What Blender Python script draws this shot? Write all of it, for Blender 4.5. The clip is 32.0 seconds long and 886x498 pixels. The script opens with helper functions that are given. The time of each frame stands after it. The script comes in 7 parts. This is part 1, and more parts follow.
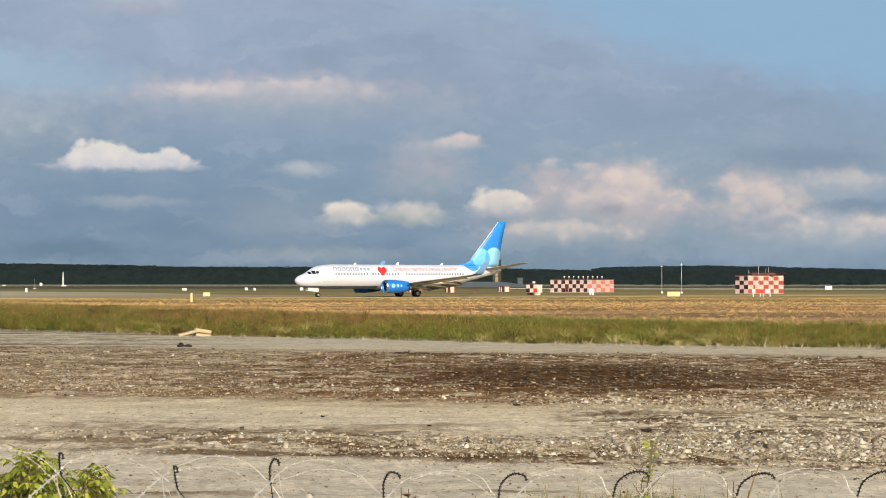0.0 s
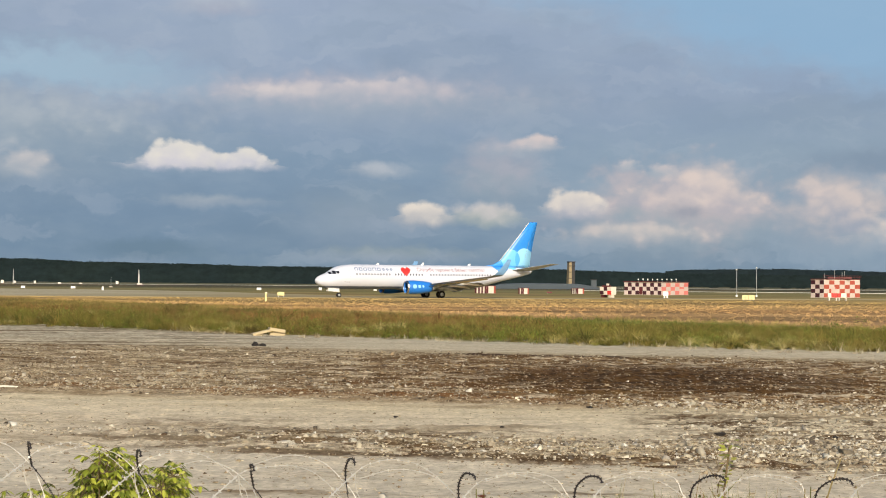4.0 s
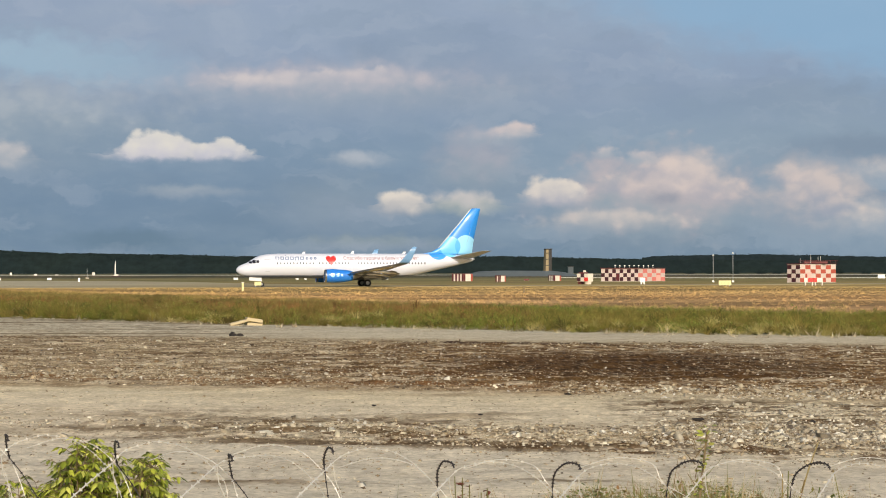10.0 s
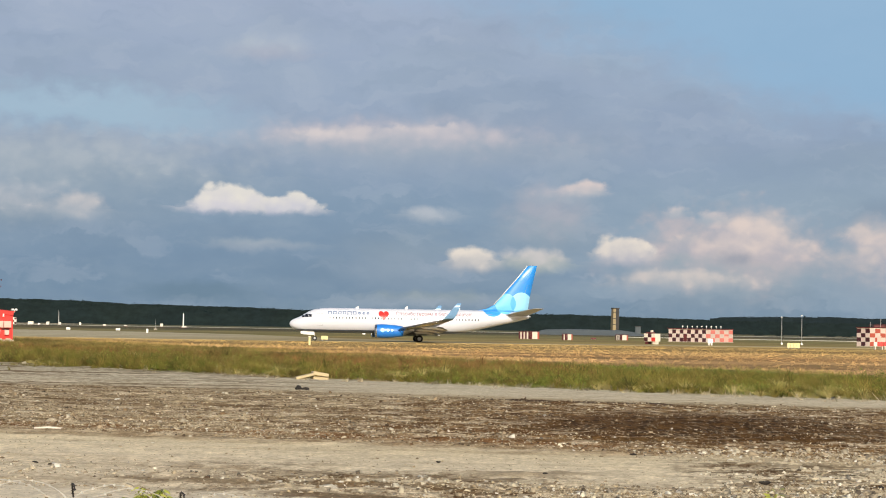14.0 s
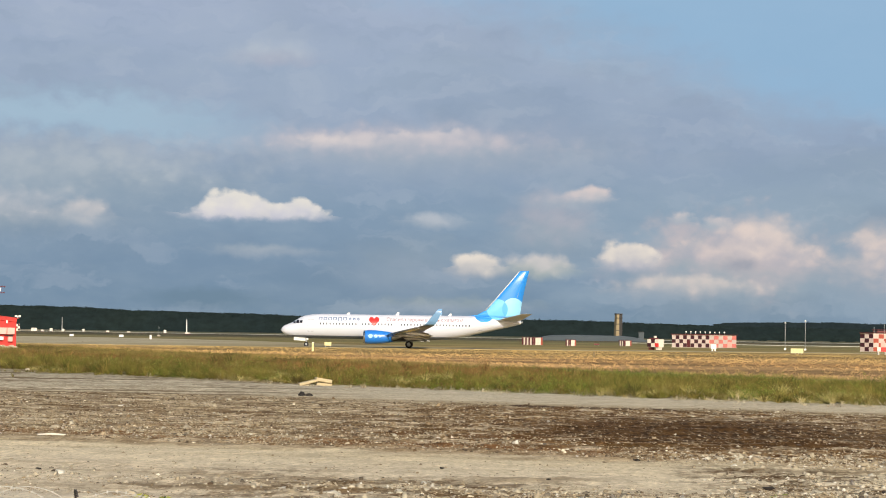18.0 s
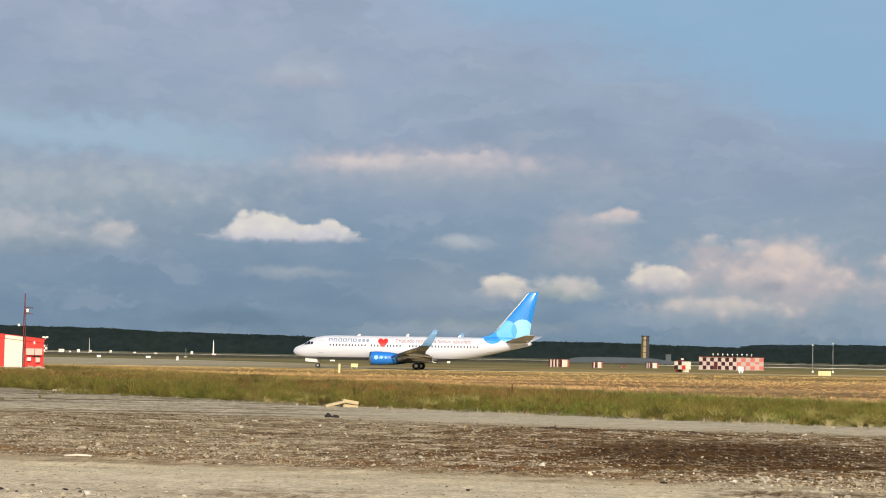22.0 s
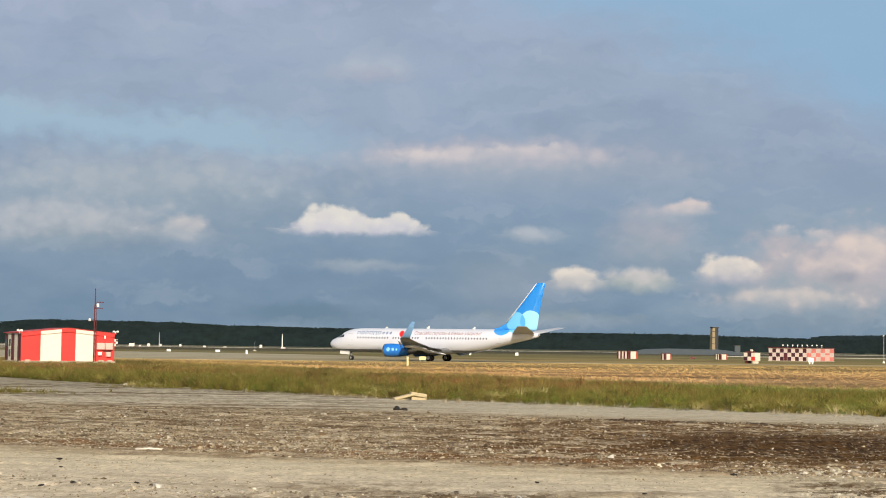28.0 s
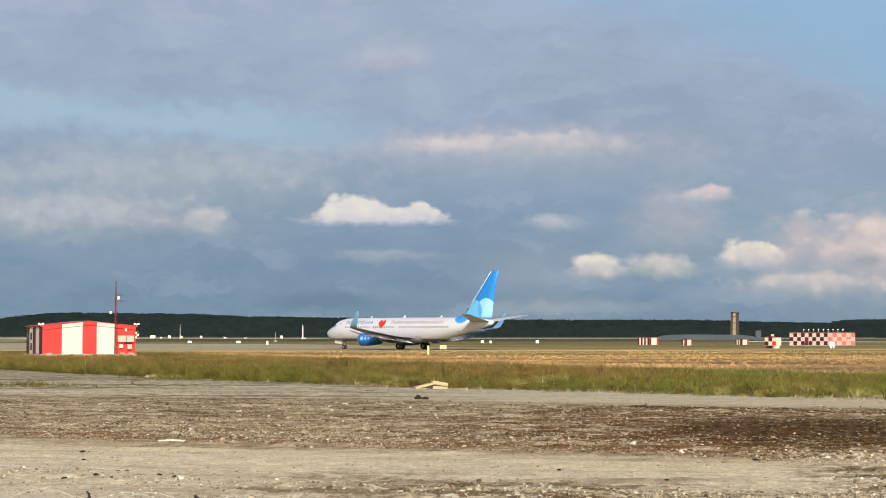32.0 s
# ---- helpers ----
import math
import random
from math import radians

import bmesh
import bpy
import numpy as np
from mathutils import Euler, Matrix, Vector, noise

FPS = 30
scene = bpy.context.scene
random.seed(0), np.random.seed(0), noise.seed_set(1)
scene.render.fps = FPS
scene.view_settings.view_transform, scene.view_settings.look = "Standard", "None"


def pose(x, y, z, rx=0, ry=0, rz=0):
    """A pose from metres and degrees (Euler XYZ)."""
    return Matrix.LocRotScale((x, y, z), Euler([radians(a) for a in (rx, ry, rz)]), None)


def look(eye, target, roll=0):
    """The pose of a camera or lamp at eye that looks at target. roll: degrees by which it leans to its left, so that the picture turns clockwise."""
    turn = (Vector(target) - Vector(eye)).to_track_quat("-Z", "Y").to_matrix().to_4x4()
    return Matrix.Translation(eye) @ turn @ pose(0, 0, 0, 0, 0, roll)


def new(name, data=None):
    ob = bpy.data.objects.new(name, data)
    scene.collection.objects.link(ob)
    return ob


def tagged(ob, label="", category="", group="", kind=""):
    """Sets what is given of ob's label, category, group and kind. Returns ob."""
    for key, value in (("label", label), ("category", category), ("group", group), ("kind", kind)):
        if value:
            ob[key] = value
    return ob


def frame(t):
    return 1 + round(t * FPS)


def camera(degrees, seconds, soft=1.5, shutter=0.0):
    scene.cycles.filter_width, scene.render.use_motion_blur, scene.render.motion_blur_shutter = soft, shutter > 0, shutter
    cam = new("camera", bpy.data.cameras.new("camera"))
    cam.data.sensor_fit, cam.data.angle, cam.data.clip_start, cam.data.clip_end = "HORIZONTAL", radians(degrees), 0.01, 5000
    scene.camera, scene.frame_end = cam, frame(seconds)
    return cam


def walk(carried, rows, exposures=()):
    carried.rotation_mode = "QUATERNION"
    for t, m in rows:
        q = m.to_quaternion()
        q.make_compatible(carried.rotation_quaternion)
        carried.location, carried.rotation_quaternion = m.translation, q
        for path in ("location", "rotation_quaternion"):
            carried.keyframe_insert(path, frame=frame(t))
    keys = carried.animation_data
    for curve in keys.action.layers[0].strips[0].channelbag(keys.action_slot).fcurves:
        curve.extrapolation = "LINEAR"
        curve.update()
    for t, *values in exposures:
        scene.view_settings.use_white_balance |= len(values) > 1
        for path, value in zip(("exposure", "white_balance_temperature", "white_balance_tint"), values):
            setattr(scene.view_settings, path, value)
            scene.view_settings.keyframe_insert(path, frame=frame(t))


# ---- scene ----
import functools

H_EYE = 2.5


def aim(yaw, pitch, roll, dx=0.0):
    """Camera pose: yaw to the right of +y, pitch up, roll clockwise in the picture; degrees."""
    y, p = radians(yaw), radians(pitch)
    eye = Vector((dx, 0.0, H_EYE))
    way = Vector((math.sin(y) * math.cos(p), math.cos(y) * math.cos(p), math.sin(p)))
    return look(eye, eye + way * 100.0, roll)


cam = camera(25.97, 32.0, soft=1.0)
walk(cam, [
    (0, aim(1.454, 0.974, -0.004, 0.0084)), (0.5, aim(1.492, 0.711, 0.034, 0.0077)), (1, aim(1.473, 0.568, 0.096, 0.0071)),
    (1.5, aim(1.263, 0.593, 0.247, 0.0065)), (2, aim(0.768, 0.755, 0.378, 0.0059)), (2.5, aim(0.076, 0.956, 0.478, 0.0030)),
    (3, aim(-0.551, 1.053, 0.509, -0.0006)), (3.5, aim(-0.847, 1.045, 0.508, -0.0008)), (5.5, aim(-0.107, 0.753, 0.106, -0.0014)),
    (6, aim(-0.078, 0.707, 0.071, -0.0016)), (6.5, aim(-0.092, 0.692, 0.002, -0.0016)), (7, aim(-0.123, 0.693, -0.006, -0.0015)),
    (7.5, aim(-0.126, 0.702, 0.058, -0.0014)), (8, aim(-0.102, 0.684, 0.056, -0.0014)), (8.5, aim(-0.038, 0.641, 0.008, -0.0007)),
    (9, aim(0.000, 0.615, 0.000, 0.0000)), (9.5, aim(-0.002, 0.614, -0.012, 0.0000)), (10, aim(-0.051, 0.651, -0.076, 0.0000)),
    (10.5, aim(-0.127, 0.689, -0.107, -0.0005)), (11, aim(-0.229, 0.752, -0.068, -0.0010)), (11.5, aim(-0.320, 0.873, -0.017, -0.0024)),
    (12, aim(-0.473, 1.112, 0.060, -0.0037)), (12.5, aim(-0.763, 1.455, 0.217, -0.0039)), (13, aim(-1.196, 1.850, 0.488, -0.0040)),
    (13.5, aim(-1.675, 2.151, 0.774, -0.0037)), (14, aim(-2.077, 2.328, 0.954, -0.0034)), (14.5, aim(-2.299, 2.430, 0.978, -0.0031)),
    (15, aim(-2.321, 2.502, 0.950, -0.0029)), (15.5, aim(-2.249, 2.631, 0.876, -0.0026)), (17.5, aim(-2.032, 2.681, 0.910, -0.0014)),
    (18, aim(-2.174, 2.504, 0.865, -0.0011)), (18.5, aim(-2.340, 2.293, 0.804, -0.0009)), (19, aim(-2.494, 2.143, 0.836, -0.0006)),
    (19.5, aim(-2.595, 2.130, 0.896, -0.0003)), (20, aim(-2.677, 2.261, 0.958, 0.0000)), (20.5, aim(-2.732, 2.475, 1.097, 0.0000)),
    (21, aim(-2.789, 2.726, 1.173, 0.0000)), (21.5, aim(-2.880, 2.969, 1.081, 0.0000)), (22, aim(-2.979, 3.139, 0.980, 0.0000)),
    (22.5, aim(-3.119, 3.230, 0.958, 0.0000)), (23, aim(-3.292, 3.221, 0.951, 0.0000)), (23.5, aim(-3.563, 3.117, 0.951, 0.0000)),
    (24, aim(-3.905, 3.064, 0.875, 0.0000)), (24.5, aim(-4.321, 3.091, 0.908, 0.0000)), (25, aim(-4.695, 3.141, 1.078, 0.0000)),
    (25.5, aim(-4.970, 3.147, 1.322, 0.0000)), (26, aim(-5.120, 3.015, 1.482, 0.0000)), (26.5, aim(-5.155, 2.838, 1.423, 0.0000)),
    (28.5, aim(-4.956, 2.918, 0.574, 0.0000)), (29, aim(-5.018, 3.021, 0.603, 0.0000)), (29.5, aim(-5.155, 3.053, 0.541, 0.0000)),
    (30, aim(-5.300, 3.018, 0.472, 0.0000)), (30.5, aim(-5.385, 2.941, 0.309, 0.0000)), (31, aim(-5.403, 2.826, 0.164, 0.0000)),
    (31.5, aim(-5.410, 2.691, 0.058, 0.0000)), (32, aim(-5.562, 2.547, 0.014, 0.0000)),
], exposures=[(0.0, 0.03), (8.0, 0.0), (9.5, -0.05), (12.0, 0.0), (15.0, 0.07), (20.0, 0.07), (23.0, -0.05), (26.0, 0.02), (30.0, 0.04), (32.0, 0.08)])

# ---- world and sun ----
SUN_AZ, SUN_EL = 168.0, 25.0      # degrees clockwise from the view axis, and above the horizon
SUN_DIR = Vector((math.sin(radians(SUN_AZ)) * math.cos(radians(SUN_EL)),
                  math.cos(radians(SUN_AZ)) * math.cos(radians(SUN_EL)), math.sin(radians(SUN_EL))))
world = bpy.data.worlds.new("sky_world")
scene.world = world
world.use_nodes = True
wt = world.node_tree
wt.nodes.clear()
w_out = wt.nodes.new("ShaderNodeOutputWorld")
w_bg = wt.nodes.new("ShaderNodeBackground")
w_sky = wt.nodes.new("ShaderNodeTexSky")
w_sky.sky_type = 'NISHITA'
w_sky.sun_disc = False
w_sky.sun_elevation = radians(SUN_EL)
w_sky.sun_rotation = radians(SUN_AZ)
w_sky.dust_density = 2.0
w_bg.inputs["Strength"].default_value = 0.10
wt.links.new(w_sky.outputs[0], w_bg.inputs["Color"])
wt.links.new(w_bg.outputs[0], w_out.inputs["Surface"])

sun = new("sun", bpy.data.lights.new("sun", "SUN"))
sun.data.energy = 4.6
sun.data.angle = radians(0.6)
sun.data.color = (1.0, 0.90, 0.76)
sun.matrix_world = look(SUN_DIR * 100.0, (0, 0, 0))


# ---- node helpers ----
def lin(r, g, b):
    """sRGB 0..255 to linear rgba."""
    out = []
    for v in (r, g, b):
        v = v / 255.0
        out.append(v / 12.92 if v <= 0.04045 else ((v + 0.055) / 1.055) ** 2.4)
    return (*out, 1.0)


class Tree:
    """Short-hand for building node trees."""

    def __init__(self, tree):
        self.t = tree

    def put(self, sock, val):
        if isinstance(val, bpy.types.NodeSocket):
            self.t.links.new(val, sock)
        else:
            sock.default_value = val

    def math(self, op, a, b=0.0, clamp=False):
        n = self.t.nodes.new("ShaderNodeMath")
        n.operation, n.use_clamp = op, clamp
        self.put(n.inputs[0], a)
        self.put(n.inputs[1], b)
        return n.outputs[0]

    def madd(self, a, b, c):
        n = self.t.nodes.new("ShaderNodeMath")
        n.operation = "MULTIPLY_ADD"
        for s, v in zip(n.inputs, (a, b, c)):
            self.put(s, v)
        return n.outputs[0]

    def rng(self, v, a, b, c=0.0, d=1.0, kind="SMOOTHSTEP"):
        n = self.t.nodes.new("ShaderNodeMapRange")
        n.interpolation_type = kind
        for k, val in zip(("Value", "From Min", "From Max", "To Min", "To Max"), (v, a, b, c, d)):
            self.put(n.inputs[k], val)
        return n.outputs[0]

    def mix(self, f, a, b, blend="MIX"):
        n = self.t.nodes.new("ShaderNodeMix")
        n.data_type, n.blend_type = "RGBA", blend
        self.put(n.inputs["Factor"], f)
        self.put(n.inputs[6], a)
        self.put(n.inputs[7], b)
        return n.outputs[2]

    def noise(self, vec, scale, detail=4.0, rough=0.55, out=0, dist=0.0):
        n = self.t.nodes.new("ShaderNodeTexNoise")
        if vec is not None:
            self.put(n.inputs["Vector"], vec)
        n.inputs["Scale"].default_value = scale
        n.inputs["Detail"].default_value = detail
        n.inputs["Roughness"].default_value = rough
        n.inputs["Distortion"].default_value = dist
        return n.outputs[out]

    def voro(self, vec, scale, out=0, feature="F1"):
        n = self.t.nodes.new("ShaderNodeTexVoronoi")
        n.feature = feature
        self.put(n.inputs["Vector"], vec)
        n.inputs["Scale"].default_value = scale
        return n.outputs[out]

    def ramp(self, f, stops, kind="LINEAR"):
        n = self.t.nodes.new("ShaderNodeValToRGB")
        n.color_ramp.interpolation = kind
        el = n.color_ramp.elements
        el[0].position, el[0].color = stops[0]
        el[1].position, el[1].color = stops[-1]
        for p, col in stops[1:-1]:
            e = el.new(p)
            e.color = col
        self.put(n.inputs[0], f)
        return n.outputs[0]

    def coord(self, which="Object"):
        return self.t.nodes.new("ShaderNodeTexCoord").outputs[which]

    def position(self):
        return self.t.nodes.new("ShaderNodeNewGeometry").outputs["Position"]

    def island(self):
        return self.t.nodes.new("ShaderNodeNewGeometry").outputs["Random Per Island"]

    def objrand(self):
        return self.t.nodes.new("ShaderNodeObjectInfo").outputs["Random"]

    def xyz(self, v):
        n = self.t.nodes.new("ShaderNodeSeparateXYZ")
        self.put(n.inputs[0], v)
        return n.outputs

    def vec(self, x, y, z=0.0):
        n = self.t.nodes.new("ShaderNodeCombineXYZ")
        for s, v in zip(n.inputs, (x, y, z)):
            self.put(s, v)
        return n.outputs[0]

    def scale(self, v, s):
        n = self.t.nodes.new("ShaderNodeVectorMath")
        n.operation = "MULTIPLY"
        self.put(n.inputs[0], v)
        self.put(n.inputs[1], s)
        return n.outputs[0]

    def bump(self, h, strength=0.3, dist=0.02):
        n = self.t.nodes.new("ShaderNodeBump")
        n.inputs["Strength"].default_value = strength
        n.inputs["Distance"].default_value = dist
        self.put(n.inputs["Height"], h)
        return n.outputs[0]


def material(name):
    """An empty principled material: (material, Tree, principled node)."""
    m = bpy.data.materials.new(name)
    m.use_nodes = True
    t = Tree(m.node_tree)
    return m, t, m.node_tree.nodes["Principled BSDF"]


def paint(name, col, rough=0.5, metal=0.0, grain=4.0, vary=0.12, dirt=0.12, coat=0.0, bump=0.0):
    """Painted or plain surface: two scales of variation and a little dirt."""
    m, t, p = material(name)
    co = t.coord("Object")
    n1 = t.noise(co, grain, 5.0)
    n2 = t.noise(co, grain * 9.0, 3.0)
    v = t.madd(t.math("ADD", n1, t.math("MULTIPLY", n2, 0.5)), vary * 2.0, 1.0 - vary * 1.5)
    base = t.mix(1.0, lin(*col), t.vec(v, v, v), "MULTIPLY")
    d = t.math("MULTIPLY", t.rng(n1, 0.52, 0.75), dirt)
    base = t.mix(d, base, lin(105, 92, 74))
    t.put(p.inputs["Base Color"], base)
    t.put(p.inputs["Roughness"], t.madd(n2, 0.2, rough - 0.1))
    p.inputs["Metallic"].default_value = metal
    p.inputs["Coat Weight"].default_value = coat
    p.inputs["Coat Roughness"].default_value = 0.12
    if bump:
        t.put(p.inputs["Normal"], t.bump(n2, bump))
    return m


# ---- mesh helpers ----
def mesh_of(bm, name, smooth=True):
    me = bpy.data.meshes.new(name)
    bmesh.ops.recalc_face_normals(bm, faces=bm.faces)
    bm.to_mesh(me)
    bm.free()
    if smooth:
        for f in me.polygons:
            f.use_smooth = True
    return me


def part(name, bm, mat, parent=None, label="", smooth=False):
    ob = new(name, mesh_of(bm, name, smooth))
    ob.data.materials.append(mat)
    if parent is not None:
        ob.parent = parent
    if label:
        ob["label"] = label
    return ob


def empty(name, m, label, category, group=""):
    ob = new(name)
    ob.empty_display_size = 0.3
    ob.matrix_basis = m
    return tagged(ob, label, category, group)


def arrays(name, verts, faces, mat, parent=None):
    """Mesh object from numpy arrays of vertices and triangles."""
    me = bpy.data.meshes.new(name)
    verts, faces = np.asarray(verts, dtype=np.float32), np.asarray(faces, dtype=np.int32)
    k = faces.shape[1]
    me.vertices.add(len(verts))
    me.vertices.foreach_set("co", verts.ravel())
    me.loops.add(faces.size)
    me.loops.foreach_set("vertex_index", faces.ravel())
    me.polygons.add(len(faces))
    me.polygons.foreach_set("loop_start", np.arange(0, faces.size, k, dtype=np.int32))
    me.update(calc_edges=True)
    me.materials.append(mat)
    ob = new(name, me)
    if parent is not None:
        ob.parent = parent
    return ob


def box(bm, x0, x1, y0, y1, z0, z1, bevel=0.0):
    vs = [bm.verts.new((x, y, z)) for x in (x0, x1) for y in (y0, y1) for z in (z0, z1)]
    fs = [bm.faces.new([vs[i] for i in q]) for q in
          ((0, 1, 3, 2), (4, 6, 7, 5), (0, 4, 5, 1), (2, 3, 7, 6), (0, 2, 6, 4), (1, 5, 7, 3))]
    if bevel:
        es = {e for f in fs for e in f.edges}
        bmesh.ops.bevel(bm, geom=list(es), offset=bevel, segments=1, affect="EDGES")
    return bm


def boxm(x0, x1, y0, y1, z0, z1, bevel=0.0):
    return box(bmesh.new(), x0, x1, y0, y1, z0, z1, bevel)


def tube(bm, pts, rad, seg=8, caps=True):
    """A tube along points; rad a number or one radius a point."""
    pts = [Vector(p) for p in pts]
    rads = rad if isinstance(rad, (list, tuple)) else [rad] * len(pts)
    rings = []
    for i, p in enumerate(pts):
        d = (pts[min(i + 1, len(pts) - 1)] - pts[max(i - 1, 0)]).normalized()
        a = d.cross(Vector((0, 0, 1)))
        if a.length < 0.05:
            a = d.cross(Vector((0, 1, 0)))
        a.normalize()
        b = d.cross(a)
        rings.append([bm.verts.new(p + (a * math.cos(k * 2 * math.pi / seg) + b * math.sin(k * 2 * math.pi / seg)) * rads[i])
                      for k in range(seg)])
    for r0, r1 in zip(rings, rings[1:]):
        for k in range(seg):
            bm.faces.new((r0[k], r0[(k + 1) % seg], r1[(k + 1) % seg], r1[k]))
    if caps:
        bm.faces.new(rings[0][::-1])
        bm.faces.new(rings[-1])
    return bm


def loft(bm, rings, cap=True):
    """Skin over rings of equal length."""
    vr = [[bm.verts.new(p) for p in r] for r in rings]
    n = len(vr[0])
    for a, b in zip(vr, vr[1:]):
        for k in range(n):
            bm.faces.new((a[k], a[(k + 1) % n], b[(k + 1) % n], b[k]))
    if cap:
        bm.faces.new(vr[0][::-1])
        bm.faces.new(vr[-1])
    return bm


# ---- sky backdrop: a wide shell of cloudy sky far behind everything ----
SKY_R = 4700.0


def sky_material():
    """Cloudy afternoon sky by direction: u is degrees to the right of the view axis, v degrees above the horizon."""
    m = bpy.data.materials.new("cloudy_sky")
    m.use_nodes = True
    nt = m.node_tree
    nt.nodes.clear()
    t = Tree(nt)
    uv = t.xyz(t.coord("UV"))
    u, v = uv[0], uv[1]
    flat = t.vec(u, t.math("MULTIPLY", v, 2.6), 3.7)
    puff = t.vec(u, t.math("MULTIPLY", v, 1.25), 9.1)
    wide = t.noise(flat, 0.16, 5.0, 0.5)
    mid = t.noise(flat, 0.42, 6.0, 0.55)
    fine = t.noise(puff, 1.8, 4.0, 0.5)
    fine2 = t.noise(t.vec(u, t.math("MULTIPLY", v, 1.25), 31.0), 1.8, 4.0, 0.5)
    # wandering of the cloud edges
    du = t.madd(t.math("SUBTRACT", fine, 0.5), 1.5, u)
    dv = t.madd(t.math("SUBTRACT", fine2, 0.5), 1.0, v)
    dus = t.madd(t.math("SUBTRACT", mid, 0.5), 5.0, u)
    dvs = t.madd(t.math("SUBTRACT", wide, 0.5), 2.4, dv)
    # base: layers of grey-blue, darker low down
    base = t.ramp(t.rng(dvs, -1.0, 15.0, kind="LINEAR"), [
        (0.00, lin(132, 153, 167)), (0.07, lin(123, 145, 163)), (0.11, lin(115, 139, 161)), (0.19, lin(120, 143, 166)),
        (0.30, lin(130, 152, 174)), (0.42, lin(144, 161, 184)), (0.55, lin(152, 168, 190)), (0.75, lin(164, 176, 199)),
        (1.00, lin(172, 184, 206))])
    k = t.rng(mid, 0.35, 0.68)
    base = t.mix(t.math("MULTIPLY", k, 0.14), base, lin(172, 184, 193))
    k = t.rng(wide, 0.55, 0.36)
    base = t.mix(t.math("MULTIPLY", k, 0.14), base, lin(118, 136, 155))
    # fine layered streaks
    wisp = t.noise(t.vec(u, t.math("MULTIPLY", dvs, 3.4), 17.0), 0.40, 4.0, 0.5)
    base = t.mix(t.math("MULTIPLY", t.rng(wisp, 0.52, 0.66), 0.15), base, lin(186, 194, 206))
    base = t.mix(t.math("MULTIPLY", t.rng(wisp, 0.48, 0.34), 0.13), base, lin(116, 138, 162))
    # open blue, high to the right; its lower edge falls to the right
    edge = t.math("ADD", t.math("ADD", dvs, -0.6), t.math("MULTIPLY", dus, 0.30))
    blue = t.rng(edge, 7.6, 10.0)
    base = t.mix(t.math("MULTIPLY", blue, 0.85), base, lin(142, 178, 208))
    # a thinner, brighter lane to the left
    lane = t.math("ABSOLUTE", t.math("SUBTRACT", t.madd(dus, 0.045, dvs), 5.75))
    lane = t.math("MULTIPLY", t.rng(lane, 1.1, 0.1), t.rng(dus, -5.0, -12.0))
    base = t.mix(t.math("MULTIPLY", lane, 0.7), base, lin(163, 190, 208))

    # heaped puffs: cells that swell in the middle and crease where they meet, at two sizes
    cell = t.vec(t.madd(t.math("SUBTRACT", fine2, 0.5), 0.5, u), t.madd(t.math("SUBTRACT", fine, 0.5), 0.5, t.math("MULTIPLY", v, 1.3)), 2.0)
    heap = t.rng(t.voro(cell, 1.25, feature="SMOOTH_F1"), 0.0, 0.75, 1.0, 0.0, "LINEAR")
    heap = t.madd(t.rng(t.voro(cell, 3.0, feature="SMOOTH_F1"), 0.0, 0.75, 1.0, 0.0, "LINEAR"), 0.30, t.math("MULTIPLY", heap, 0.50))
    heap = t.madd(t.noise(puff, 3.2, 5.0, 0.6), 0.35, heap)
    du2 = t.madd(t.math("SUBTRACT", fine, 0.5), 0.7, u)
    dv2 = t.madd(t.math("SUBTRACT", fine2, 0.5), 0.4, v)

    def cloud(col, az, el, w, h, soft, amount, lit, shade, flatness=0.5, calm=False):
        """Lay one cloud over col: centre, half width and half height in degrees."""
        a = t.math("DIVIDE", t.math("SUBTRACT", du2 if not calm else dus, az), w)
        low = t.math("LESS_THAN", dv2, el)
        b = t.math("DIVIDE", t.math("SUBTRACT", dv2, el), h)
        b = t.math("MULTIPLY", b, t.madd(low, 1.0 / flatness - 1.0, 1.0))
        d = t.math("SQRT", t.math("ADD", t.math("MULTIPLY", a, a), t.math("MULTIPLY", b, b)))
        d = t.madd(t.math("SUBTRACT", heap, 0.58), t.madd(low, 0.4, -0.8), d)
        f = t.math("MULTIPLY", t.rng(d, t.madd(low, 0.35, 1.0 + soft), t.madd(low, -0.35, 1.0 - soft)), amount)
        s = t.rng(t.math("ADD", t.math("DIVIDE", t.math("SUBTRACT", v, el), h), t.madd(heap, 1.9, -1.15)), -1.0, 0.8)
        return t.mix(f, col, t.mix(s, shade, lit))

    WHITE, CREAM, PINK = lin(224, 219, 211), lin(226, 212, 200), lin(212, 192, 188)
    GREY, MAUVE, SLATE = lin(172, 179, 187), lin(170, 173, 187), lin(120, 137, 158)
    # thin bright veil round the heaped clouds to the right, and a long pale band high in the middle
    veil = t.math("MULTIPLY", t.rng(dus, -1.0, 5.0), t.math("MULTIPLY", t.rng(dvs, 0.3, 1.5), t.rng(dvs, 6.0, 3.2)))
    base = t.mix(t.math("MULTIPLY", veil, 0.45), base, lin(158, 174, 187))
    base = cloud(base, -2.6, 5.45, 5.2, 0.75, 0.8, 0.42, lin(182, 184, 194), lin(164, 174, 187), 0.9)
    base = cloud(base, -14.5, 4.4, 5.5, 1.1, 0.6, 0.55, lin(186, 192, 195), lin(154, 168, 179), 0.8)
    base = cloud(base, -16.8, 3.3, 3.2, 0.75, 0.6, 0.6, lin(200, 198, 200), lin(154, 166, 173), 0.6)
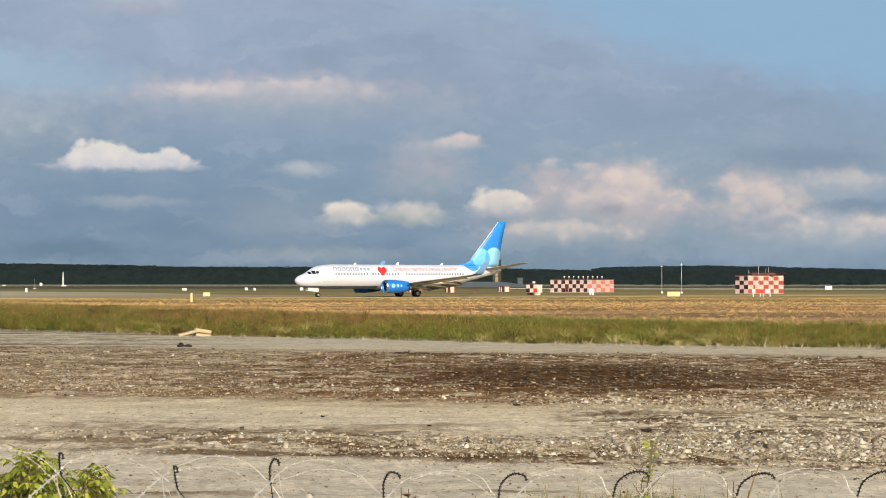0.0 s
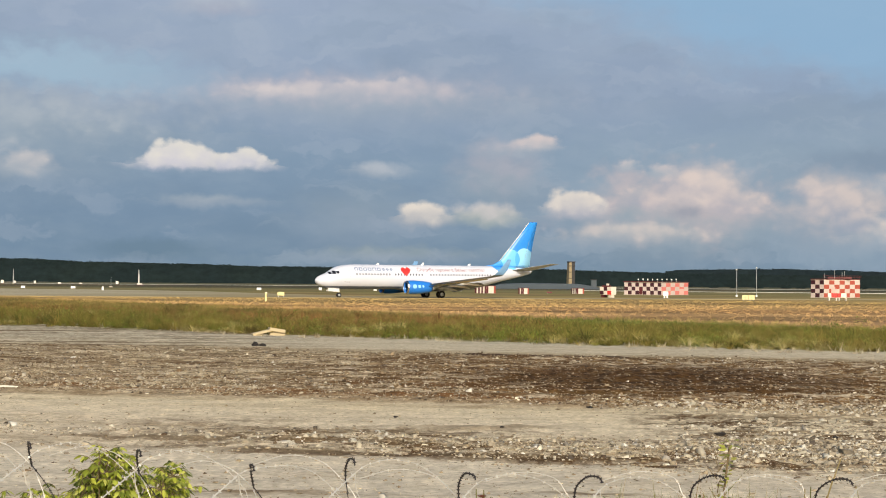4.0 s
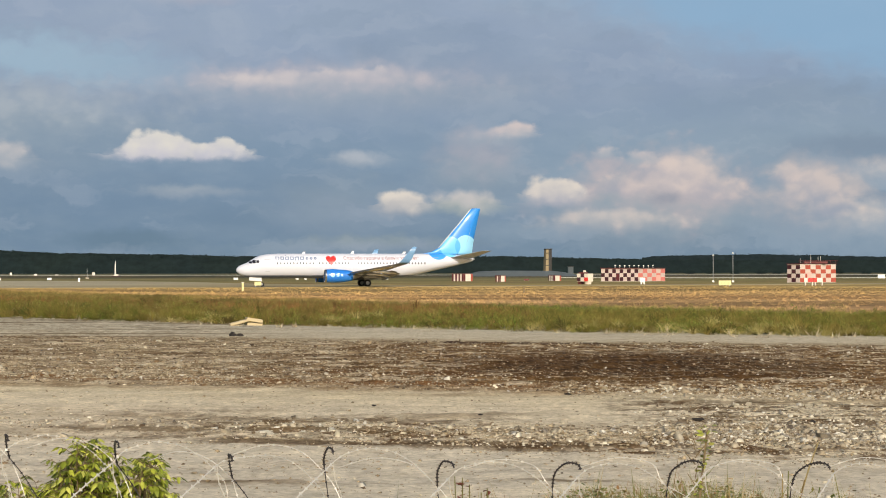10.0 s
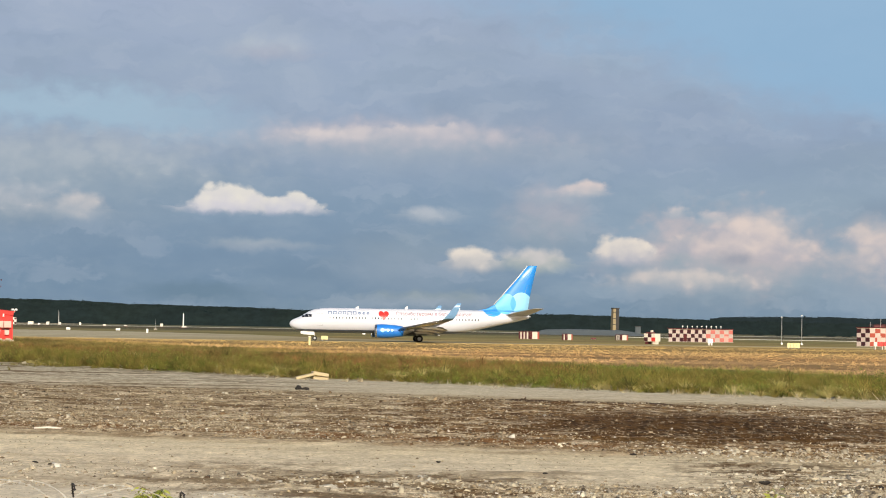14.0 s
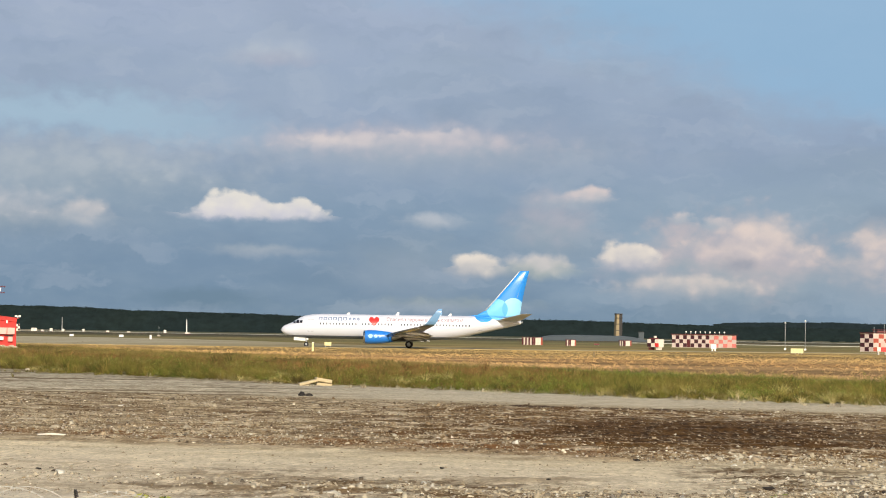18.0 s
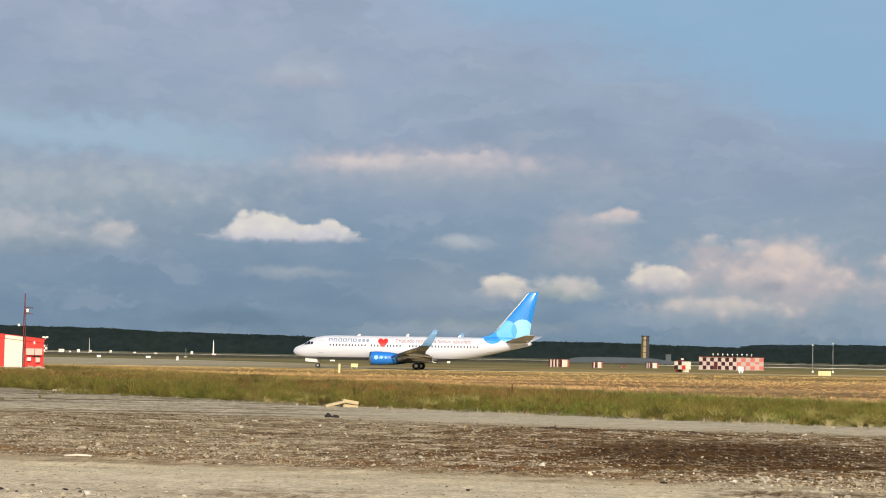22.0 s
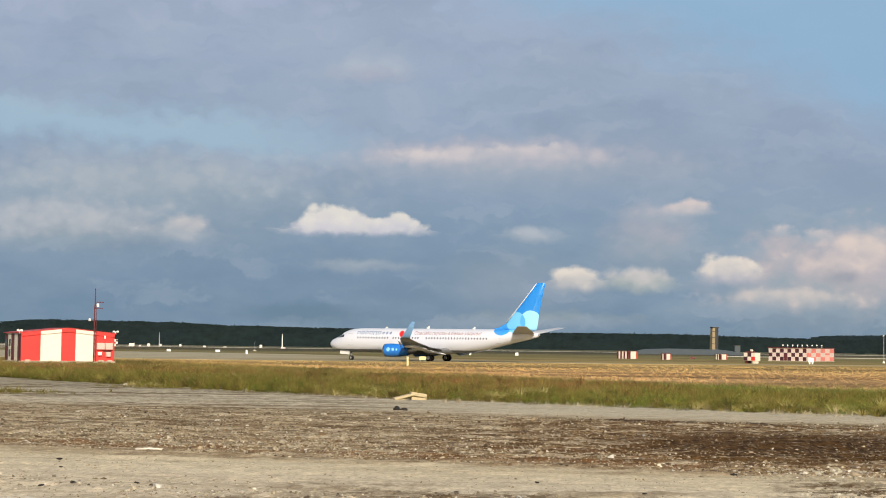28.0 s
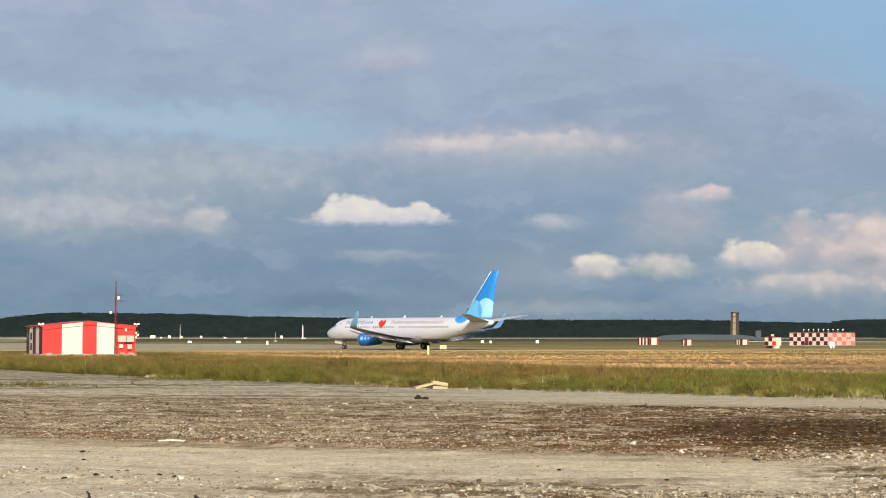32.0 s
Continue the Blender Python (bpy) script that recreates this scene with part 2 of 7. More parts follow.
    base = cloud(base, -13.0, 3.35, 0.9, 0.45, 0.4, 0.6, lin(214, 206, 202), GREY, 0.6)
    base = cloud(base, -7.4, 8.1, 1.2, 0.42, 0.6, 0.62, lin(182, 190, 199), MAUVE, 0.5)
    base = cloud(base, -3.7, 5.55, 4.2, 0.55, 0.55, 0.62, lin(196, 188, 194), lin(162, 172, 183), 0.9)
    base = cloud(base, -5.2, 5.62, 1.7, 0.28, 0.5, 0.62, lin(210, 202, 201), lin(176, 180, 190), 0.6)
    base = cloud(base, -2.6, 5.70, 2.0, 0.34, 0.6, 0.5, lin(202, 196, 198), lin(176, 180, 190), 0.8)
    for az, el, w, h in ((-5.8, 5.60, 0.7, 0.22), (-3.6, 5.82, 0.9, 0.2), (-2.1, 5.92, 0.4, 0.18)):
        base = cloud(base, az, el, w, h, 0.35, 0.5, lin(216, 206, 204), lin(184, 184, 193), 0.8)
    base = cloud(base, -7.6, 2.4, 1.3, 0.17, 0.7, 0.55, lin(174, 182, 187), GREY, 0.9)
    base = cloud(base, -3.2, 2.0, 1.6, 0.8, 0.9, 0.35, lin(154, 166, 173), GREY, 0.9)
    base = cloud(base, 1.0, 3.1, 1.2, 0.9, 0.8, 0.5, lin(182, 176, 182), lin(154, 164, 171), 0.9)
    base = cloud(base, 6.2, 2.1, 2.9, 1.45, 0.4, 0.60, PINK, lin(162, 170, 175), 0.75)
    base = cloud(base, 7.2, 2.5, 1.3, 0.9, 0.5, 0.45, CREAM, PINK, 0.8)
    base = cloud(base, 5.0, 1.45, 2.0, 0.38, 0.4, 0.5, CREAM, lin(158, 166, 176), 0.6)
    base = cloud(base, 10.9, 2.2, 1.6, 1.1, 0.45, 0.62, lin(214, 198, 190), lin(162, 168, 178), 0.8)
    for az, el, w, h in ((5.2, 2.55, 0.75, 0.4), (6.3, 3.0, 0.8, 0.42), (7.0, 2.75, 0.9, 0.6), (7.9, 2.35, 0.8, 0.5), (10.2, 2.75, 0.6, 0.4), (10.9, 2.3, 0.9, 0.6), (11.5, 1.8, 0.8, 0.4), (14.2, 1.6, 0.8, 0.35)):
        base = cloud(base, az, el, w, h, 0.3, 0.42, lin(226, 208, 198), lin(166, 168, 182), 0.55)
    base = cloud(base, 13.4, 1.5, 1.8, 0.6, 0.5, 0.6, CREAM, GREY, 0.7)
    base = cloud(base, 13.4, 2.9, 1.2, 0.5, 0.4, 0.6, lin(222, 210, 202), GREY, 0.7)
    base = cloud(base, 12.2, 3.6, 1.9, 0.42, 0.7, 0.5, SLATE, SLATE, 0.9)
    base = cloud(base, 14.0, 2.2, 1.3, 0.22, 0.6, 0.6, SLATE, SLATE, 0.9)
    base = cloud(base, 6.6, 2.15, 0.5, 0.2, 0.7, 0.5, SLATE, SLATE, 0.9)
    base = cloud(base, 3.3, 2.36, 0.85, 0.5, 0.25, 0.92, lin(228, 218, 206), lin(180, 180, 189), 0.75)
    base = cloud(base, 2.1, 4.15, 0.62, 0.28, 0.35, 0.8, lin(222, 206, 200), GREY, 0.6)
    base = cloud(base, 1.3, 4.0, 0.9, 0.25, 0.6, 0.45, lin(196, 190, 194), GREY, 0.8)
    base = cloud(base, 4.85, 3.55, 0.32, 0.2, 0.4, 0.7, lin(216, 204, 200), GREY, 0.8)
    base = cloud(base, 5.75, 3.38, 0.5, 0.22, 0.4, 0.7, lin(216, 202, 198), GREY, 0.8)
    base = cloud(base, -2.65, 3.32, 0.78, 0.26, 0.6, 0.5, lin(206, 206, 208), GREY, 0.6)
    base = cloud(base, -1.3, 2.02, 0.78, 0.40, 0.25, 0.95, lin(228, 218, 206), lin(184, 184, 186), 0.8)
    base = cloud(base, 0.6, 2.02, 1.0, 0.36, 0.4, 0.75, lin(214, 206, 200), lin(170, 178, 172), 0.8)
    base = cloud(base, -7.95, 3.48, 2.0, 0.38, 0.22, 0.95, WHITE, lin(184, 186, 200), 0.5)
    base = cloud(base, -8.5, 3.66, 1.0, 0.50, 0.2, 0.95, WHITE, lin(202, 200, 211), 0.5)
    base = cloud(base, -6.7, 3.58, 0.7, 0.38, 0.2, 0.95, WHITE, lin(198, 198, 209), 0.5)
    base = cloud(base, -2.0, 0.85, 2.4, 0.22, 0.6, 0.4, lin(162, 170, 166), GREY, 0.9)
    base = cloud(base, -9.5, 0.95, 1.7, 0.3, 0.5, 0.5, lin(104, 128, 145), lin(104, 128, 145), 0.9)
    em = nt.nodes.new("ShaderNodeEmission")
    t.put(em.inputs["Color"], base)
    em.inputs["Strength"].default_value = 1.0
    out = nt.nodes.new("ShaderNodeOutputMaterial")
    nt.links.new(em.outputs[0], out.inputs["Surface"])
    return m


def sky_shell():
    azs = np.arange(-48.0, 44.1, 2.0)
    els = np.arange(-0.5, 30.1, 1.5)
    verts, faces, uvs = [], [], []
    for e in els:
        for a in azs:
            ra, re = radians(a), radians(e)
            verts.append((SKY_R * math.sin(ra) * math.cos(re), SKY_R * math.cos(ra) * math.cos(re), SKY_R * math.sin(re)))
            uvs.append((a, e))
    n = len(azs)
    for j in range(len(els) - 1):
        for i in range(n - 1):
            faces.append((j * n + i, j * n + i + 1, j * n + n + i + 1, j * n + n + i))
    ob = arrays("backdrop", verts, faces, sky_material())
    lay = ob.data.uv_layers.new(name="UVMap")
    idx = np.array(faces).ravel()
    lay.data.foreach_set("uv", np.array(uvs, dtype=np.float32)[idx].ravel())
    for f in ob.data.polygons:
        f.use_smooth = True
    return tagged(ob, "far sky with grey layers, white and pink evening clouds", "sky", kind="structure")


sky_backdrop = sky_shell()


# ---- ground ----
def grass_edge(x):
    """Distance of the near edge of the grass, over x."""
    return 82.5 - 0.75 * x + 0.009 * x * x


def zone_color(t):
    """Colour of the ground by place: road, rubble, mud, verge, meadow, airfield. Returns (colour, grassiness)."""
    pos = t.position()
    x, y, _ = t.xyz(pos)
    stretched = t.scale(pos, (0.35, 1.0, 1.0))
    big = t.noise(stretched, 0.16, 5.0, 0.6)
    small = t.noise(stretched, 1.1, 5.0, 0.6)
    grit = t.noise(pos, 9.0, 4.0, 0.65)
    wob = t.math("ADD", t.madd(t.math("SUBTRACT", big, 0.5), 9.0, 0.0), t.madd(t.math("SUBTRACT", small, 0.5), 2.5, 0.0))
    b2 = t.math("ADD", t.madd(x, 0.33, y), wob)

    def at(d):
        return (d - 10.0) / 90.0

    near = t.ramp(t.rng(b2, 10.0, 100.0, kind="LINEAR"), [
        (at(12), lin(196, 184, 160)), (at(22), lin(200, 189, 167)), (at(23.5), lin(202, 191, 169)), (at(26.6), lin(204, 192, 169)),
        (at(27.8), lin(206, 192, 166)), (at(31.0), lin(209, 194, 166)), (at(33.0), lin(209, 195, 167)),
        (at(39.0), lin(207, 192, 160)), (at(41.0), lin(158, 136, 104)), (at(44.0), lin(120, 91, 56)), (at(56.0), lin(138, 111, 74)),
        (at(65.0), lin(118, 92, 58)), (at(67.5), lin(160, 144, 114)), (at(71.0), lin(194, 182, 156)), (at(82.0), lin(190, 180, 156)),
        (at(99), lin(160, 152, 130))])
    line = t.madd(x, 0.33, y)
    past0 = t.math("SUBTRACT", y, t.math("ADD", t.math("ADD", t.math("MULTIPLY", x, -0.75), t.math("MULTIPLY", t.math("MULTIPLY", x, x), 0.009)), 82.5))
    mudness = t.math("MULTIPLY", t.rng(b2, 39.0, 43.0), t.rng(b2, 69.0, 66.0))
    rubble = t.math("MULTIPLY", t.math("MULTIPLY", t.rng(line, 26.6, 27.4), t.rng(b2, 33.0, 30.5)), t.rng(x, -7.5, -1.5, 0.1, 1.0))
    near = t.mix(t.math("MULTIPLY", rubble, 0.4), near, lin(166, 151, 122))
    heap = t.math("MULTIPLY", t.rng(x, 2.4, 4.5), t.math("MULTIPLY", t.rng(line, 27.0, 28.5), t.rng(line, 40.5, 37.0)))
    lane = t.math("MULTIPLY", t.rng(b2, 65.0, 69.0), t.rng(x, -3.0, -14.0))
    rough = t.math("MINIMUM", t.math("ADD", t.math("ADD", mudness, heap), t.math("ADD", rubble, t.math("MULTIPLY", lane, 0.35))), 1.0)
    # greyer and stonier to the left, browner and wetter to the right
    left = t.math("MULTIPLY", mudness, t.rng(x, 0.5, -7.0))
    near = t.mix(t.math("MULTIPLY", left, 0.7), near, lin(188, 172, 140))
    # crumbled crust: short streaks along the view's width
    crust = t.noise(t.scale(pos, (0.8, 0.22, 1.0)), 5.5, 4.0, 0.55)
    near = t.mix(t.math("MULTIPLY", t.rng(crust, 0.50, 0.62), t.math("MULTIPLY", t.madd(rough, 0.66, 0.10), t.madd(left, -0.4, 1.0))), near, lin(76, 52, 27))
    crumbs = t.noise(t.scale(pos, (1.0, 0.24, 1.0)), 7.5, 3.0, 0.55)
    near = t.mix(t.math("MULTIPLY", t.rng(crumbs, 0.55, 0.66), t.madd(rough, 0.46, 0.12)), near, lin(196, 182, 154))
    # broken slabs of crust, larger than the crumbs, pale where dry and dark where turned up
    slab = t.noise(t.scale(pos, (0.20, 0.20, 1.0)), 5.0, 5.0, 0.62, dist=0.6)
    near = t.mix(t.math("MULTIPLY", t.rng(slab, 0.53, 0.57), t.math("MULTIPLY", t.madd(rough, 0.78, 0.04), t.madd(left, -0.45, 1.0))), near, lin(84, 58, 30))
    near = t.mix(t.math("MULTIPLY", t.rng(slab, 0.46, 0.42), t.madd(rough, 0.60, 0.10)), near, lin(206, 191, 162))
    # long ruts, dark and pale, along the road
    dark = t.rng(t.noise(t.scale(pos, (0.20, 1.0, 1.0)), 0.9, 5.0, 0.65), 0.50, 0.60)
    near = t.mix(t.math("MULTIPLY", dark, t.madd(rough, 0.58, 0.07)), near, lin(88, 64, 35))
    rut = t.rng(t.noise(t.scale(pos, (0.07, 1.0, 1.0)), 1.4, 4.0, 0.6), 0.54, 0.62)
    near = t.mix(t.math("MULTIPLY", rut, t.madd(rough, 0.5, 0.16)), near, lin(98, 76, 46))
    pale = t.rng(t.noise(t.scale(pos, (0.10, 1.0, 1.0)), 0.8, 4.0, 0.6), 0.54, 0.68)
    near = t.mix(t.math("MULTIPLY", pale, t.madd(mudness, 0.1, t.madd(lane, 0.4, 0.2))), near, lin(212, 199, 172))
    # wet brown patch, a dark brown line along the far edge of the mud, and a rut's shade painted in the road
    px = t.math("DIVIDE", t.math("SUBTRACT", x, 5.0), 4.6)
    py = t.math("DIVIDE", t.math("SUBTRACT", t.math("ADD", y, t.math("MULTIPLY", wob, 0.8)), 51.0), 7.0)
    pd = t.math("ADD", t.math("MULTIPLY", px, px), t.math("MULTIPLY", py, py))
    wet = t.math("MULTIPLY", t.rng(pd, 1.9, 0.25), t.rng(crumbs, 0.66, 0.52, 0.45, 0.94))
    near = t.mix(wet, near, t.mix(t.rng(crust, 0.45, 0.6), lin(84, 59, 28), lin(55, 37, 16)))

    def dark_line(col, slope, at_y, half, x0, x1, paint_col, amount):
        d = t.math("ABSOLUTE", t.math("SUBTRACT", t.madd(t.math("SUBTRACT", small, 0.5), half * 2.5, t.madd(x, slope, y)), at_y))
        k = t.math("MULTIPLY", t.rng(d, half * 1.3, half * 0.5), t.math("MULTIPLY", t.rng(x, x0 - 0.8, x0 + 0.5), t.rng(x, x1 + 0.8, x1 - 0.5)))
        return t.mix(t.math("MULTIPLY", k, amount), col, paint_col)

    d = t.math("MULTIPLY", t.rng(past0, -4.5, -0.5), t.rng(t.noise(t.scale(pos, (0.16, 1.0, 1.0)), 0.8, 4.0, 0.6), 0.47, 0.60))
    near = t.mix(t.math("MULTIPLY", d, t.rng(x, 6.0, -6.0, 0.25, 0.8)), near, lin(96, 78, 50))
    d = t.math("MULTIPLY", t.rng(past0, -3.0, -7.0), t.rng(t.noise(t.scale(pos, (0.05, 1.0, 1.0)), 0.45, 3.0, 0.5), 0.52, 0.60))
    near = t.mix(t.math("MULTIPLY", d, t.math("MULTIPLY", lane, 0.75)), near, lin(100, 80, 52))
    near = dark_line(near, 0.33, 66.8, 0.75, -1.2, 5.4, lin(58, 37, 20), 0.9)
    near = dark_line(near, 0.33, 42.0, 0.8, -16.0, 2.0, lin(118, 82, 46), 0.75)
    near = dark_line(near, 0.30, 46.5, 0.6, -12.0, 1.0, lin(104, 74, 42), 0.6)
    near = dark_line(near, 0.36, 55.0, 0.8, -14.0, 3.0, lin(92, 66, 38), 0.6)
    # shaded rut along the rubble's near edge, put into the colour
    near = dark_line(near, 0.15, 27.65, 0.32, -3.4, 2.6, lin(92, 73, 50), 0.85)
    near = dark_line(near, 0.05, 22.8, 0.20, -3.8, -1.8, lin(120, 100, 72), 0.8)
    near = dark_line(near, 0.05, 22.9, 0.16, 1.1, 1.9, lin(110, 90, 64), 0.8)
    near = dark_line(near, 0.10, 29.6, 0.25, -6.0, -1.0, lin(112, 94, 70), 0.6)
    near = dark_line(near, -0.35, 33.0, 0.5, -0.6, 1.4, lin(128, 110, 84), 0.6)
    grit2 = t.noise(t.scale(pos, (0.7, 0.5, 1.0)), 2.6, 5.0, 0.7)
    ga = t.madd(t.math("SUBTRACT", grit, 0.5), t.madd(rough, 1.1, 1.3), 1.0)
    gb = t.madd(t.math("SUBTRACT", grit2, 0.5), t.madd(rough, 0.9, 0.9), 1.0)
    g2 = t.math("MAXIMUM", t.math("MULTIPLY", ga, gb), 0.15)
    near = t.mix(1.0, near, t.vec(g2, g2, g2), "MULTIPLY")
    # meadow and airfield, by distance past the grass edge
    edge = t.math("ADD", t.math("MULTIPLY", x, -0.75), t.math("MULTIPLY", t.math("MULTIPLY", x, x), 0.009))
    past = t.math("SUBTRACT", y, t.math("ADD", edge, 82.5))
    fwob = t.noise(t.scale(pos, (0.12, 1.0, 1.0)), 0.045, 5.0, 0.6)
    yy = t.madd(t.math("SUBTRACT", fwob, 0.5), t.math("MULTIPLY", y, 0.55), y)
    lg = t.math("LOGARITHM", t.math("MAXIMUM", yy, 40.0), 10.0)
    lg0 = t.math("LOGARITHM", t.math("MAXIMUM", y, 40.0), 10.0)

    def lt(d):
        return (math.log10(d) - 1.8) / 1.6

    far = t.ramp(t.rng(lg, 1.8, 3.4, kind="LINEAR"), [
        (lt(70), lin(158, 128, 92)), (lt(108), lin(164, 132, 98)), (lt(122), lin(182, 148, 106)), (lt(135), lin(140, 112, 82)), (lt(165), lin(192, 156, 108)), (lt(180), lin(158, 124, 84)),
        (lt(200), lin(176, 143, 97)), (lt(225), lin(188, 155, 102)), (lt(250), lin(142, 120, 78)), (lt(290), lin(184, 156, 100)), (lt(330), lin(160, 141, 92)),
        (lt(400), lin(142, 130, 84)), (lt(520), lin(116, 112, 72)), (lt(590), lin(124, 120, 82)), (lt(760), lin(62, 68, 54)),
        (lt(980), lin(52, 60, 50)), (lt(1300), lin(86, 92, 74)), (lt(2400), lin(70, 80, 64))])
    gm = t.madd(t.math("SUBTRACT", fwob, 0.5), 70.0, t.madd(x, 1.7, y))
    gcol = t.mix(t.rng(big, 0.35, 0.65), lin(94, 106, 48), lin(126, 122, 64))
    olive = t.mix(t.rng(t.noise(t.scale(pos, (0.5, 1.0, 1.0)), 0.22, 4.0, 0.6), 0.42, 0.60), lin(146, 124, 76), lin(112, 112, 52))
    olive = t.mix(t.math("MULTIPLY", t.rng(past, 4.0, 16.0), 0.55), olive, lin(136, 102, 66))
    gcol = t.mix(t.math("MULTIPLY", t.rng(x, 3.0, -5.0), 0.62), gcol, olive)
    gcol = t.mix(t.rng(t.noise(t.scale(pos, (1.0, 0.7, 1.0)), 0.55, 4.0, 0.6), 0.56, 0.66), gcol, lin(140, 118, 72))
    patch = t.noise(t.scale(pos, (0.30, 1.0, 1.0)), 0.055, 4.0, 0.6)
    far = t.mix(t.math("MULTIPLY", t.rng(patch, 0.50, 0.60), 0.6), far, lin(122, 99, 67))
    far = t.mix(t.math("MULTIPLY", t.rng(patch, 0.46, 0.38), 0.5), far, lin(178, 149, 108))
    far = t.mix(t.rng(gm, 156.0, 134.0), far, gcol)
    # drifts of grass run long across the field, and longer the flatter the field lies
    bands = t.vec(t.math("MULTIPLY", x, 0.05), t.math("MULTIPLY", lg0, 34.0), 5.0)
    tuft = t.noise(bands, 0.8, 6.0, 0.68)
    tv = t.madd(tuft, 1.1, 0.40)
    far = t.mix(1.0, far, t.vec(tv, tv, t.math("MULTIPLY", tv, 0.96)), "MULTIPLY")
    ge = t.rng(t.madd(t.math("SUBTRACT", small, 0.5), 5.0, past), -0.4, 0.6)
    return t.mix(ge, near, far), t.rng(gm, 134.0, 156.0), grit, small, pos


def ground_material():
    m, t, p = material("airfield_ground")
    col, ge, grit, small, pos = zone_color(t)
    t.put(p.inputs["Base Color"], col)
    p.inputs["Roughness"].default_value = 0.95
    p.inputs["Specular IOR Level"].default_value = 0.06
    hgt = t.math("ADD", grit, t.madd(t.noise(t.scale(pos, (0.8, 0.22, 1.0)), 5.5, 4.0, 0.55), 2.0, t.noise(pos, 30.0, 3.0, 0.6)))
    t.put(p.inputs["Normal"], t.bump(hgt, 0.3, 0.05))
    return m


def blade_material():
    """Blades take the colour of the zone that they stand in, each a little different."""
    m, t, p = material("meadow_grass")
    col, ge, grit, small, pos = zone_color(t)
    x, y, z = t.xyz(pos)
    r = t.island()
    c = t.mix(t.math("MULTIPLY", t.rng(r, 0.2, 0.6, kind="LINEAR"), t.math("MULTIPLY", t.madd(ge, -0.3, 0.35), t.rng(x, -8.0, 3.0, 0.35, 1.0))), col, lin(80, 96, 38))
    c = t.mix(t.math("MULTIPLY", t.rng(r, 0.88, 0.98, kind="LINEAR"), 0.35), c, lin(158, 138, 92))
    tuftn = t.noise(t.vec(t.math("MULTIPLY", x, 0.22), t.math("MULTIPLY", t.math("LOGARITHM", t.math("MAXIMUM", y, 40.0), 10.0), 30.0), 0.0), 0.9, 4.0, 0.62)
    c = t.mix(t.math("MULTIPLY", t.rng(tuftn, 0.55, 0.66), 0.35), c, lin(116, 88, 56))
    v = t.math("MULTIPLY", t.madd(t.math("FRACT", t.math("MULTIPLY", r, 7.3)), t.madd(ge, -0.2, 0.5), t.madd(ge, 0.25, 0.48)), t.rng(tuftn, 0.34, 0.62, t.madd(ge, 0.45, 0.45), t.madd(ge, 0.35, 1.35)))
    c = t.mix(1.0, c, t.vec(v, v, v), "MULTIPLY")
    t.put(p.inputs["Base Color"], c)
    p.inputs["Roughness"].default_value = 0.8
    p.inputs["Specular IOR Level"].default_value = 0.2
    return m


def relief(x, y):
    """Height of the near ground: ruts, heaps of spoil, a low bank along the grass."""
    r = math.hypot(x, y)
    if r < 15.0 or r > 150.0:
        return 0.0
    b2 = y + 0.33 * x
    fade = min(1.0, (r - 15.0) / 5.0) * min(1.0, (150.0 - r) / 40.0)
    n = noise.noise(Vector((x * 0.5, y * 1.1, 0.0))) * 0.05
    n += noise.noise(Vector((x * 1.7, y * 2.6, 5.0))) * 0.035
    n += noise.noise(Vector((x * 4.2, y * 3.6, 8.0))) * 0.02
    mud = max(0.0, min(1.0, (b2 - 39.0) / 3.0)) * max(0.0, min(1.0, (69.0 - b2) / 3.0))
    n += mud * (noise.noise(Vector((x * 0.8, y * 1.3, 9.0))) * 0.07 + 0.03)
    rub = math.exp(-((b2 - 29.0) / 1.6) ** 2)
    n += rub * (0.05 + 0.06 * noise.noise(Vector((x * 1.4, y * 1.4, 3.0))))
    n += 0.05 * math.exp(-((b2 - 68.0) / 0.7) ** 2) * (noise.noise(Vector((x * 0.3, 0, 7.0))) + 0.3)
    past = y - grass_edge(x)
    n += 0.08 * max(0.0, min(1.0, past / 2.0)) * max(0.0, min(1.0, (40.0 - past) / 20.0))
    return n * fade


def ground_sheet():
    fine = list(np.arange(-24.0, 20.01, 0.14))
    az = fine + list(np.arange(24.0, 336.0, 6.0))
    rr = list(np.geomspace(1.0, 15.0, 10)[:-1]) + list(np.arange(15.0, 45.0, 0.22)) + list(np.geomspace(45.0, 150.0, 110)) + list(np.geomspace(160.0, 4900.0, 36))
    verts = [(0.0, 0.0, 0.0)]
    for r in rr:
        for a in az:
            x, y = r * math.sin(radians(a)), r * math.cos(radians(a))
            verts.append((x, y, relief(x, y) if -25 < a < 22 else 0.0))
    n = len(az)
    quads, tris = [], []
    for j in range(len(rr) - 1):
        o = 1 + j * n
        for i in range(n):
            k = (i + 1) % n
            quads.append((o + i, o + n + i, o + n + k, o + k))
    for i in range(n):
        quads.append((0, 1 + i, 1 + (i + 1) % n, 0))
    me = bpy.data.meshes.new("ground")
    me.from_pydata(verts, [], [q if q[0] else q[:3] for q in quads])
    me.materials.append(ground_material())
    for f in me.polygons:
        f.use_smooth = True
    me.update()
    return tagged(new("ground", me), "bare gravel, brown mud and dry meadow running out to the airfield", "ground", kind="structure")


ground = ground_sheet()


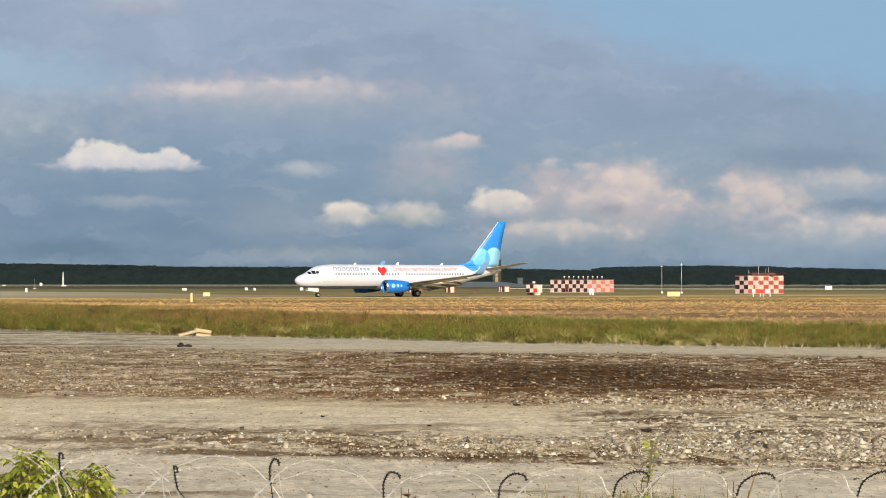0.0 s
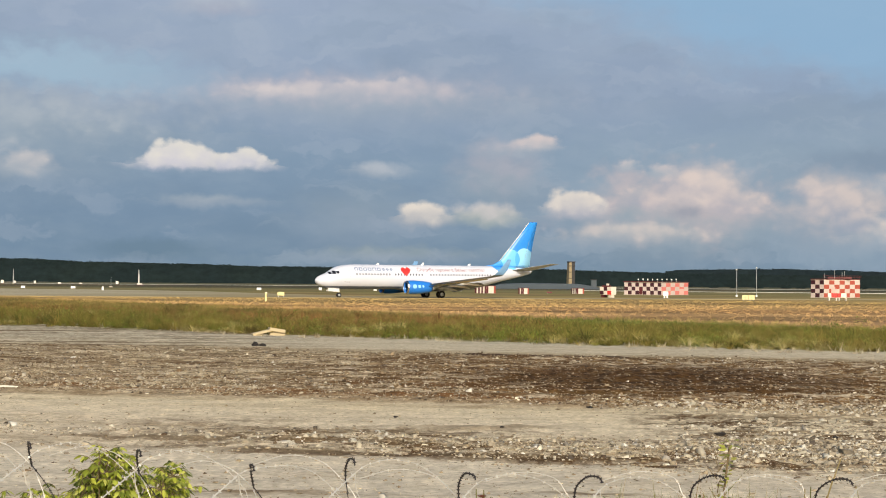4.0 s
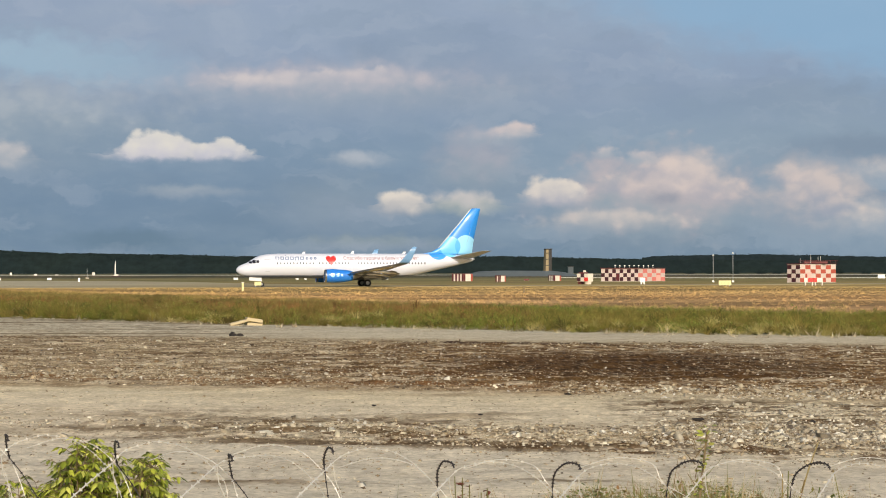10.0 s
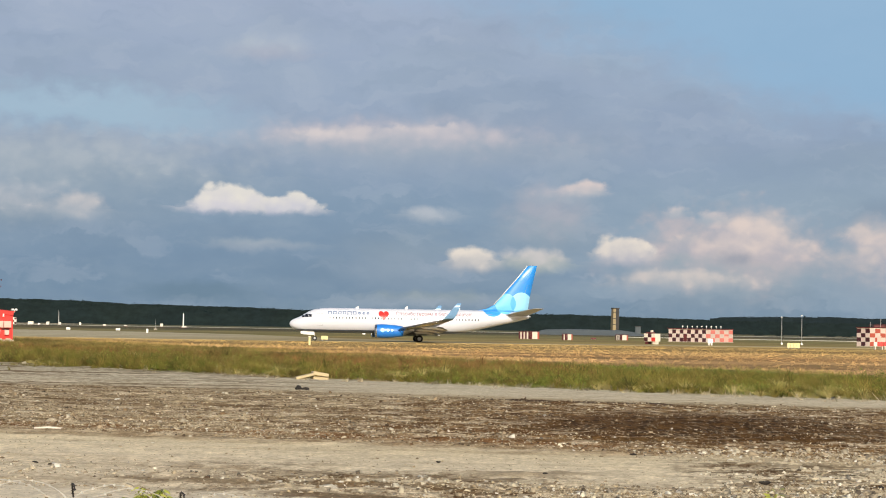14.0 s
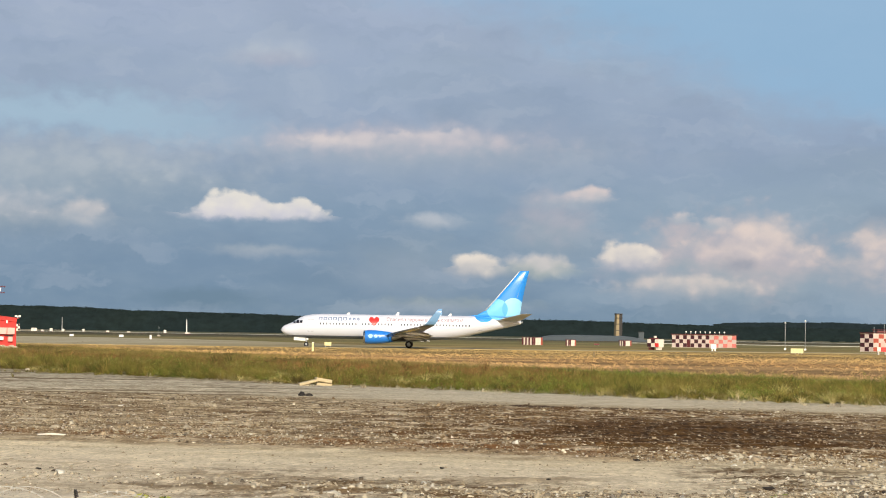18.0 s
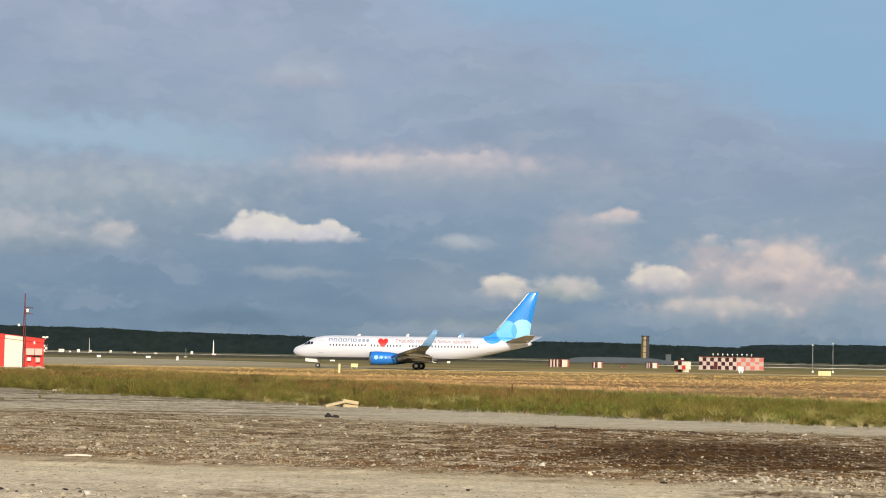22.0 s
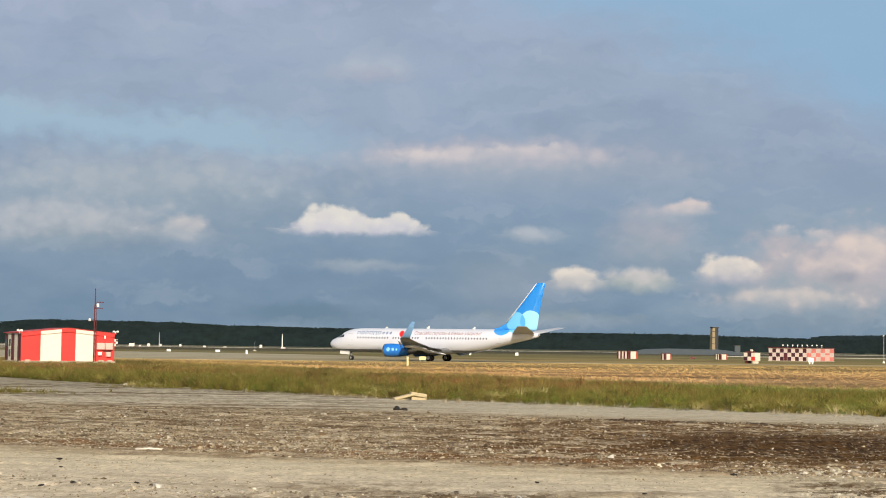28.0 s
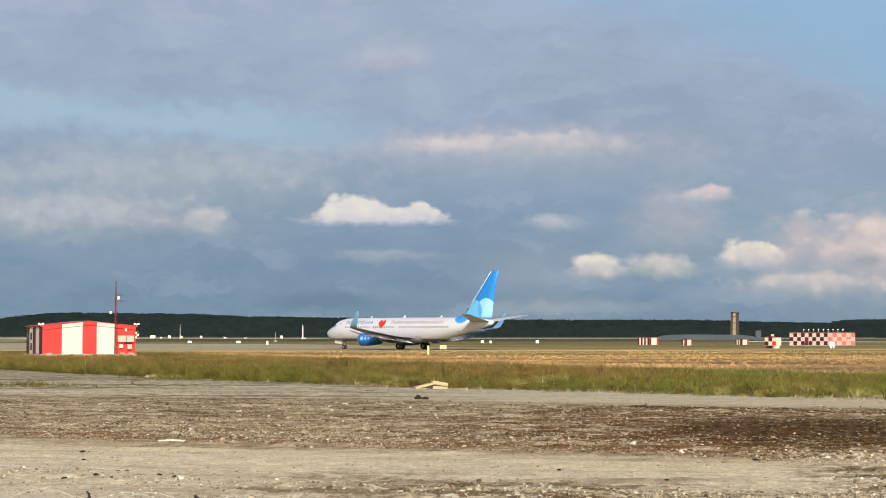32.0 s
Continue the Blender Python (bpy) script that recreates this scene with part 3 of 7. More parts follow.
def strip_mesh(name, left, right, z, mat, label, category):
    """A flat slab between two border lines, with a real edge."""
    bm = bmesh.new()
    top = [(bm.verts.new((a[0], a[1], z)), bm.verts.new((b[0], b[1], z))) for a, b in zip(left, right)]
    low = [(bm.verts.new((a[0], a[1], z - 0.15)), bm.verts.new((b[0], b[1], z - 0.15))) for a, b in zip(left, right)]
    for i in range(len(top) - 1):
        bm.faces.new((top[i][0], top[i][1], top[i + 1][1], top[i + 1][0]))
        bm.faces.new((top[i][0], top[i + 1][0], low[i + 1][0], low[i][0]))
        bm.faces.new((top[i][1], low[i][1], low[i + 1][1], top[i + 1][1]))
    for i in (0, -1):
        bm.faces.new((top[i][0], low[i][0], low[i][1], top[i][1]))
    ob = part(name, bm, mat)
    return tagged(ob, label, category, kind="structure")


def concrete(name, col, scale, weeds=None):
    m, t, p = material(name)
    pos = t.position()
    n1 = t.noise(t.scale(pos, (0.3, 1.0, 1.0)), 0.06 * scale, 5.0, 0.6)
    n2 = t.noise(pos, 0.9 * scale, 5.0, 0.6)
    v = t.madd(t.math("ADD", n1, t.math("MULTIPLY", n2, 0.6)), 0.5, 0.6)
    c = t.mix(1.0, lin(*col), t.vec(v, v, v), "MULTIPLY")
    if weeds:
        k = t.noise(t.scale(pos, (0.10, 1.0, 1.0)), 0.10, 5.0, 0.62)
        c = t.mix(t.math("MULTIPLY", t.rng(k, 0.50, 0.60), 0.8), c, lin(*weeds))
        c = t.mix(t.rng(t.xyz(pos)[0], -75.0, -30.0, 0.0, 0.8), c, lin(150, 134, 88))
        k = t.noise(t.scale(pos, (0.08, 1.0, 1.0)), 0.16, 4.0, 0.6)
        c = t.mix(t.math("MULTIPLY", t.rng(k, 0.54, 0.64), 0.5), c, lin(96, 90, 72))
    t.put(p.inputs["Base Color"], c)
    p.inputs["Roughness"].default_value = 0.85
    t.put(p.inputs["Normal"], t.bump(n2, 0.2, 0.02))
    return m


M_TAXI = concrete("taxiway_concrete", (174, 162, 130), 1.0, (140, 126, 84))
M_RUNWAY = concrete("runway_concrete", (190, 184, 166), 0.5)
M_PALEROAD = concrete("pale_road_concrete", (226, 220, 202), 0.5)
M_TARMAC = concrete("far_tarmac", (70, 74, 68), 0.4)
strip_mesh("road_taxiway", [(-260, 520), (-150, 512), (-95, 490), (-60, 440), (-36, 372), (-16, 328), (6, 322), (90, 372)],
           [(-260, 290), (-150, 288), (-95, 286), (-60, 286), (-36, 291), (-16, 297), (6, 304), (100, 354)], 0.05, M_TAXI,
           "pale worn concrete taxiway at the edge of the meadow", "taxiway")
strip_mesh("road_runway", [(-420, 1215), (-100, 1190), (300, 1160)], [(-420, 1130), (-100, 1110), (300, 1085)], 0.05, M_RUNWAY,
           "far pale concrete runway strip", "runway")
strip_mesh("road_perimeter", [(40, 700), (90, 668), (420, 600)], [(40, 672), (90, 640), (420, 572)], 0.06, M_PALEROAD,
           "pale concrete road beyond the checkered huts", "road")


# ---- airliner ----
SECT = [  # distance behind the nose, top, bottom, half width
    (0.00, 2.66, 2.56, 0.06), (0.10, 2.92, 2.28, 0.32), (0.45, 3.24, 1.96, 0.66), (1.00, 3.50, 1.70, 0.98), (1.70, 3.78, 1.50, 1.27),
    (2.30, 4.16, 1.42, 1.45), (3.00, 4.60, 1.36, 1.62), (3.80, 4.92, 1.32, 1.75), (5.00, 5.12, 1.30, 1.85), (6.50, 5.20, 1.30, 1.88),
    (24.0, 5.20, 1.30, 1.88), (26.0, 5.20, 1.40, 1.88), (28.0, 5.20, 1.72, 1.83), (30.0, 5.20, 2.12, 1.70), (32.0, 5.17, 2.58, 1.48),
    (34.0, 5.10, 3.05, 1.18), (36.0, 4.95, 3.50, 0.80), (37.4, 4.76, 3.86, 0.42), (38.0, 4.55, 4.05, 0.16)]
NEAR_SIDE = 1                   # the side that carries its lettering from nose to tail along its length
S0 = 19.6                       # the thing's own zero lies this far behind the nose


def section(s):
    for a, b in zip(SECT, SECT[1:]):
        if s <= b[0]:
            f = (s - a[0]) / (b[0] - a[0])
            f = max(0.0, min(1.0, f))
            return tuple(a[i] + (b[i] - a[i]) * f for i in (1, 2, 3))
    return SECT[-1][1:]


def skin(s, z, side, off=0.012):
    """Point on the fuselage's side, off metres proud."""
    top, bot, w = section(s)
    zc, h = (top + bot) / 2, (top - bot) / 2
    q = max(-0.999, min(0.999, (z - zc) / h))
    y = w * math.sqrt(1 - q * q)
    n = Vector((0, y / (w * w), (z - zc) / (h * h))).normalized()
    return Vector((S0 - s, side * (y + n.y * off), z + n.z * off))


def livery(name, ground_col):
    """Gloss paint with the overlapping pale blue discs of the tail."""
    m, t, p = material(name)
    co = t.coord("Object")
    x, y, z = t.xyz(co)
    # grey-blue belly below 1.8 m, its underside's shade put into the colour
    base = t.mix(t.rng(z, 1.80, 1.74), lin(*ground_col), lin(78, 88, 108))

    def disc(s, zz, r):
        a, b = t.math("SUBTRACT", x, S0 - s), t.math("SUBTRACT", z, zz)
        d = t.math("SQRT", t.math("ADD", t.math("MULTIPLY", a, a), t.math("MULTIPLY", b, b)))
        return t.rng(d, r + 0.02, r - 0.02)

    d0, d1, d2 = disc(32.1, 5.85, 1.65), disc(34.2, 6.3, 1.65), disc(36.7, 6.4, 1.75)
    col = t.mix(d0, base, lin(60, 150, 228))
    col = t.mix(d1, col, lin(112, 190, 240))
    col = t.mix(d2, col, lin(150, 212, 244))
    col = t.mix(t.math("MULTIPLY", d1, d2), col, lin(84, 168, 232))
    n1 = t.noise(t.scale(co, (0.4, 1.0, 1.6)), 1.2, 5.0, 0.6)
    n2 = t.noise(co, 14.0, 3.0)
    v = t.madd(n1, 0.10, 0.94)
    col = t.mix(1.0, col, t.vec(v, v, v), "MULTIPLY")
    t.put(p.inputs["Base Color"], col)
    t.put(p.inputs["Roughness"], t.madd(n2, 0.12, 0.26))
    p.inputs["Coat Weight"].default_value = 0.3
    return m


M_FUSE = livery("white_airliner_paint", (206, 209, 219))
M_FIN = livery("blue_airliner_paint", (40, 134, 218))
M_BLUE = paint("engine_blue_paint", (34, 116, 204), 0.4, coat=0.3, dirt=0.05, grain=1.5)
M_PALE = paint("pale_blue_paint", (142, 204, 240), 0.3, coat=0.3, dirt=0.03)
M_WHITE = paint("white_gloss_paint", (216, 215, 212), 0.3, coat=0.3, dirt=0.05, grain=1.5)
M_WING = paint("grey_wing_paint", (122, 125, 130), 0.35, coat=0.2, dirt=0.15, grain=0.8)
M_STAB = paint("light_grey_tailplane_paint", (186, 188, 192), 0.4, dirt=0.12, grain=0.8)
M_TIP = paint("winglet_blue_paint", (112, 152, 190), 0.3, coat=0.3, dirt=0.03)
M_ALU = paint("bare_aluminium", (200, 202, 204), 0.25, metal=1.0, dirt=0.05)
M_DARK = paint("dark_gap", (22, 23, 26), 0.5, dirt=0.0)
M_GLASSY = paint("dark_cabin_glass", (34, 38, 46), 0.12, dirt=0.0)
M_PANE = paint("grey_cabin_pane", (62, 66, 76), 0.9, dirt=0.0)
M_RUBBER = paint("tyre_rubber", (30, 30, 31), 0.85, dirt=0.15)
M_STEEL = paint("gear_steel", (172, 174, 176), 0.35, metal=0.7, dirt=0.1)
M_RED = paint("red_film", (206, 48, 44), 0.35, dirt=0.02)
M_SLOGAN = paint("red_lettering_film", (146, 104, 106), 0.7, dirt=0.02)
M_MARK = paint("blue_grey_lettering_film", (116, 132, 160), 0.6, dirt=0.02)
M_LINE = paint("panel_line_grey", (150, 154, 160), 0.5, dirt=0.05)


def foil(chord, thick, n=9):
    """Closed aerofoil outline, (along, up), leading edge at 0, trailing edge at -chord."""
    up = [(-chord * 0.5 * (1 - math.cos(math.pi * i / n)), 0) for i in range(n + 1)]
    out = []
    for x, _ in up:
        f = -x / chord
        out.append((x, thick * chord * 3.0 * (0.2969 * math.sqrt(f) - 0.126 * f - 0.3516 * f * f + 0.2843 * f ** 3 - 0.1015 * f ** 4) * 1.6))
    low = [(x, -z * 0.62) for x, z in out[1:-1]][::-1]
    return out + low


def wing_rings(stations, side):
    """stations: (leading edge s, chord, y, z, thickness)."""
    rings = []
    for le, ch, y, z, th in stations:
        rings.append([(S0 - le + a, side * y, z + b) for a, b in foil(ch, th)])
    return rings


def label_bar(bm, s0, s1, z0, z1, side, steps=3, off=0.012):
    """A thin plate lying on the fuselage skin."""
    prev = None
    for i in range(steps + 1):
        s = s0 + (s1 - s0) * i / steps
        cur = [bm.verts.new(skin(s, z0 + (z1 - z0) * k / 2, side, off)) for k in range(3)]
        if prev:
            for k in range(2):
                bm.faces.new((prev[k], cur[k], cur[k + 1], prev[k + 1]))
        prev = cur


def wheel(parent, x, y, r, w, name="wheel"):
    """One wheel on its axle: tyre, rim and hub."""
    hub = new(name)
    hub.parent = parent
    hub.location = (x, y, r)
    bm = bmesh.new()
    prof = [(r * 0.55, -w * 0.42), (r * 0.82, -w * 0.5), (r * 0.95, -w * 0.42), (r, -w * 0.2), (r, w * 0.2), (r * 0.95, w * 0.42), (r * 0.82, w * 0.5), (r * 0.55, w * 0.42)]
    rings = [[(q * math.cos(2 * math.pi * k / 20), v, q * math.sin(2 * math.pi * k / 20)) for q, v in prof] for k in range(21)]
    loft(bm, rings[:20] + [rings[0]], cap=False)
    bmesh.ops.remove_doubles(bm, verts=bm.verts, dist=1e-4)
    part("tyre", bm, M_RUBBER, hub, smooth=True)
    bm = bmesh.new()
    prof = [(0.02, -w * 0.30), (r * 0.25, -w * 0.34), (r * 0.35, -w * 0.22), (r * 0.54, -w * 0.30), (r * 0.56, w * 0.30), (r * 0.35, w * 0.22), (r * 0.25, w * 0.34), (0.02, w * 0.30)]
    rings = [[(q * math.cos(2 * math.pi * k / 12), v, q * math.sin(2 * math.pi * k / 12)) for q, v in prof] for k in range(12)]
    loft(bm, rings + [rings[0]], cap=False)
    bmesh.ops.remove_doubles(bm, verts=bm.verts, dist=1e-4)
    part("rim", bm, M_STEEL, hub, "grey metal rim", smooth=True)
    return hub


def letter_mesh(body):
    """Flat mesh of a few letters, one unit high."""
    text = bpy.data.curves.new("slogan_letter", "FONT")
    text.body, text.resolution_u = body, 2
    probe = new("slogan_letter", text)
    me = bpy.data.meshes.new_from_object(probe)
    bpy.data.objects.remove(probe)
    return me


@functools.lru_cache(None)
def letter_width(body):
    me = letter_mesh(body)
    width = max(v.co.x for v in me.vertices)
    bpy.data.meshes.remove(me)
    return width


def build_airliner():
    plane = empty("airliner", pose(0, 305, 0.05), "white twin-engine jet airliner with a blue tail and a red heart", "airplane")
    # fuselage
    bm = bmesh.new()
    rings = []
    ss = sorted({s for s, *_ in SECT} | {float(k) for k in range(8, 37, 2)} | {0.03, 0.25, 0.7, 1.35, 2.0, 2.6, 3.4, 4.4, 5.7})
    for s in ss:
        top, bot, w = section(s)
        zc, h = (top + bot) / 2, (top - bot) / 2
        rings.append([(S0 - s, w * math.sin(2 * math.pi * k / 40), zc + h * math.cos(2 * math.pi * k / 40)) for k in range(40)])
    loft(bm, rings)
    fus = part("fuselage", bm, M_FUSE, plane, "gloss white fuselage", smooth=True)
    # belly fairing
    bm = bmesh.new()
    rings = []
    for s, w, z0 in ((13.2, 0.5, 1.45), (14.2, 1.3, 1.2), (15.5, 1.85, 1.02), (19.5, 1.95, 0.98), (22.0, 1.8, 1.08), (23.6, 1.2, 1.3), (24.4, 0.5, 1.5)):
        rings.append([(S0 - s, w * math.cos(math.pi * k / 8), z0 + 1.0 - math.sin(math.pi * k / 8) * 1.0) for k in range(9)] + [(S0 - s, 0.0, z0 + 1.1)])
    loft(bm, rings)
    part("belly_fairing", bm, M_WING, plane, "grey belly fairing", smooth=True)
    # fin with dorsal fillet
    bm = bmesh.new()
    st = [(28.7, 37.6, 5.06, 0.10), (31.0, 37.8, 5.42, 0.24), (32.5, 37.9, 6.2, 0.34), (34.1, 38.2, 8.1, 0.30), (35.9, 38.65, 10.2, 0.24), (37.65, 39.15, 12.35, 0.14), (37.9, 39.15, 12.45, 0.05)]
    rings = []
    for le, te, z, th in st:
        ch = te - le
        prof = [(0, 0), (0.04, 0.4), (0.15, 0.8), (0.35, 1.0), (0.65, 0.75), (1.0, 0.06)]
        pts = [(S0 - le - ch * a, th * b, z) for a, b in prof] + [(S0 - le - ch * a, -th * b, z) for a, b in prof[::-1][:-1]]
        rings.append(pts)
    loft(bm, rings)
    fin = part("tail_fin", bm, M_FIN, plane, "blue fin with overlapping pale blue discs", smooth=True)
    bm = bmesh.new()
    tube(bm, [(S0 - 32.25, 0, 6.05), (S0 - 34.05, 0, 8.1), (S0 - 35.85, 0, 10.2), (S0 - 37.6, 0, 12.35)], [0.07, 0.08, 0.08, 0.07], 8)
    part("leading_edge", bm, M_WHITE, fin, "white leading edge", smooth=True)
    bm = bmesh.new()
    for sd in (1, -1):
        vs = [bm.verts.new((S0 - s, sd * y, z)) for s, z, y in ((36.8, 6.6, 0.2), (36.83, 6.6, 0.2), (38.43, 12.0, 0.09), (38.4, 12.0, 0.09))]
        bm.faces.new(vs)
    part("rudder_hinge", bm, M_LINE, fin)
    # stabilisers
    for sd in (1, -1):
        bm = bmesh.new()
        loft(bm, wing_rings([(33.7, 4.0, 0.5, 4.45, 0.05), (35.6, 2.9, 3.6, 4.98, 0.045), (37.8, 1.6, 7.0, 5.55, 0.04), (38.1, 1.25, 7.2, 5.58, 0.03)], sd))
        part("stabilizer", bm, M_STAB, plane, "grey horizontal stabiliser", smooth=True)
    # wings
    for sd in (1, -1):
        bm = bmesh.new()
        st = [(14.5, 7.4, 1.0, 1.75, 0.055), (15.1, 6.9, 1.9, 1.85, 0.055), (17.2, 4.9, 5.9, 2.2, 0.05), (19.8, 3.2, 11.2, 2.85, 0.045), (22.5, 1.75, 16.3, 3.5, 0.04)]
        loft(bm, wing_rings(st, sd))
        wing = part("wing", bm, M_WING, plane, "swept grey wing with lowered flaps", smooth=True)
        # winglet
        bm = bmesh.new()
        rings = []
        for le, ch, y, z, lean in ((22.55, 1.7, 16.3, 3.5, 0.2), (23.0, 1.5, 16.6, 3.75, 0.6), (23.5, 1.35, 16.78, 4.3, 1.0), (24.3, 1.0, 16.95, 5.3, 1.0), (24.9, 0.62, 17.05, 6.05, 1.0)):
            rings.append([(S0 - le + a, sd * (y + b * lean), z + b * (1 - lean)) for a, b in foil(ch, 0.035)])
        loft(bm, rings)
        part("winglet", bm, M_TIP, wing, "upturned pale blue winglet", smooth=True)
        # flaps, in two spans and two rows
        for (y0, y1, s0a, s0b, za, zb) in ((2.1, 5.6, 21.75, 21.95, 1.62, 1.98), (6.2, 11.4, 21.95, 22.8, 2.02, 2.66)):
            for row in range(2):
                bm = bmesh.new()
                ra = []
                for y, s, z in ((y0, s0a, za), (y1, s0b, zb)):
                    ch = 1.05 - 0.25 * row
                    dz, ds = -0.14 - 0.24 * row, -0.25 + 0.78 * row
                    tilt = radians(12 + 10 * row)
                    pts = []
                    for a, b in foil(ch, 0.05, 6):
                        pts.append((S0 - s - ds + a * math.cos(tilt) + b * math.sin(tilt), sd * y, z + dz + a * math.sin(tilt) + b * math.cos(tilt)))
                    ra.append(pts)
                loft(bm, ra)
                part("flap", bm, M_WING, wing, "lowered grey flap", smooth=True)
        # slats
        for y0, y1, s0a, s0b, za, zb in ((2.3, 4.0, 15.2, 16.1, 1.72, 1.9), (5.7, 15.7, 16.95, 22.1, 2.05, 3.3)):
            bm = bmesh.new()
            ra = [[(S0 - s + 0.32 + a, sd * y, z - 0.12 + b + a * 0.5) for a, b in foil(0.5, 0.09, 5)] for y, s, z in ((y0, s0a, za), (y1, s0b, zb))]
            loft(bm, ra)
            part("slat", bm, M_ALU, wing, "bare metal slat", smooth=True)
        # flap track fairings
        for y, s, z in ((3.6, 21.0, 1.50), (7.4, 20.9, 1.92), (10.6, 21.5, 2.30)):
            bm = bmesh.new()
            rings = []
            for q, r in ((-1.5, 0.04), (-1.0, 0.16), (0.0, 0.22), (1.0, 0.18), (2.0, 0.10), (2.6, 0.03)):
                rings.append([(S0 - s - q, sd * (y + r * 0.6 * math.sin(2 * math.pi * k / 10)), z - 0.12 * max(q, 0) ** 1.2 + r * math.cos(2 * math.pi * k / 10)) for k in range(10)])
            loft(bm, rings)
            part("flap_track_fairing", bm, M_WHITE, wing, "white flap track fairing", smooth=True)
        # engine
        cy, cz = 4.83, 1.66
        bm = bmesh.new()
        prof = [(13.65, 0.80), (13.35, 0.88), (13.30, 0.96), (13.40, 1.02), (14.10, 1.09), (15.10, 1.09), (16.20, 1.00), (17.20, 0.86), (17.65, 0.76), (17.50, 0.70)]
        rings = []
        for s, r in prof:
            rings.append([(S0 - s, sd * cy + r * math.sin(2 * math.pi * k / 28), cz + r * math.cos(2 * math.pi * k / 28) * (0.96 if math.cos(2 * math.pi * k / 28) < 0 else 1.0)) for k in range(28)])
        loft(bm, rings, cap=False)
        eng = part("engine", bm, M_BLUE, plane, "blue engine nacelle with pale marks", smooth=True)
        bm = bmesh.new()
        rings = [[(S0 - s, sd * cy + r * math.sin(2 * math.pi * k / 28), cz + r * math.cos(2 * math.pi * k / 28)) for k in range(28)] for s, r in ((13.52, 0.86), (13.27, 0.90), (13.23, 0.96), (13.32, 1.025), (13.52, 1.062))]
        loft(bm, rings, cap=False)
        part("inlet_lip", bm, M_ALU, eng, "polished inlet lip", smooth=True)
        bm = bmesh.new()
        rings = [[(S0 - s, sd * cy + r * math.sin(2 * math.pi * k / 20), cz + r * math.cos(2 * math.pi * k / 20)) for k in range(20)] for s, r in ((14.00, 0.84), (14.05, 0.3), (13.65, 0.02))]
        loft(bm, rings)
        part("fan", bm, M_DARK, eng, "dark fan", smooth=True)
        bm = bmesh.new()
        rings = [[(S0 - s, sd * cy + r * math.sin(2 * math.pi * k / 20), cz + r * math.cos(2 * math.pi * k / 20)) for k in range(20)] for s, r in ((17.10, 0.60), (18.10, 0.46), (18.50, 0.30), (19.10, 0.04))]
        loft(bm, rings)
        part("exhaust", bm, M_STEEL, eng, "grey exhaust cone", smooth=True)
        bm = bmesh.new()
        rings = []
        for s, z0, z1, w in ((14.6, 2.5, 2.75, 0.05), (15.2, 2.4, 2.8, 0.16), (16.6, 1.9, 2.55, 0.2), (18.6, 1.75, 2.2, 0.16), (19.4, 1.8, 2.1, 0.04)):
            rings.append([(S0 - s, sd * cy + w, z0), (S0 - s, sd * cy + w, z1), (S0 - s, sd * cy - w, z1), (S0 - s, sd * cy - w, z0)])
        loft(bm, rings)
        part("pylon", bm, M_WHITE, eng, "white engine pylon")
        for s, r in ((14.4, 0.34), (15.2, 0.26), (15.85, 0.2)):
            bm = bmesh.new()
            rn = 1.095 if s < 15.15 else (1.09 - (s - 15.1) * 0.085)
            c = None
            ringv = []
            for k in range(16):
                a = 2 * math.pi * k / 16
                th = radians(8) + r * math.sin(a) / rn
                ringv.append(bm.verts.new((S0 - s - r * math.cos(a), sd * (cy + (rn + 0.012) * math.cos(th)), cz + (rn + 0.012) * math.sin(th))))
            bm.faces.new(ringv)
            part("emblem", bm, M_PALE, eng, "pale disc emblem")
    # windscreen
    for sd in (1, -1):
        for s0, s1, z0, z1 in ((1.95, 2.35, 3.62, 3.98), (2.42, 2.95, 3.66, 4.16), (3.02, 3.45, 3.72, 4.12)):
            bm = bmesh.new()
            label_bar(bm, s0, s1, z0, z1, sd, 2, 0.015)
            part("cockpit_window", bm, M_GLASSY, fus, "dark cockpit window")
    # cabin windows, in one row
    for sd in (1, -1):
        for i in range(47):
            s = 6.3 + i * 0.51
            if i in (12, 23, 24):
                continue
            bm = bmesh.new()
            vs = [bm.verts.new(skin(s + dx, 3.66 + dz, sd, 0.012)) for dx, dz in
                  ((-0.10, -0.10), (-0.06, -0.16), (0.06, -0.16), (0.10, -0.10), (0.10, 0.10), (0.06, 0.16), (-0.06, 0.16), (-0.10, 0.10))]
            bm.faces.new(vs)
            part("cabin_window", bm, M_PANE, fus)
    # doors, as outlines
    for sd in (1, -1):
        for s, z0, z1, w in ((4.75, 2.45, 4.25, 0.45), (31.6, 2.95, 4.55, 0.40)):
            bm = bmesh.new()
            for a, b, c, d in ((s - w, s - w + 0.05, z0, z1), (s + w - 0.05, s + w, z0, z1), (s - w, s + w, z1, z1 + 0.05), (s - w, s + w, z0 - 0.05, z0)):
                label_bar(bm, a, b, c, d, sd, 1)
            part("cabin_door", bm, M_LINE, fus, "closed cabin door outline")
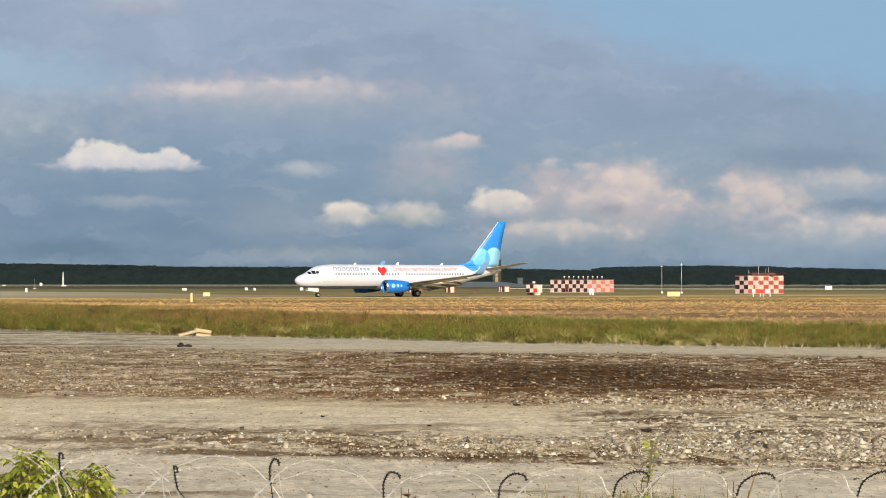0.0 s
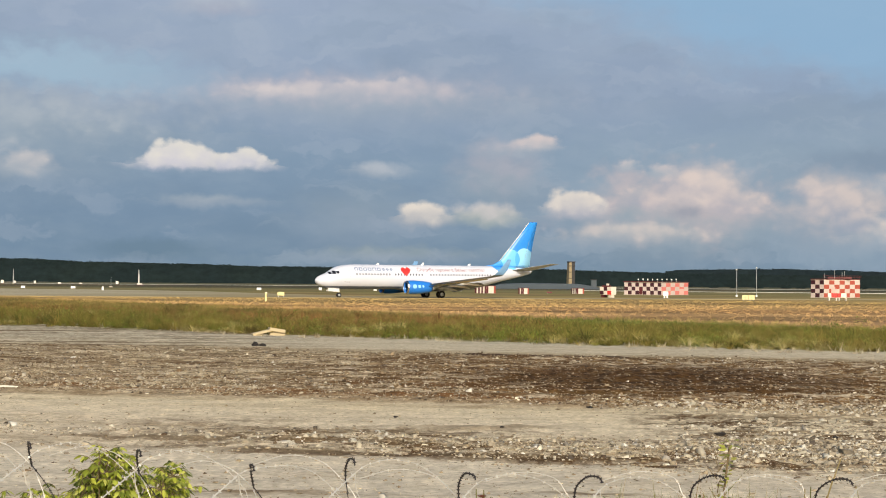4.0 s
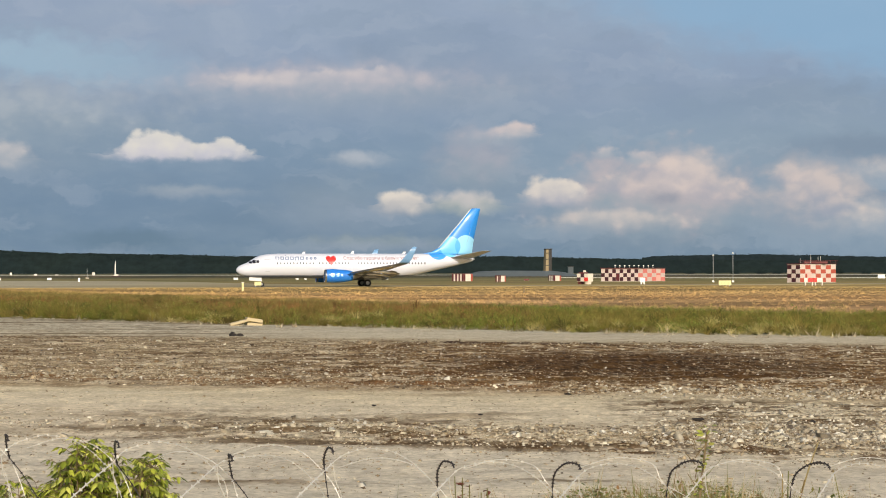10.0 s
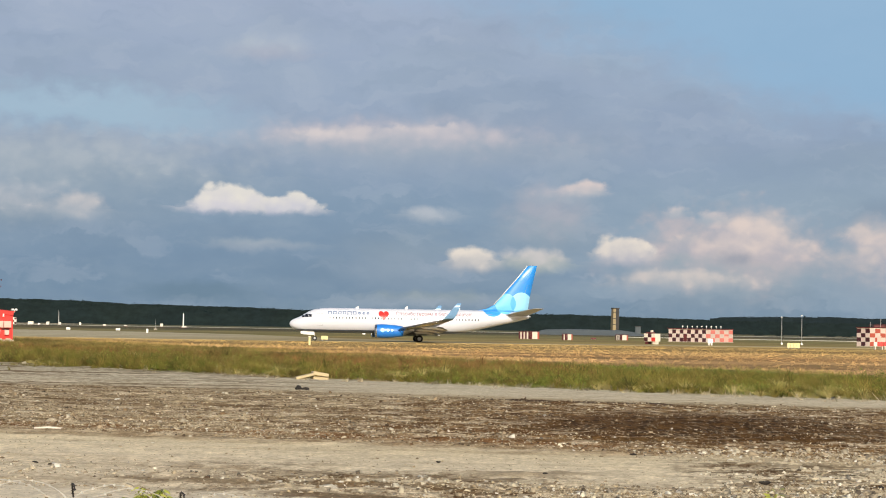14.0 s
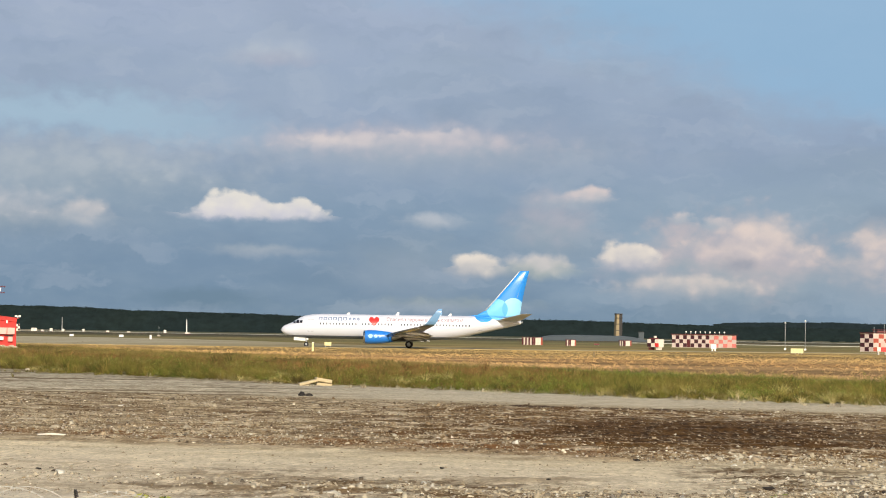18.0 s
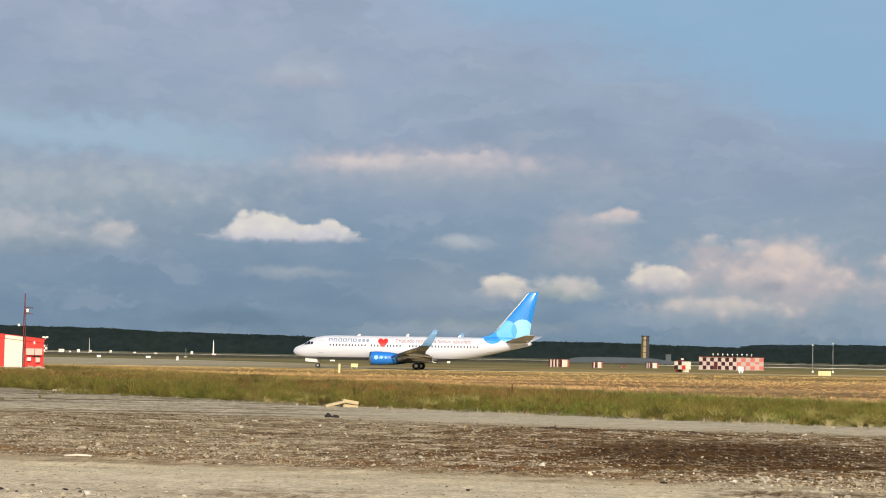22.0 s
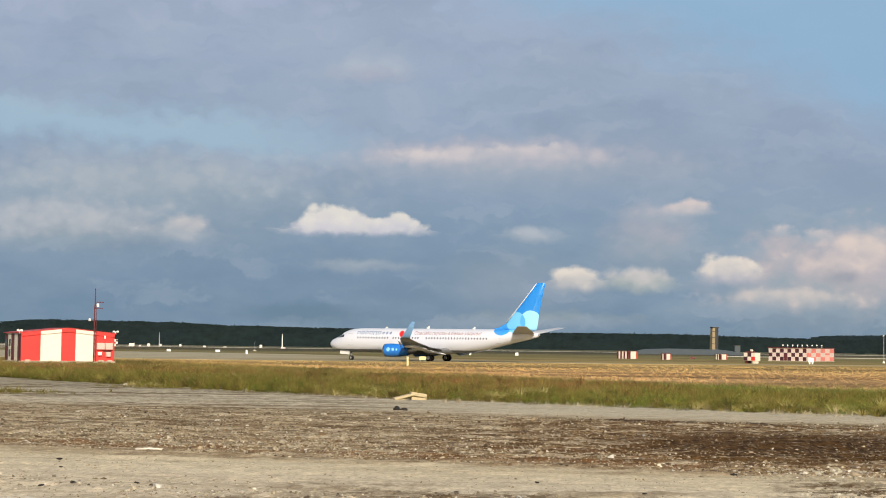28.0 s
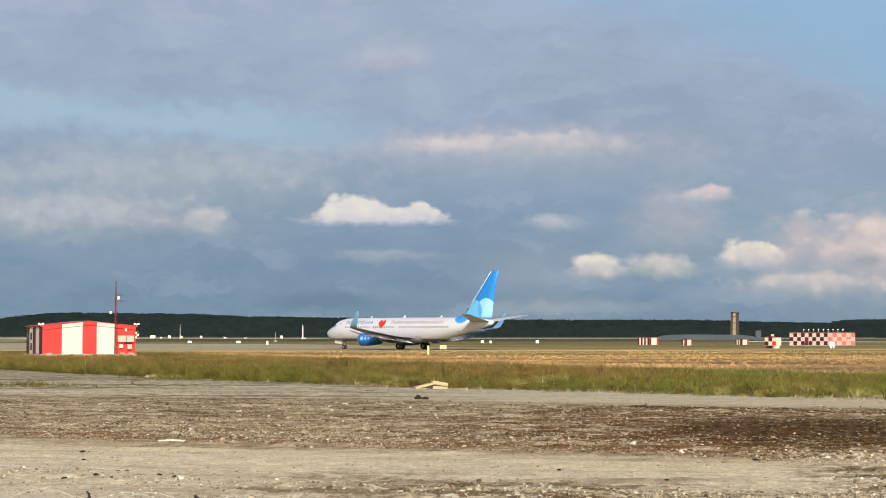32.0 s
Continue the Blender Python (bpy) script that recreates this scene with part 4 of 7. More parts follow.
    # name as plain bars, three dots, heart, slogan as plain bars
    for sd in (1, -1):
        x = 6.0
        for i, (w, lo, hi) in enumerate(((0.6, 4.2, 4.7), (0.58, 4.2, 4.7), (0.6, 4.2, 4.9), (0.58, 4.2, 4.7), (0.66, 4.1, 4.7), (0.6, 4.2, 4.7))):
            bm = bmesh.new()
            label_bar(bm, x, x + 0.15, lo, hi, sd, 1)
            label_bar(bm, x + w - 0.15, x + w, lo, min(hi, 4.7), sd, 1)
            label_bar(bm, x + 0.15, x + w - 0.15, 4.58, 4.7, sd, 1)
            if i in (1, 2, 3, 5):
                label_bar(bm, x + 0.15, x + w - 0.15, lo, lo + 0.1, sd, 1)
            part("name_bar", bm, M_MARK, fus, "blue-grey bar of the airline's name")
            x += w + 0.17
        for i in range(3):
            bm = bmesh.new()
            s = 10.95 + i * 0.66
            bm.faces.new([bm.verts.new(skin(s + 0.22 * math.cos(a), 4.42 + 0.22 * math.sin(a), sd)) for a in (2 * math.pi * k / 14 for k in range(14))])
            part("name_dot", bm, M_MARK, fus, "blue-grey round dot")
        bm = bmesh.new()
        pts = []
        for k in range(40):
            a = 2 * math.pi * k / 40
            hx = 16 * math.sin(a) ** 3
            hz = 13 * math.cos(a) - 5 * math.cos(2 * a) - 2 * math.cos(3 * a) - math.cos(4 * a)
            pts.append((14.75 + hx * 0.051, 4.18 + hz * 0.052))
        ctr = bm.verts.new(skin(14.75, 4.2, sd, 0.02))
        mid = [bm.verts.new(skin(14.75 + (a - 14.75) * 0.5, 4.2 + (b - 4.2) * 0.5, sd, 0.02)) for a, b in pts]
        rim = [bm.verts.new(skin(a, b, sd, 0.02)) for a, b in pts]
        for k in range(40):
            j = (k + 1) % 40
            bm.faces.new((ctr, mid[k], mid[j]))
            bm.faces.new((mid[k], rim[k], rim[j], mid[j]))
        part("heart", bm, M_RED, fus, "red heart emblem")
        # slogan behind the heart, read from nose to tail on the one side and from tail to nose on the other
        at = 0.0
        for ch in "Спасибо героям в белых халатах!":
            me = letter_mesh(ch)
            if me.vertices:
                for v in me.vertices:
                    along = (at + v.co.x) * 0.735
                    v.co = skin(16.7 + along if sd == NEAR_SIDE else 28.75 - along, 4.18 + v.co.y * 0.76, sd, 0.03)
                me.materials.append(M_SLOGAN)
                letter = new("slogan_letter", me)
                letter.parent = fus
            at += letter_width("I" + ch + "I") - letter_width("II")
    # aerials
    for s, h in ((10.5, 0.3), (18.3, 0.45), (26.6, 0.35)):
        bm = bmesh.new()
        z = section(s)[0] - 0.03
        loft(bm, [[(S0 - s + 0.25, 0.03, z), (S0 - s - 0.3, 0.03, z), (S0 - s - 0.3, -0.03, z), (S0 - s + 0.25, -0.03, z)],
                  [(S0 - s - 0.1, 0.01, z + h), (S0 - s - 0.38, 0.01, z + h), (S0 - s - 0.38, -0.01, z + h), (S0 - s - 0.1, -0.01, z + h)]])
        part("aerial", bm, M_WHITE, plane, "white blade aerial")
    # tail cone end
    bm = bmesh.new()
    tube(bm, [(S0 - 37.9, 0, 4.3), (S0 - 38.25, 0, 4.34)], 0.13, 10)
    part("apu_exhaust", bm, M_STEEL, plane, "metal tail exhaust", smooth=True)
    # gear
    spins = []
    for sd in (1, -1):
        bm = bmesh.new()
        tube(bm, [(S0 - 20.3, sd * 2.7, 1.9), (S0 - 20.3, sd * 2.86, 1.2), (S0 - 20.3, sd * 2.86, 0.56)], [0.12, 0.11, 0.09], 10)
        tube(bm, [(S0 - 20.3, sd * 2.35, 0.56), (S0 - 20.3, sd * 3.37, 0.56)], 0.07, 8)
        tube(bm, [(S0 - 19.4, sd * 2.5, 1.75), (S0 - 20.3, sd * 2.86, 0.95)], 0.05, 8)
        leg = part("main_gear_leg", bm, M_STEEL, plane, "grey main gear leg", smooth=True)
        bm = bmesh.new()
        box(bm, S0 - 20.75, S0 - 19.85, sd * 3.02, sd * 3.06, 0.95, 2.0)
        part("gear_door", bm, M_WING, leg, "grey gear door")
        for y in (2.43, 3.29):
            spins.append(wheel(plane, S0 - 20.3, sd * y, 0.56, 0.40))
    bm = bmesh.new()
    tube(bm, [(S0 - 3.8, 0, 1.7), (S0 - 4.0, 0, 0.8), (S0 - 4.0, 0, 0.36)], [0.11, 0.09, 0.07], 10)
    tube(bm, [(S0 - 4.0, -0.3, 0.36), (S0 - 4.0, 0.3, 0.36)], 0.05, 8)
    nose_leg = part("nose_gear_leg", bm, M_STEEL, plane, "grey nose gear leg", smooth=True)
    for sd in (1, -1):
        bm = bmesh.new()
        loft(bm, [[(S0 - 2.05, sd * 0.42, 0.98), (S0 - 2.05, sd * 0.42, 1.5), (S0 - 2.05, sd * 0.38, 1.5), (S0 - 2.05, sd * 0.38, 0.98)],
                  [(S0 - 3.9, sd * 0.5, 0.86), (S0 - 3.9, sd * 0.5, 1.42), (S0 - 3.9, sd * 0.46, 1.42), (S0 - 3.9, sd * 0.46, 0.86)]])
        part("nose_gear_door", bm, M_WHITE, nose_leg, "open white nose gear door")
        spins.append(wheel(plane, S0 - 4.0, sd * 0.2, 0.36, 0.2))
    return plane, spins


airliner, airliner_wheels = build_airliner()


# ---- far woods, mound and tower ----
def foliage(name, col, vary=0.5):
    m, t, p = material(name)
    r = t.island()
    pos = t.position()
    n = t.noise(pos, 0.02, 3.0)
    v = t.madd(r, vary, 1.0 - vary * 0.5)
    c = t.mix(t.math("MULTIPLY", n, 0.4), lin(*col), lin(col[0] + 14, col[1] + 12, col[2] - 4))
    v = t.math("MULTIPLY", v, t.rng(t.noise(t.scale(pos, (1.0, 0.3, 1.6)), 0.13, 4.0, 0.6), 0.3, 0.7, 0.72, 1.25, "LINEAR"))
    c = t.mix(1.0, c, t.vec(v, v, v), "MULTIPLY")
    t.put(p.inputs["Base Color"], c)
    p.inputs["Roughness"].default_value = 0.9
    p.inputs["Specular IOR Level"].default_value = 0.1
    # leaf clumps catch the light as one soft mass
    g = t.t.nodes.new("ShaderNodeNewGeometry")
    s = t.t.nodes.new("ShaderNodeVectorMath")
    s.operation = "MULTIPLY_ADD"
    t.put(s.inputs[0], g.outputs["Normal"])
    s.inputs[1].default_value = (0.16, 0.16, 0.16)
    s.inputs[2].default_value = (0.0, -0.45, 0.8)
    nn = t.t.nodes.new("ShaderNodeVectorMath")
    nn.operation = "NORMALIZE"
    t.put(nn.inputs[0], s.outputs[0])
    t.put(p.inputs["Normal"], nn.outputs[0])
    return m


def wood_height(az):
    """Height of the tree line over the horizon, degrees."""
    pts = ((-40, 0.25), (-24, 0.30), (-19, 0.42), (-18, 0.55), (-17.2, 0.63), (-16.4, 0.65), (-13, 0.62), (-11.4, 0.55), (-9.8, 0.52), (-8, 0.50),
           (-6.4, 0.45), (1.4, 0.44), (2.8, 0.42), (3.6, 0.39), (5.8, 0.34), (9.0, 0.30), (30, 0.3))
    for a, b in zip(pts, pts[1:]):
        if az <= b[0]:
            return a[1] + (b[1] - a[1]) * (az - a[0]) / (b[0] - a[0])
    return pts[-1][1]


def woods(name, az0, az1, dist, rows, height, seed, label, mat, clumps=7, step=3.3, lift=0.0):
    """A far wood: many trees, each a trunk and a ragged crown of leaf clumps; all one stand."""
    rg = np.random.default_rng(seed)
    V, F = [], []
    count = 0
    for r in range(rows):
        d = dist + r * 14.0
        az = az0 + rg.uniform(0, 0.1)
        while az < az1:
            h = (H_EYE + d * math.tan(radians(height(az)))) * rg.uniform(0.93, 1.0)
            dd = d + rg.uniform(-6, 6)
            cx, cy = dd * math.sin(radians(az)), dd * math.cos(radians(az))
            wdt = rg.uniform(2.6, 4.6)
            low = 0.9
            u = rg.uniform(low, 1.0, clumps)
            prof = np.sqrt(np.clip(1.0 - ((u - 0.30) / 0.74) ** 2, 0.15, 1.0)) * wdt
            th = rg.uniform(0, 2 * math.pi, clumps)
            rad = prof * np.sqrt(rg.uniform(0.1, 1.0, clumps))
            c = np.stack([cx + rad * np.cos(th), cy + rad * np.sin(th), u * h + lift], 1)
            size = rg.uniform(0.7, 1.5, (clumps, 1, 1))
            q = rg.normal(size=(clumps, 3, 3))
            q /= np.linalg.norm(q, axis=2, keepdims=True)
            q[:, :, 1] *= 0.25
            tri = c[:, None, :] + q * size
            V.append(tri.reshape(-1, 3))
            tw = 0.2
            V.append(np.array([[cx - tw, cy, lift], [cx + tw, cy, lift], [cx, cy, h * 0.8 + lift]]))
            if lift or rows == 1:
                m = 24
                c = np.stack([cx + rg.uniform(-3, 3, m), cy + rg.uniform(-5, -1, m), rg.uniform(0.2, 0.42 * h, m) + lift], 1)
                q = rg.normal(size=(m, 3, 3))
                q /= np.linalg.norm(q, axis=2, keepdims=True)
                q[:, :, 1] *= 0.25
                V.append((c[:, None, :] + q * rg.uniform(1.6, 3.0, (m, 1, 1))).reshape(-1, 3))
            az += step / d * 57.3 * rg.uniform(0.6, 1.4)
    V = np.concatenate(V)
    F = [tuple(f) for f in np.arange(len(V)).reshape(-1, 3).tolist()]
    # the closed canopy behind the first leaves, rising and rolling back
    if lift == 0.0 and rows > 1:
        azs = np.arange(az0, az1, 0.045)
        us = (0.0, 0.2, 0.4, 0.58, 0.74, 0.88, 0.985, 0.95, 0.7)
        off = len(V)
        W = []
        for a in azs:
            h = H_EYE + dist * math.tan(radians(height(a)))
            for k, u in enumerate(us):
                d = dist - 12.0 + 5.0 * k
                p = Vector((d * math.sin(radians(a)), d * math.cos(radians(a)), u * h))
                q = Vector((p.x * 0.11, p.z * 0.16, seed * 3.1))
                b = noise.noise(q) * 1.8 + noise.noise(q * 2.7) * 1.1
                W.append((p.x, p.y - b * 2.0, p.z + (b * 0.45 if k > 3 else 0.0)))
        n = len(us)
        for i in range(len(azs) - 1):
            for k in range(n - 1):
                a, b = off + i * n + k, off + (i + 1) * n + k
                F += [(a, b, b + 1), (a, b + 1, a + 1)]
        V = np.concatenate([V, np.array(W)])
    ob = arrays(name, V, F, mat)
    return tagged(ob, label, "woods", kind="stuff")


M_WOODS = foliage("far_dark_foliage", (25, 36, 39), 0.12)
M_HILL = foliage("far_hill_foliage", (29, 40, 46), 0.12)
woods("far_woods", -30, 16, 1960, 5, wood_height, 3, "long dark green wood along the horizon", M_WOODS)
woods("hill_woods", 5.86, 24, 2150, 3, lambda a: 0.42 + 0.06 * math.sin((a - 5.8) * 0.5) + (0.0 if a > 6.1 else -0.03), 5,
      "darker wooded rise on the horizon", M_HILL, 7, 3.4)
rgf = np.random.default_rng(8)
woods("field_bushes", 7.2, 16, 1500, 1, lambda a: 0.05 + 0.06 * math.sin(a * 3.1) ** 2, 9, "scattered bushes before the wooded rise", M_WOODS, 16, 16.0)


def far_mound():
    """Long low shelter with sloping grey sides, and the sheet-clad tower behind it."""
    m = paint("weathered_grey_roofing", (74, 82, 86), 0.8, grain=0.2, vary=0.2)
    x0, x1, y, d = 6.0, 61.0, 850.0, 16.0
    bm = bmesh.new()
    rings = []
    for x, h in ((x0, 0.1), (x0 + 9, 2.2), (x0 + 20, 2.6), (x0 + 42, 2.4), (x1 - 8, 1.8), (x1, 0.1)):
        rings.append([(x, y - d / 2, 0.0), (x, y - d / 2 + 3, h * 0.9), (x, y, h), (x, y + d / 2 - 3, h * 0.9), (x, y + d / 2, 0.0)])
    loft(bm, rings)
    ob = part("earth_shelter", bm, m)
    tagged(ob, "long low grey shelter with sloping sides", "shelter")
    tw = empty("signal_tower", pose(47.2, 880, 0, 0, 0, 20), "tall tan sheet-clad tower with a dark slot", "tower")
    tan = paint("tan_cladding", (146, 130, 98), 0.7, grain=0.4, vary=0.2)
    dk = paint("dark_cladding", (52, 50, 48), 0.7, grain=0.4)
    bm = bmesh.new()
    loft(bm, [[(-1.7, -1.4, 0), (-0.1, -1.4, 0), (-0.1, 1.4, 0), (-1.7, 1.4, 0)], [(-1.3, -1.2, 12.2), (-0.1, -1.2, 12.2), (-0.1, 1.2, 12.2), (-1.3, 1.2, 12.2)]])
    part("shaft", bm, tan, tw, "tan clad shaft")
    part("slot", boxm(-0.1, 1.1, -1.2, 1.2, 0, 12.0), dk, tw, "dark vertical slot")
    part("side_rail", boxm(1.1, 1.4, -1.3, 1.3, 0, 12.3), dk, tw)
    part("cap", boxm(-1.4, 1.7, -1.4, 1.4, 12.2, 12.6), dk, tw, "dark cap")
    for i in range(4):
        part("cross_band", boxm(-1.75 + i * 0.05, 1.55, -1.44, -1.40, 2.0 + i * 2.8, 2.3 + i * 2.8), dk, tw)
    hut = empty("tower_hut", pose(57.0, 870, 0), "small grey hut beside the tower", "hut")
    part("body", boxm(-1.2, 1.2, -1.5, 1.5, 0, 4.2, 0.05), m, hut)
    part("roof", boxm(-1.4, 1.4, -1.8, 1.8, 4.2, 4.4), dk, hut)


far_mound()


# ---- airfield huts, signs and masts ----
M_SIGRED = paint("signal_red_paint", (214, 52, 46), 0.55, grain=0.9, vary=0.14, dirt=0.12)
M_SIGWHITE = paint("signal_white_paint", (222, 214, 198), 0.6, grain=0.9, vary=0.10, dirt=0.14)
M_OLDWHITE = paint("chalky_pinkish_white_paint", (206, 190, 180), 0.7, grain=0.9, vary=0.16, dirt=0.16)
M_DKRED = paint("dark_red_steel", (96, 38, 38), 0.6, grain=2.0)
M_MAROON = paint("faded_maroon_and_shaded_red", (88, 30, 34), 0.6, grain=0.9, dirt=0.1)
M_FADEPINK = paint("sun_faded_red_paint", (214, 122, 112), 0.65, grain=0.9, vary=0.2, dirt=0.12)
M_FADEBROWN = paint("weathered_brick_red_paint", (170, 80, 62), 0.65, grain=0.9, vary=0.25, dirt=0.2)
M_ROOF = paint("red_sheet_roof", (186, 52, 46), 0.5, grain=0.8, vary=0.2)
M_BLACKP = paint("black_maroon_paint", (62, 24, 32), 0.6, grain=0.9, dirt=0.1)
M_CONC = paint("plinth_concrete", (176, 166, 146), 0.85, grain=1.2, vary=0.2, bump=0.3)
M_POST = paint("grey_post_wood", (122, 104, 74), 0.85, grain=3.0)
M_YELLOW = paint("yellow_sign_panel", (214, 202, 146), 0.5, grain=2.0)
M_PANEL = paint("pale_pink_panel", (226, 178, 166), 0.5, grain=1.0)
M_LAMPW = paint("white_lamp_housing", (232, 230, 222), 0.4, dirt=0.04)
M_GREYST = paint("galvanised_mast_steel", (184, 186, 184), 0.45, metal=0.4, dirt=0.1)


def checker_face(parent, p0, along, out, length, height, nx, nz, z0, first, dark, skip=()):
    """Squares of a painted checker, each its own thin panel. p0: lower corner, along/out: unit vectors."""
    cw, ch = length / nx, height / nz
    for i in range(nx):
        for k in range(nz):
            if (i, k) in skip:
                continue
            bm = bmesh.new()
            q = []
            for o in (0.0, 0.02):
                for a, b in ((0.01, 0.01), (cw - 0.01, 0.01), (cw - 0.01, ch - 0.01), (0.01, ch - 0.01)):
                    w = p0 + along * (i * cw + a) + out * o
                    q.append(bm.verts.new((w.x, w.y, z0 + k * ch + b)))
            bm.faces.new(q[4:8])
            for j in range(4):
                n = (j + 1) % 4
                bm.faces.new((q[j], q[n], q[4 + n], q[4 + j]))
            part("wall_panel", bm, dark if (i + k + first) % 2 else M_OLDWHITE, parent)


def checker_hut(x, y, phi, l1, l2, h, n1, n2, nz, label, faded, first=0):
    """Hut seen corner on: near corner at (x, y), wall l1 running to the left and away, wall l2 to the right and away."""
    hut = empty("checkered_hut", pose(x, y, 0), label, "hut", "checkered airfield huts")
    f = radians(phi)
    a = Vector((-math.cos(f), math.sin(f), 0))
    b = Vector((math.sin(f), math.cos(f), 0))
    o = Vector((0, 0, 0))
    bm = bmesh.new()
    ring = [o, b * l2, b * l2 + a * l1, a * l1]
    loft(bm, [[(p.x, p.y, 0.0) for p in ring], [(p.x, p.y, h) for p in ring]])
    body = part("body", bm, M_SIGWHITE, hut)
    # dark squares are near-black maroon on the left wall, faded red on the right
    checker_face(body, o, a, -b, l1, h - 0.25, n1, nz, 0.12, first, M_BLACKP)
    checker_face(body, o, b, -a, l2, h - 0.25, n2, nz, 0.12, first + 1, faded)
    bm = bmesh.new()
    c = (a * l1 + b * l2) / 2
    rr = [c + (p - c) * 1.03 for p in ring]
    loft(bm, [[(p.x, p.y, h) for p in rr], [(p.x, p.y, h + 0.16) for p in rr]])
    part("roof", bm, M_DKRED, hut, "flat dark red roof edge")
    bm = bmesh.new()
    rr = [c + (p - c) * 1.02 for p in ring]
    loft(bm, [[(p.x, p.y, -0.05) for p in rr], [(p.x, p.y, 0.12) for p in rr]])
    part("plinth", bm, M_CONC, hut, "concrete plinth")
    return hut, a, b


def door_on(hut, p, along, out, w, h, mat, name="door"):
    bm = bmesh.new()
    q = []
    for o in (0.02, 0.06):
        for s, z in ((-w / 2, 0.15), (w / 2, 0.15), (w / 2, 0.15 + h), (-w / 2, 0.15 + h)):
            v = p + along * s + out * o
            q.append(bm.verts.new((v.x, v.y, z)))
    bm.faces.new(q[4:8])
    for j in range(4):
        n = (j + 1) % 4
        bm.faces.new((q[j], q[n], q[4 + n], q[4 + j]))
    return part(name, bm, mat, hut, "closed door")


def huts():
    # long low hut with lamps in a row along its roof
    hut, a, b = checker_hut(43.9, 436.0, 30.0, 9.27, 15.1, 2.95, 10, 6, 3, "low red and white checkered hut with roof lamps", M_FADEPINK, 1)
    door_on(hut, a * 5.1, a, -b, 0.8, 1.6, M_MAROON)
    door_on(hut, b * 11.3, b, -a, 2.2, 1.3, M_PANEL, "shutter")
    for i in range(9):
        bm = bmesh.new()
        px = a * (6.6 - i * 0.85) + b * (1.8 + i * 0.75)
        tube(bm, [(px.x, px.y, 3.15), (px.x, px.y, 3.55)], 0.03, 6)
        box(bm, px.x - 0.13, px.x + 0.13, px.y - 0.12, px.y + 0.12, 3.5, 3.75)
        part("roof_lamp", bm, M_LAMPW, hut, "white roof lamp on a stub")
    # taller hut with a railed roof
    hut, a, b = checker_hut(71.2, 385.0, 45.0, 3.1, 12.7, 3.7, 3, 7, 4, "tall red and white checkered hut with railed roof", M_FADEBROWN, 0)
    bm = bmesh.new()
    for p, q in ((a * 0 - b * 0.4, b * 13.0 - a * 0.3),):
        for z in (4.2, 4.5):
            tube(bm, [(p.x, p.y, z), (q.x, q.y, z)], 0.03, 6)
    for i in range(8):
        p = b * (i * 1.8)
        tube(bm, [(p.x, p.y, 3.9), (p.x, p.y, 4.55)], 0.03, 6)
    part("railing", bm, M_DKRED, hut, "dark red roof railing")
    bm = bmesh.new()
    c = a * 1.2 + b * 7.0
    box(bm, c.x - 2.4, c.x + 2.4, c.y - 1.0, c.y + 1.0, 3.92, 4.3)
    part("roof_unit", bm, M_DKRED, hut, "dark red roof unit")
    for s, hh in ((5.2, 5.7), (7.8, 5.3), (8.7, 5.4), (1.7, 5.0)):
        bm = bmesh.new()
        p = a * 1.0 + b * s
        tube(bm, [(p.x, p.y, 3.9), (p.x, p.y, hh)], 0.035, 6)
        part("aerial", bm, M_GREYST, hut)
    door_on(hut, b * 3.2, b, -a, 1.4, 2.0, M_PANEL)
    # barrier stands before the taller hut
    for i, (x, y) in enumerate(((60.2, 318.0), (62.0, 319.0))):
        st = empty("barrier_stand", pose(x, y, 0, 0, 0, 8), "red and white barrier stand on short legs", "barrier", "barrier stands")
        part("board", boxm(-0.75, 0.75, -0.06, 0.06, 0.55, 1.25, 0.02), M_SIGRED if i == 0 else M_SIGWHITE, st)
        part("band", boxm(-0.76, -0.2, -0.075, 0.075, 0.56, 1.24), M_SIGWHITE if i == 0 else M_SIGRED, st)
        for sx in (-0.6, 0.6):
            part("leg", boxm(sx - 0.08, sx + 0.08, -0.3, 0.3, 0, 0.55, 0.02), M_SIGWHITE, st)
    # cabinet on legs
    cab = empty("checkered_cabinet", pose(25.7, 352.0, 0, 0, 0, -40), "red and white checkered cabinet raised on legs", "cabinet")
    part("body", boxm(-1.25, 1.25, -0.8, 0.8, 0.5, 1.95, 0.02), M_SIGWHITE, cab)
    for i in range(3):
        for k in range(2):
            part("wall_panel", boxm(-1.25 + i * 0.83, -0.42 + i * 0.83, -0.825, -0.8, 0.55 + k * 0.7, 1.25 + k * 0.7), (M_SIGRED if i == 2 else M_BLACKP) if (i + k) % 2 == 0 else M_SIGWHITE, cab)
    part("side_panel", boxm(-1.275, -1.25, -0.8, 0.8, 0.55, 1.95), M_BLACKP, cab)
    part("roof", boxm(-1.0, 0.2, -0.6, 0.6, 1.95, 2.2, 0.03), M_DKRED, cab)
    part("vent", boxm(-0.3, 0.1, -0.2, 0.2, 2.2, 2.55, 0.03), M_SIGWHITE, cab)
    for sx in (-0.9, 0.75):
        part("leg", boxm(sx - 0.25, sx + 0.25, -0.6, 0.6, 0.0, 0.5, 0.02), M_DKRED if sx < 0 else M_SIGWHITE, cab)
    # striped sheds
    for x, y, w, d, h, n, label in ((4.2, 459, 3.6, 3.3, 1.75, 7, "long low red and white striped shed"), (12.8, 440, 1.2, 2.2, 1.35, 3, "small red and white striped shed"),
                                    (26.9, 470, 1.6, 2.9, 1.3, 5, "small dark and white striped shed")):
        sh = empty("striped_shed", pose(x, y, 0, 0, 0, -42), label, "shed", "striped sheds")
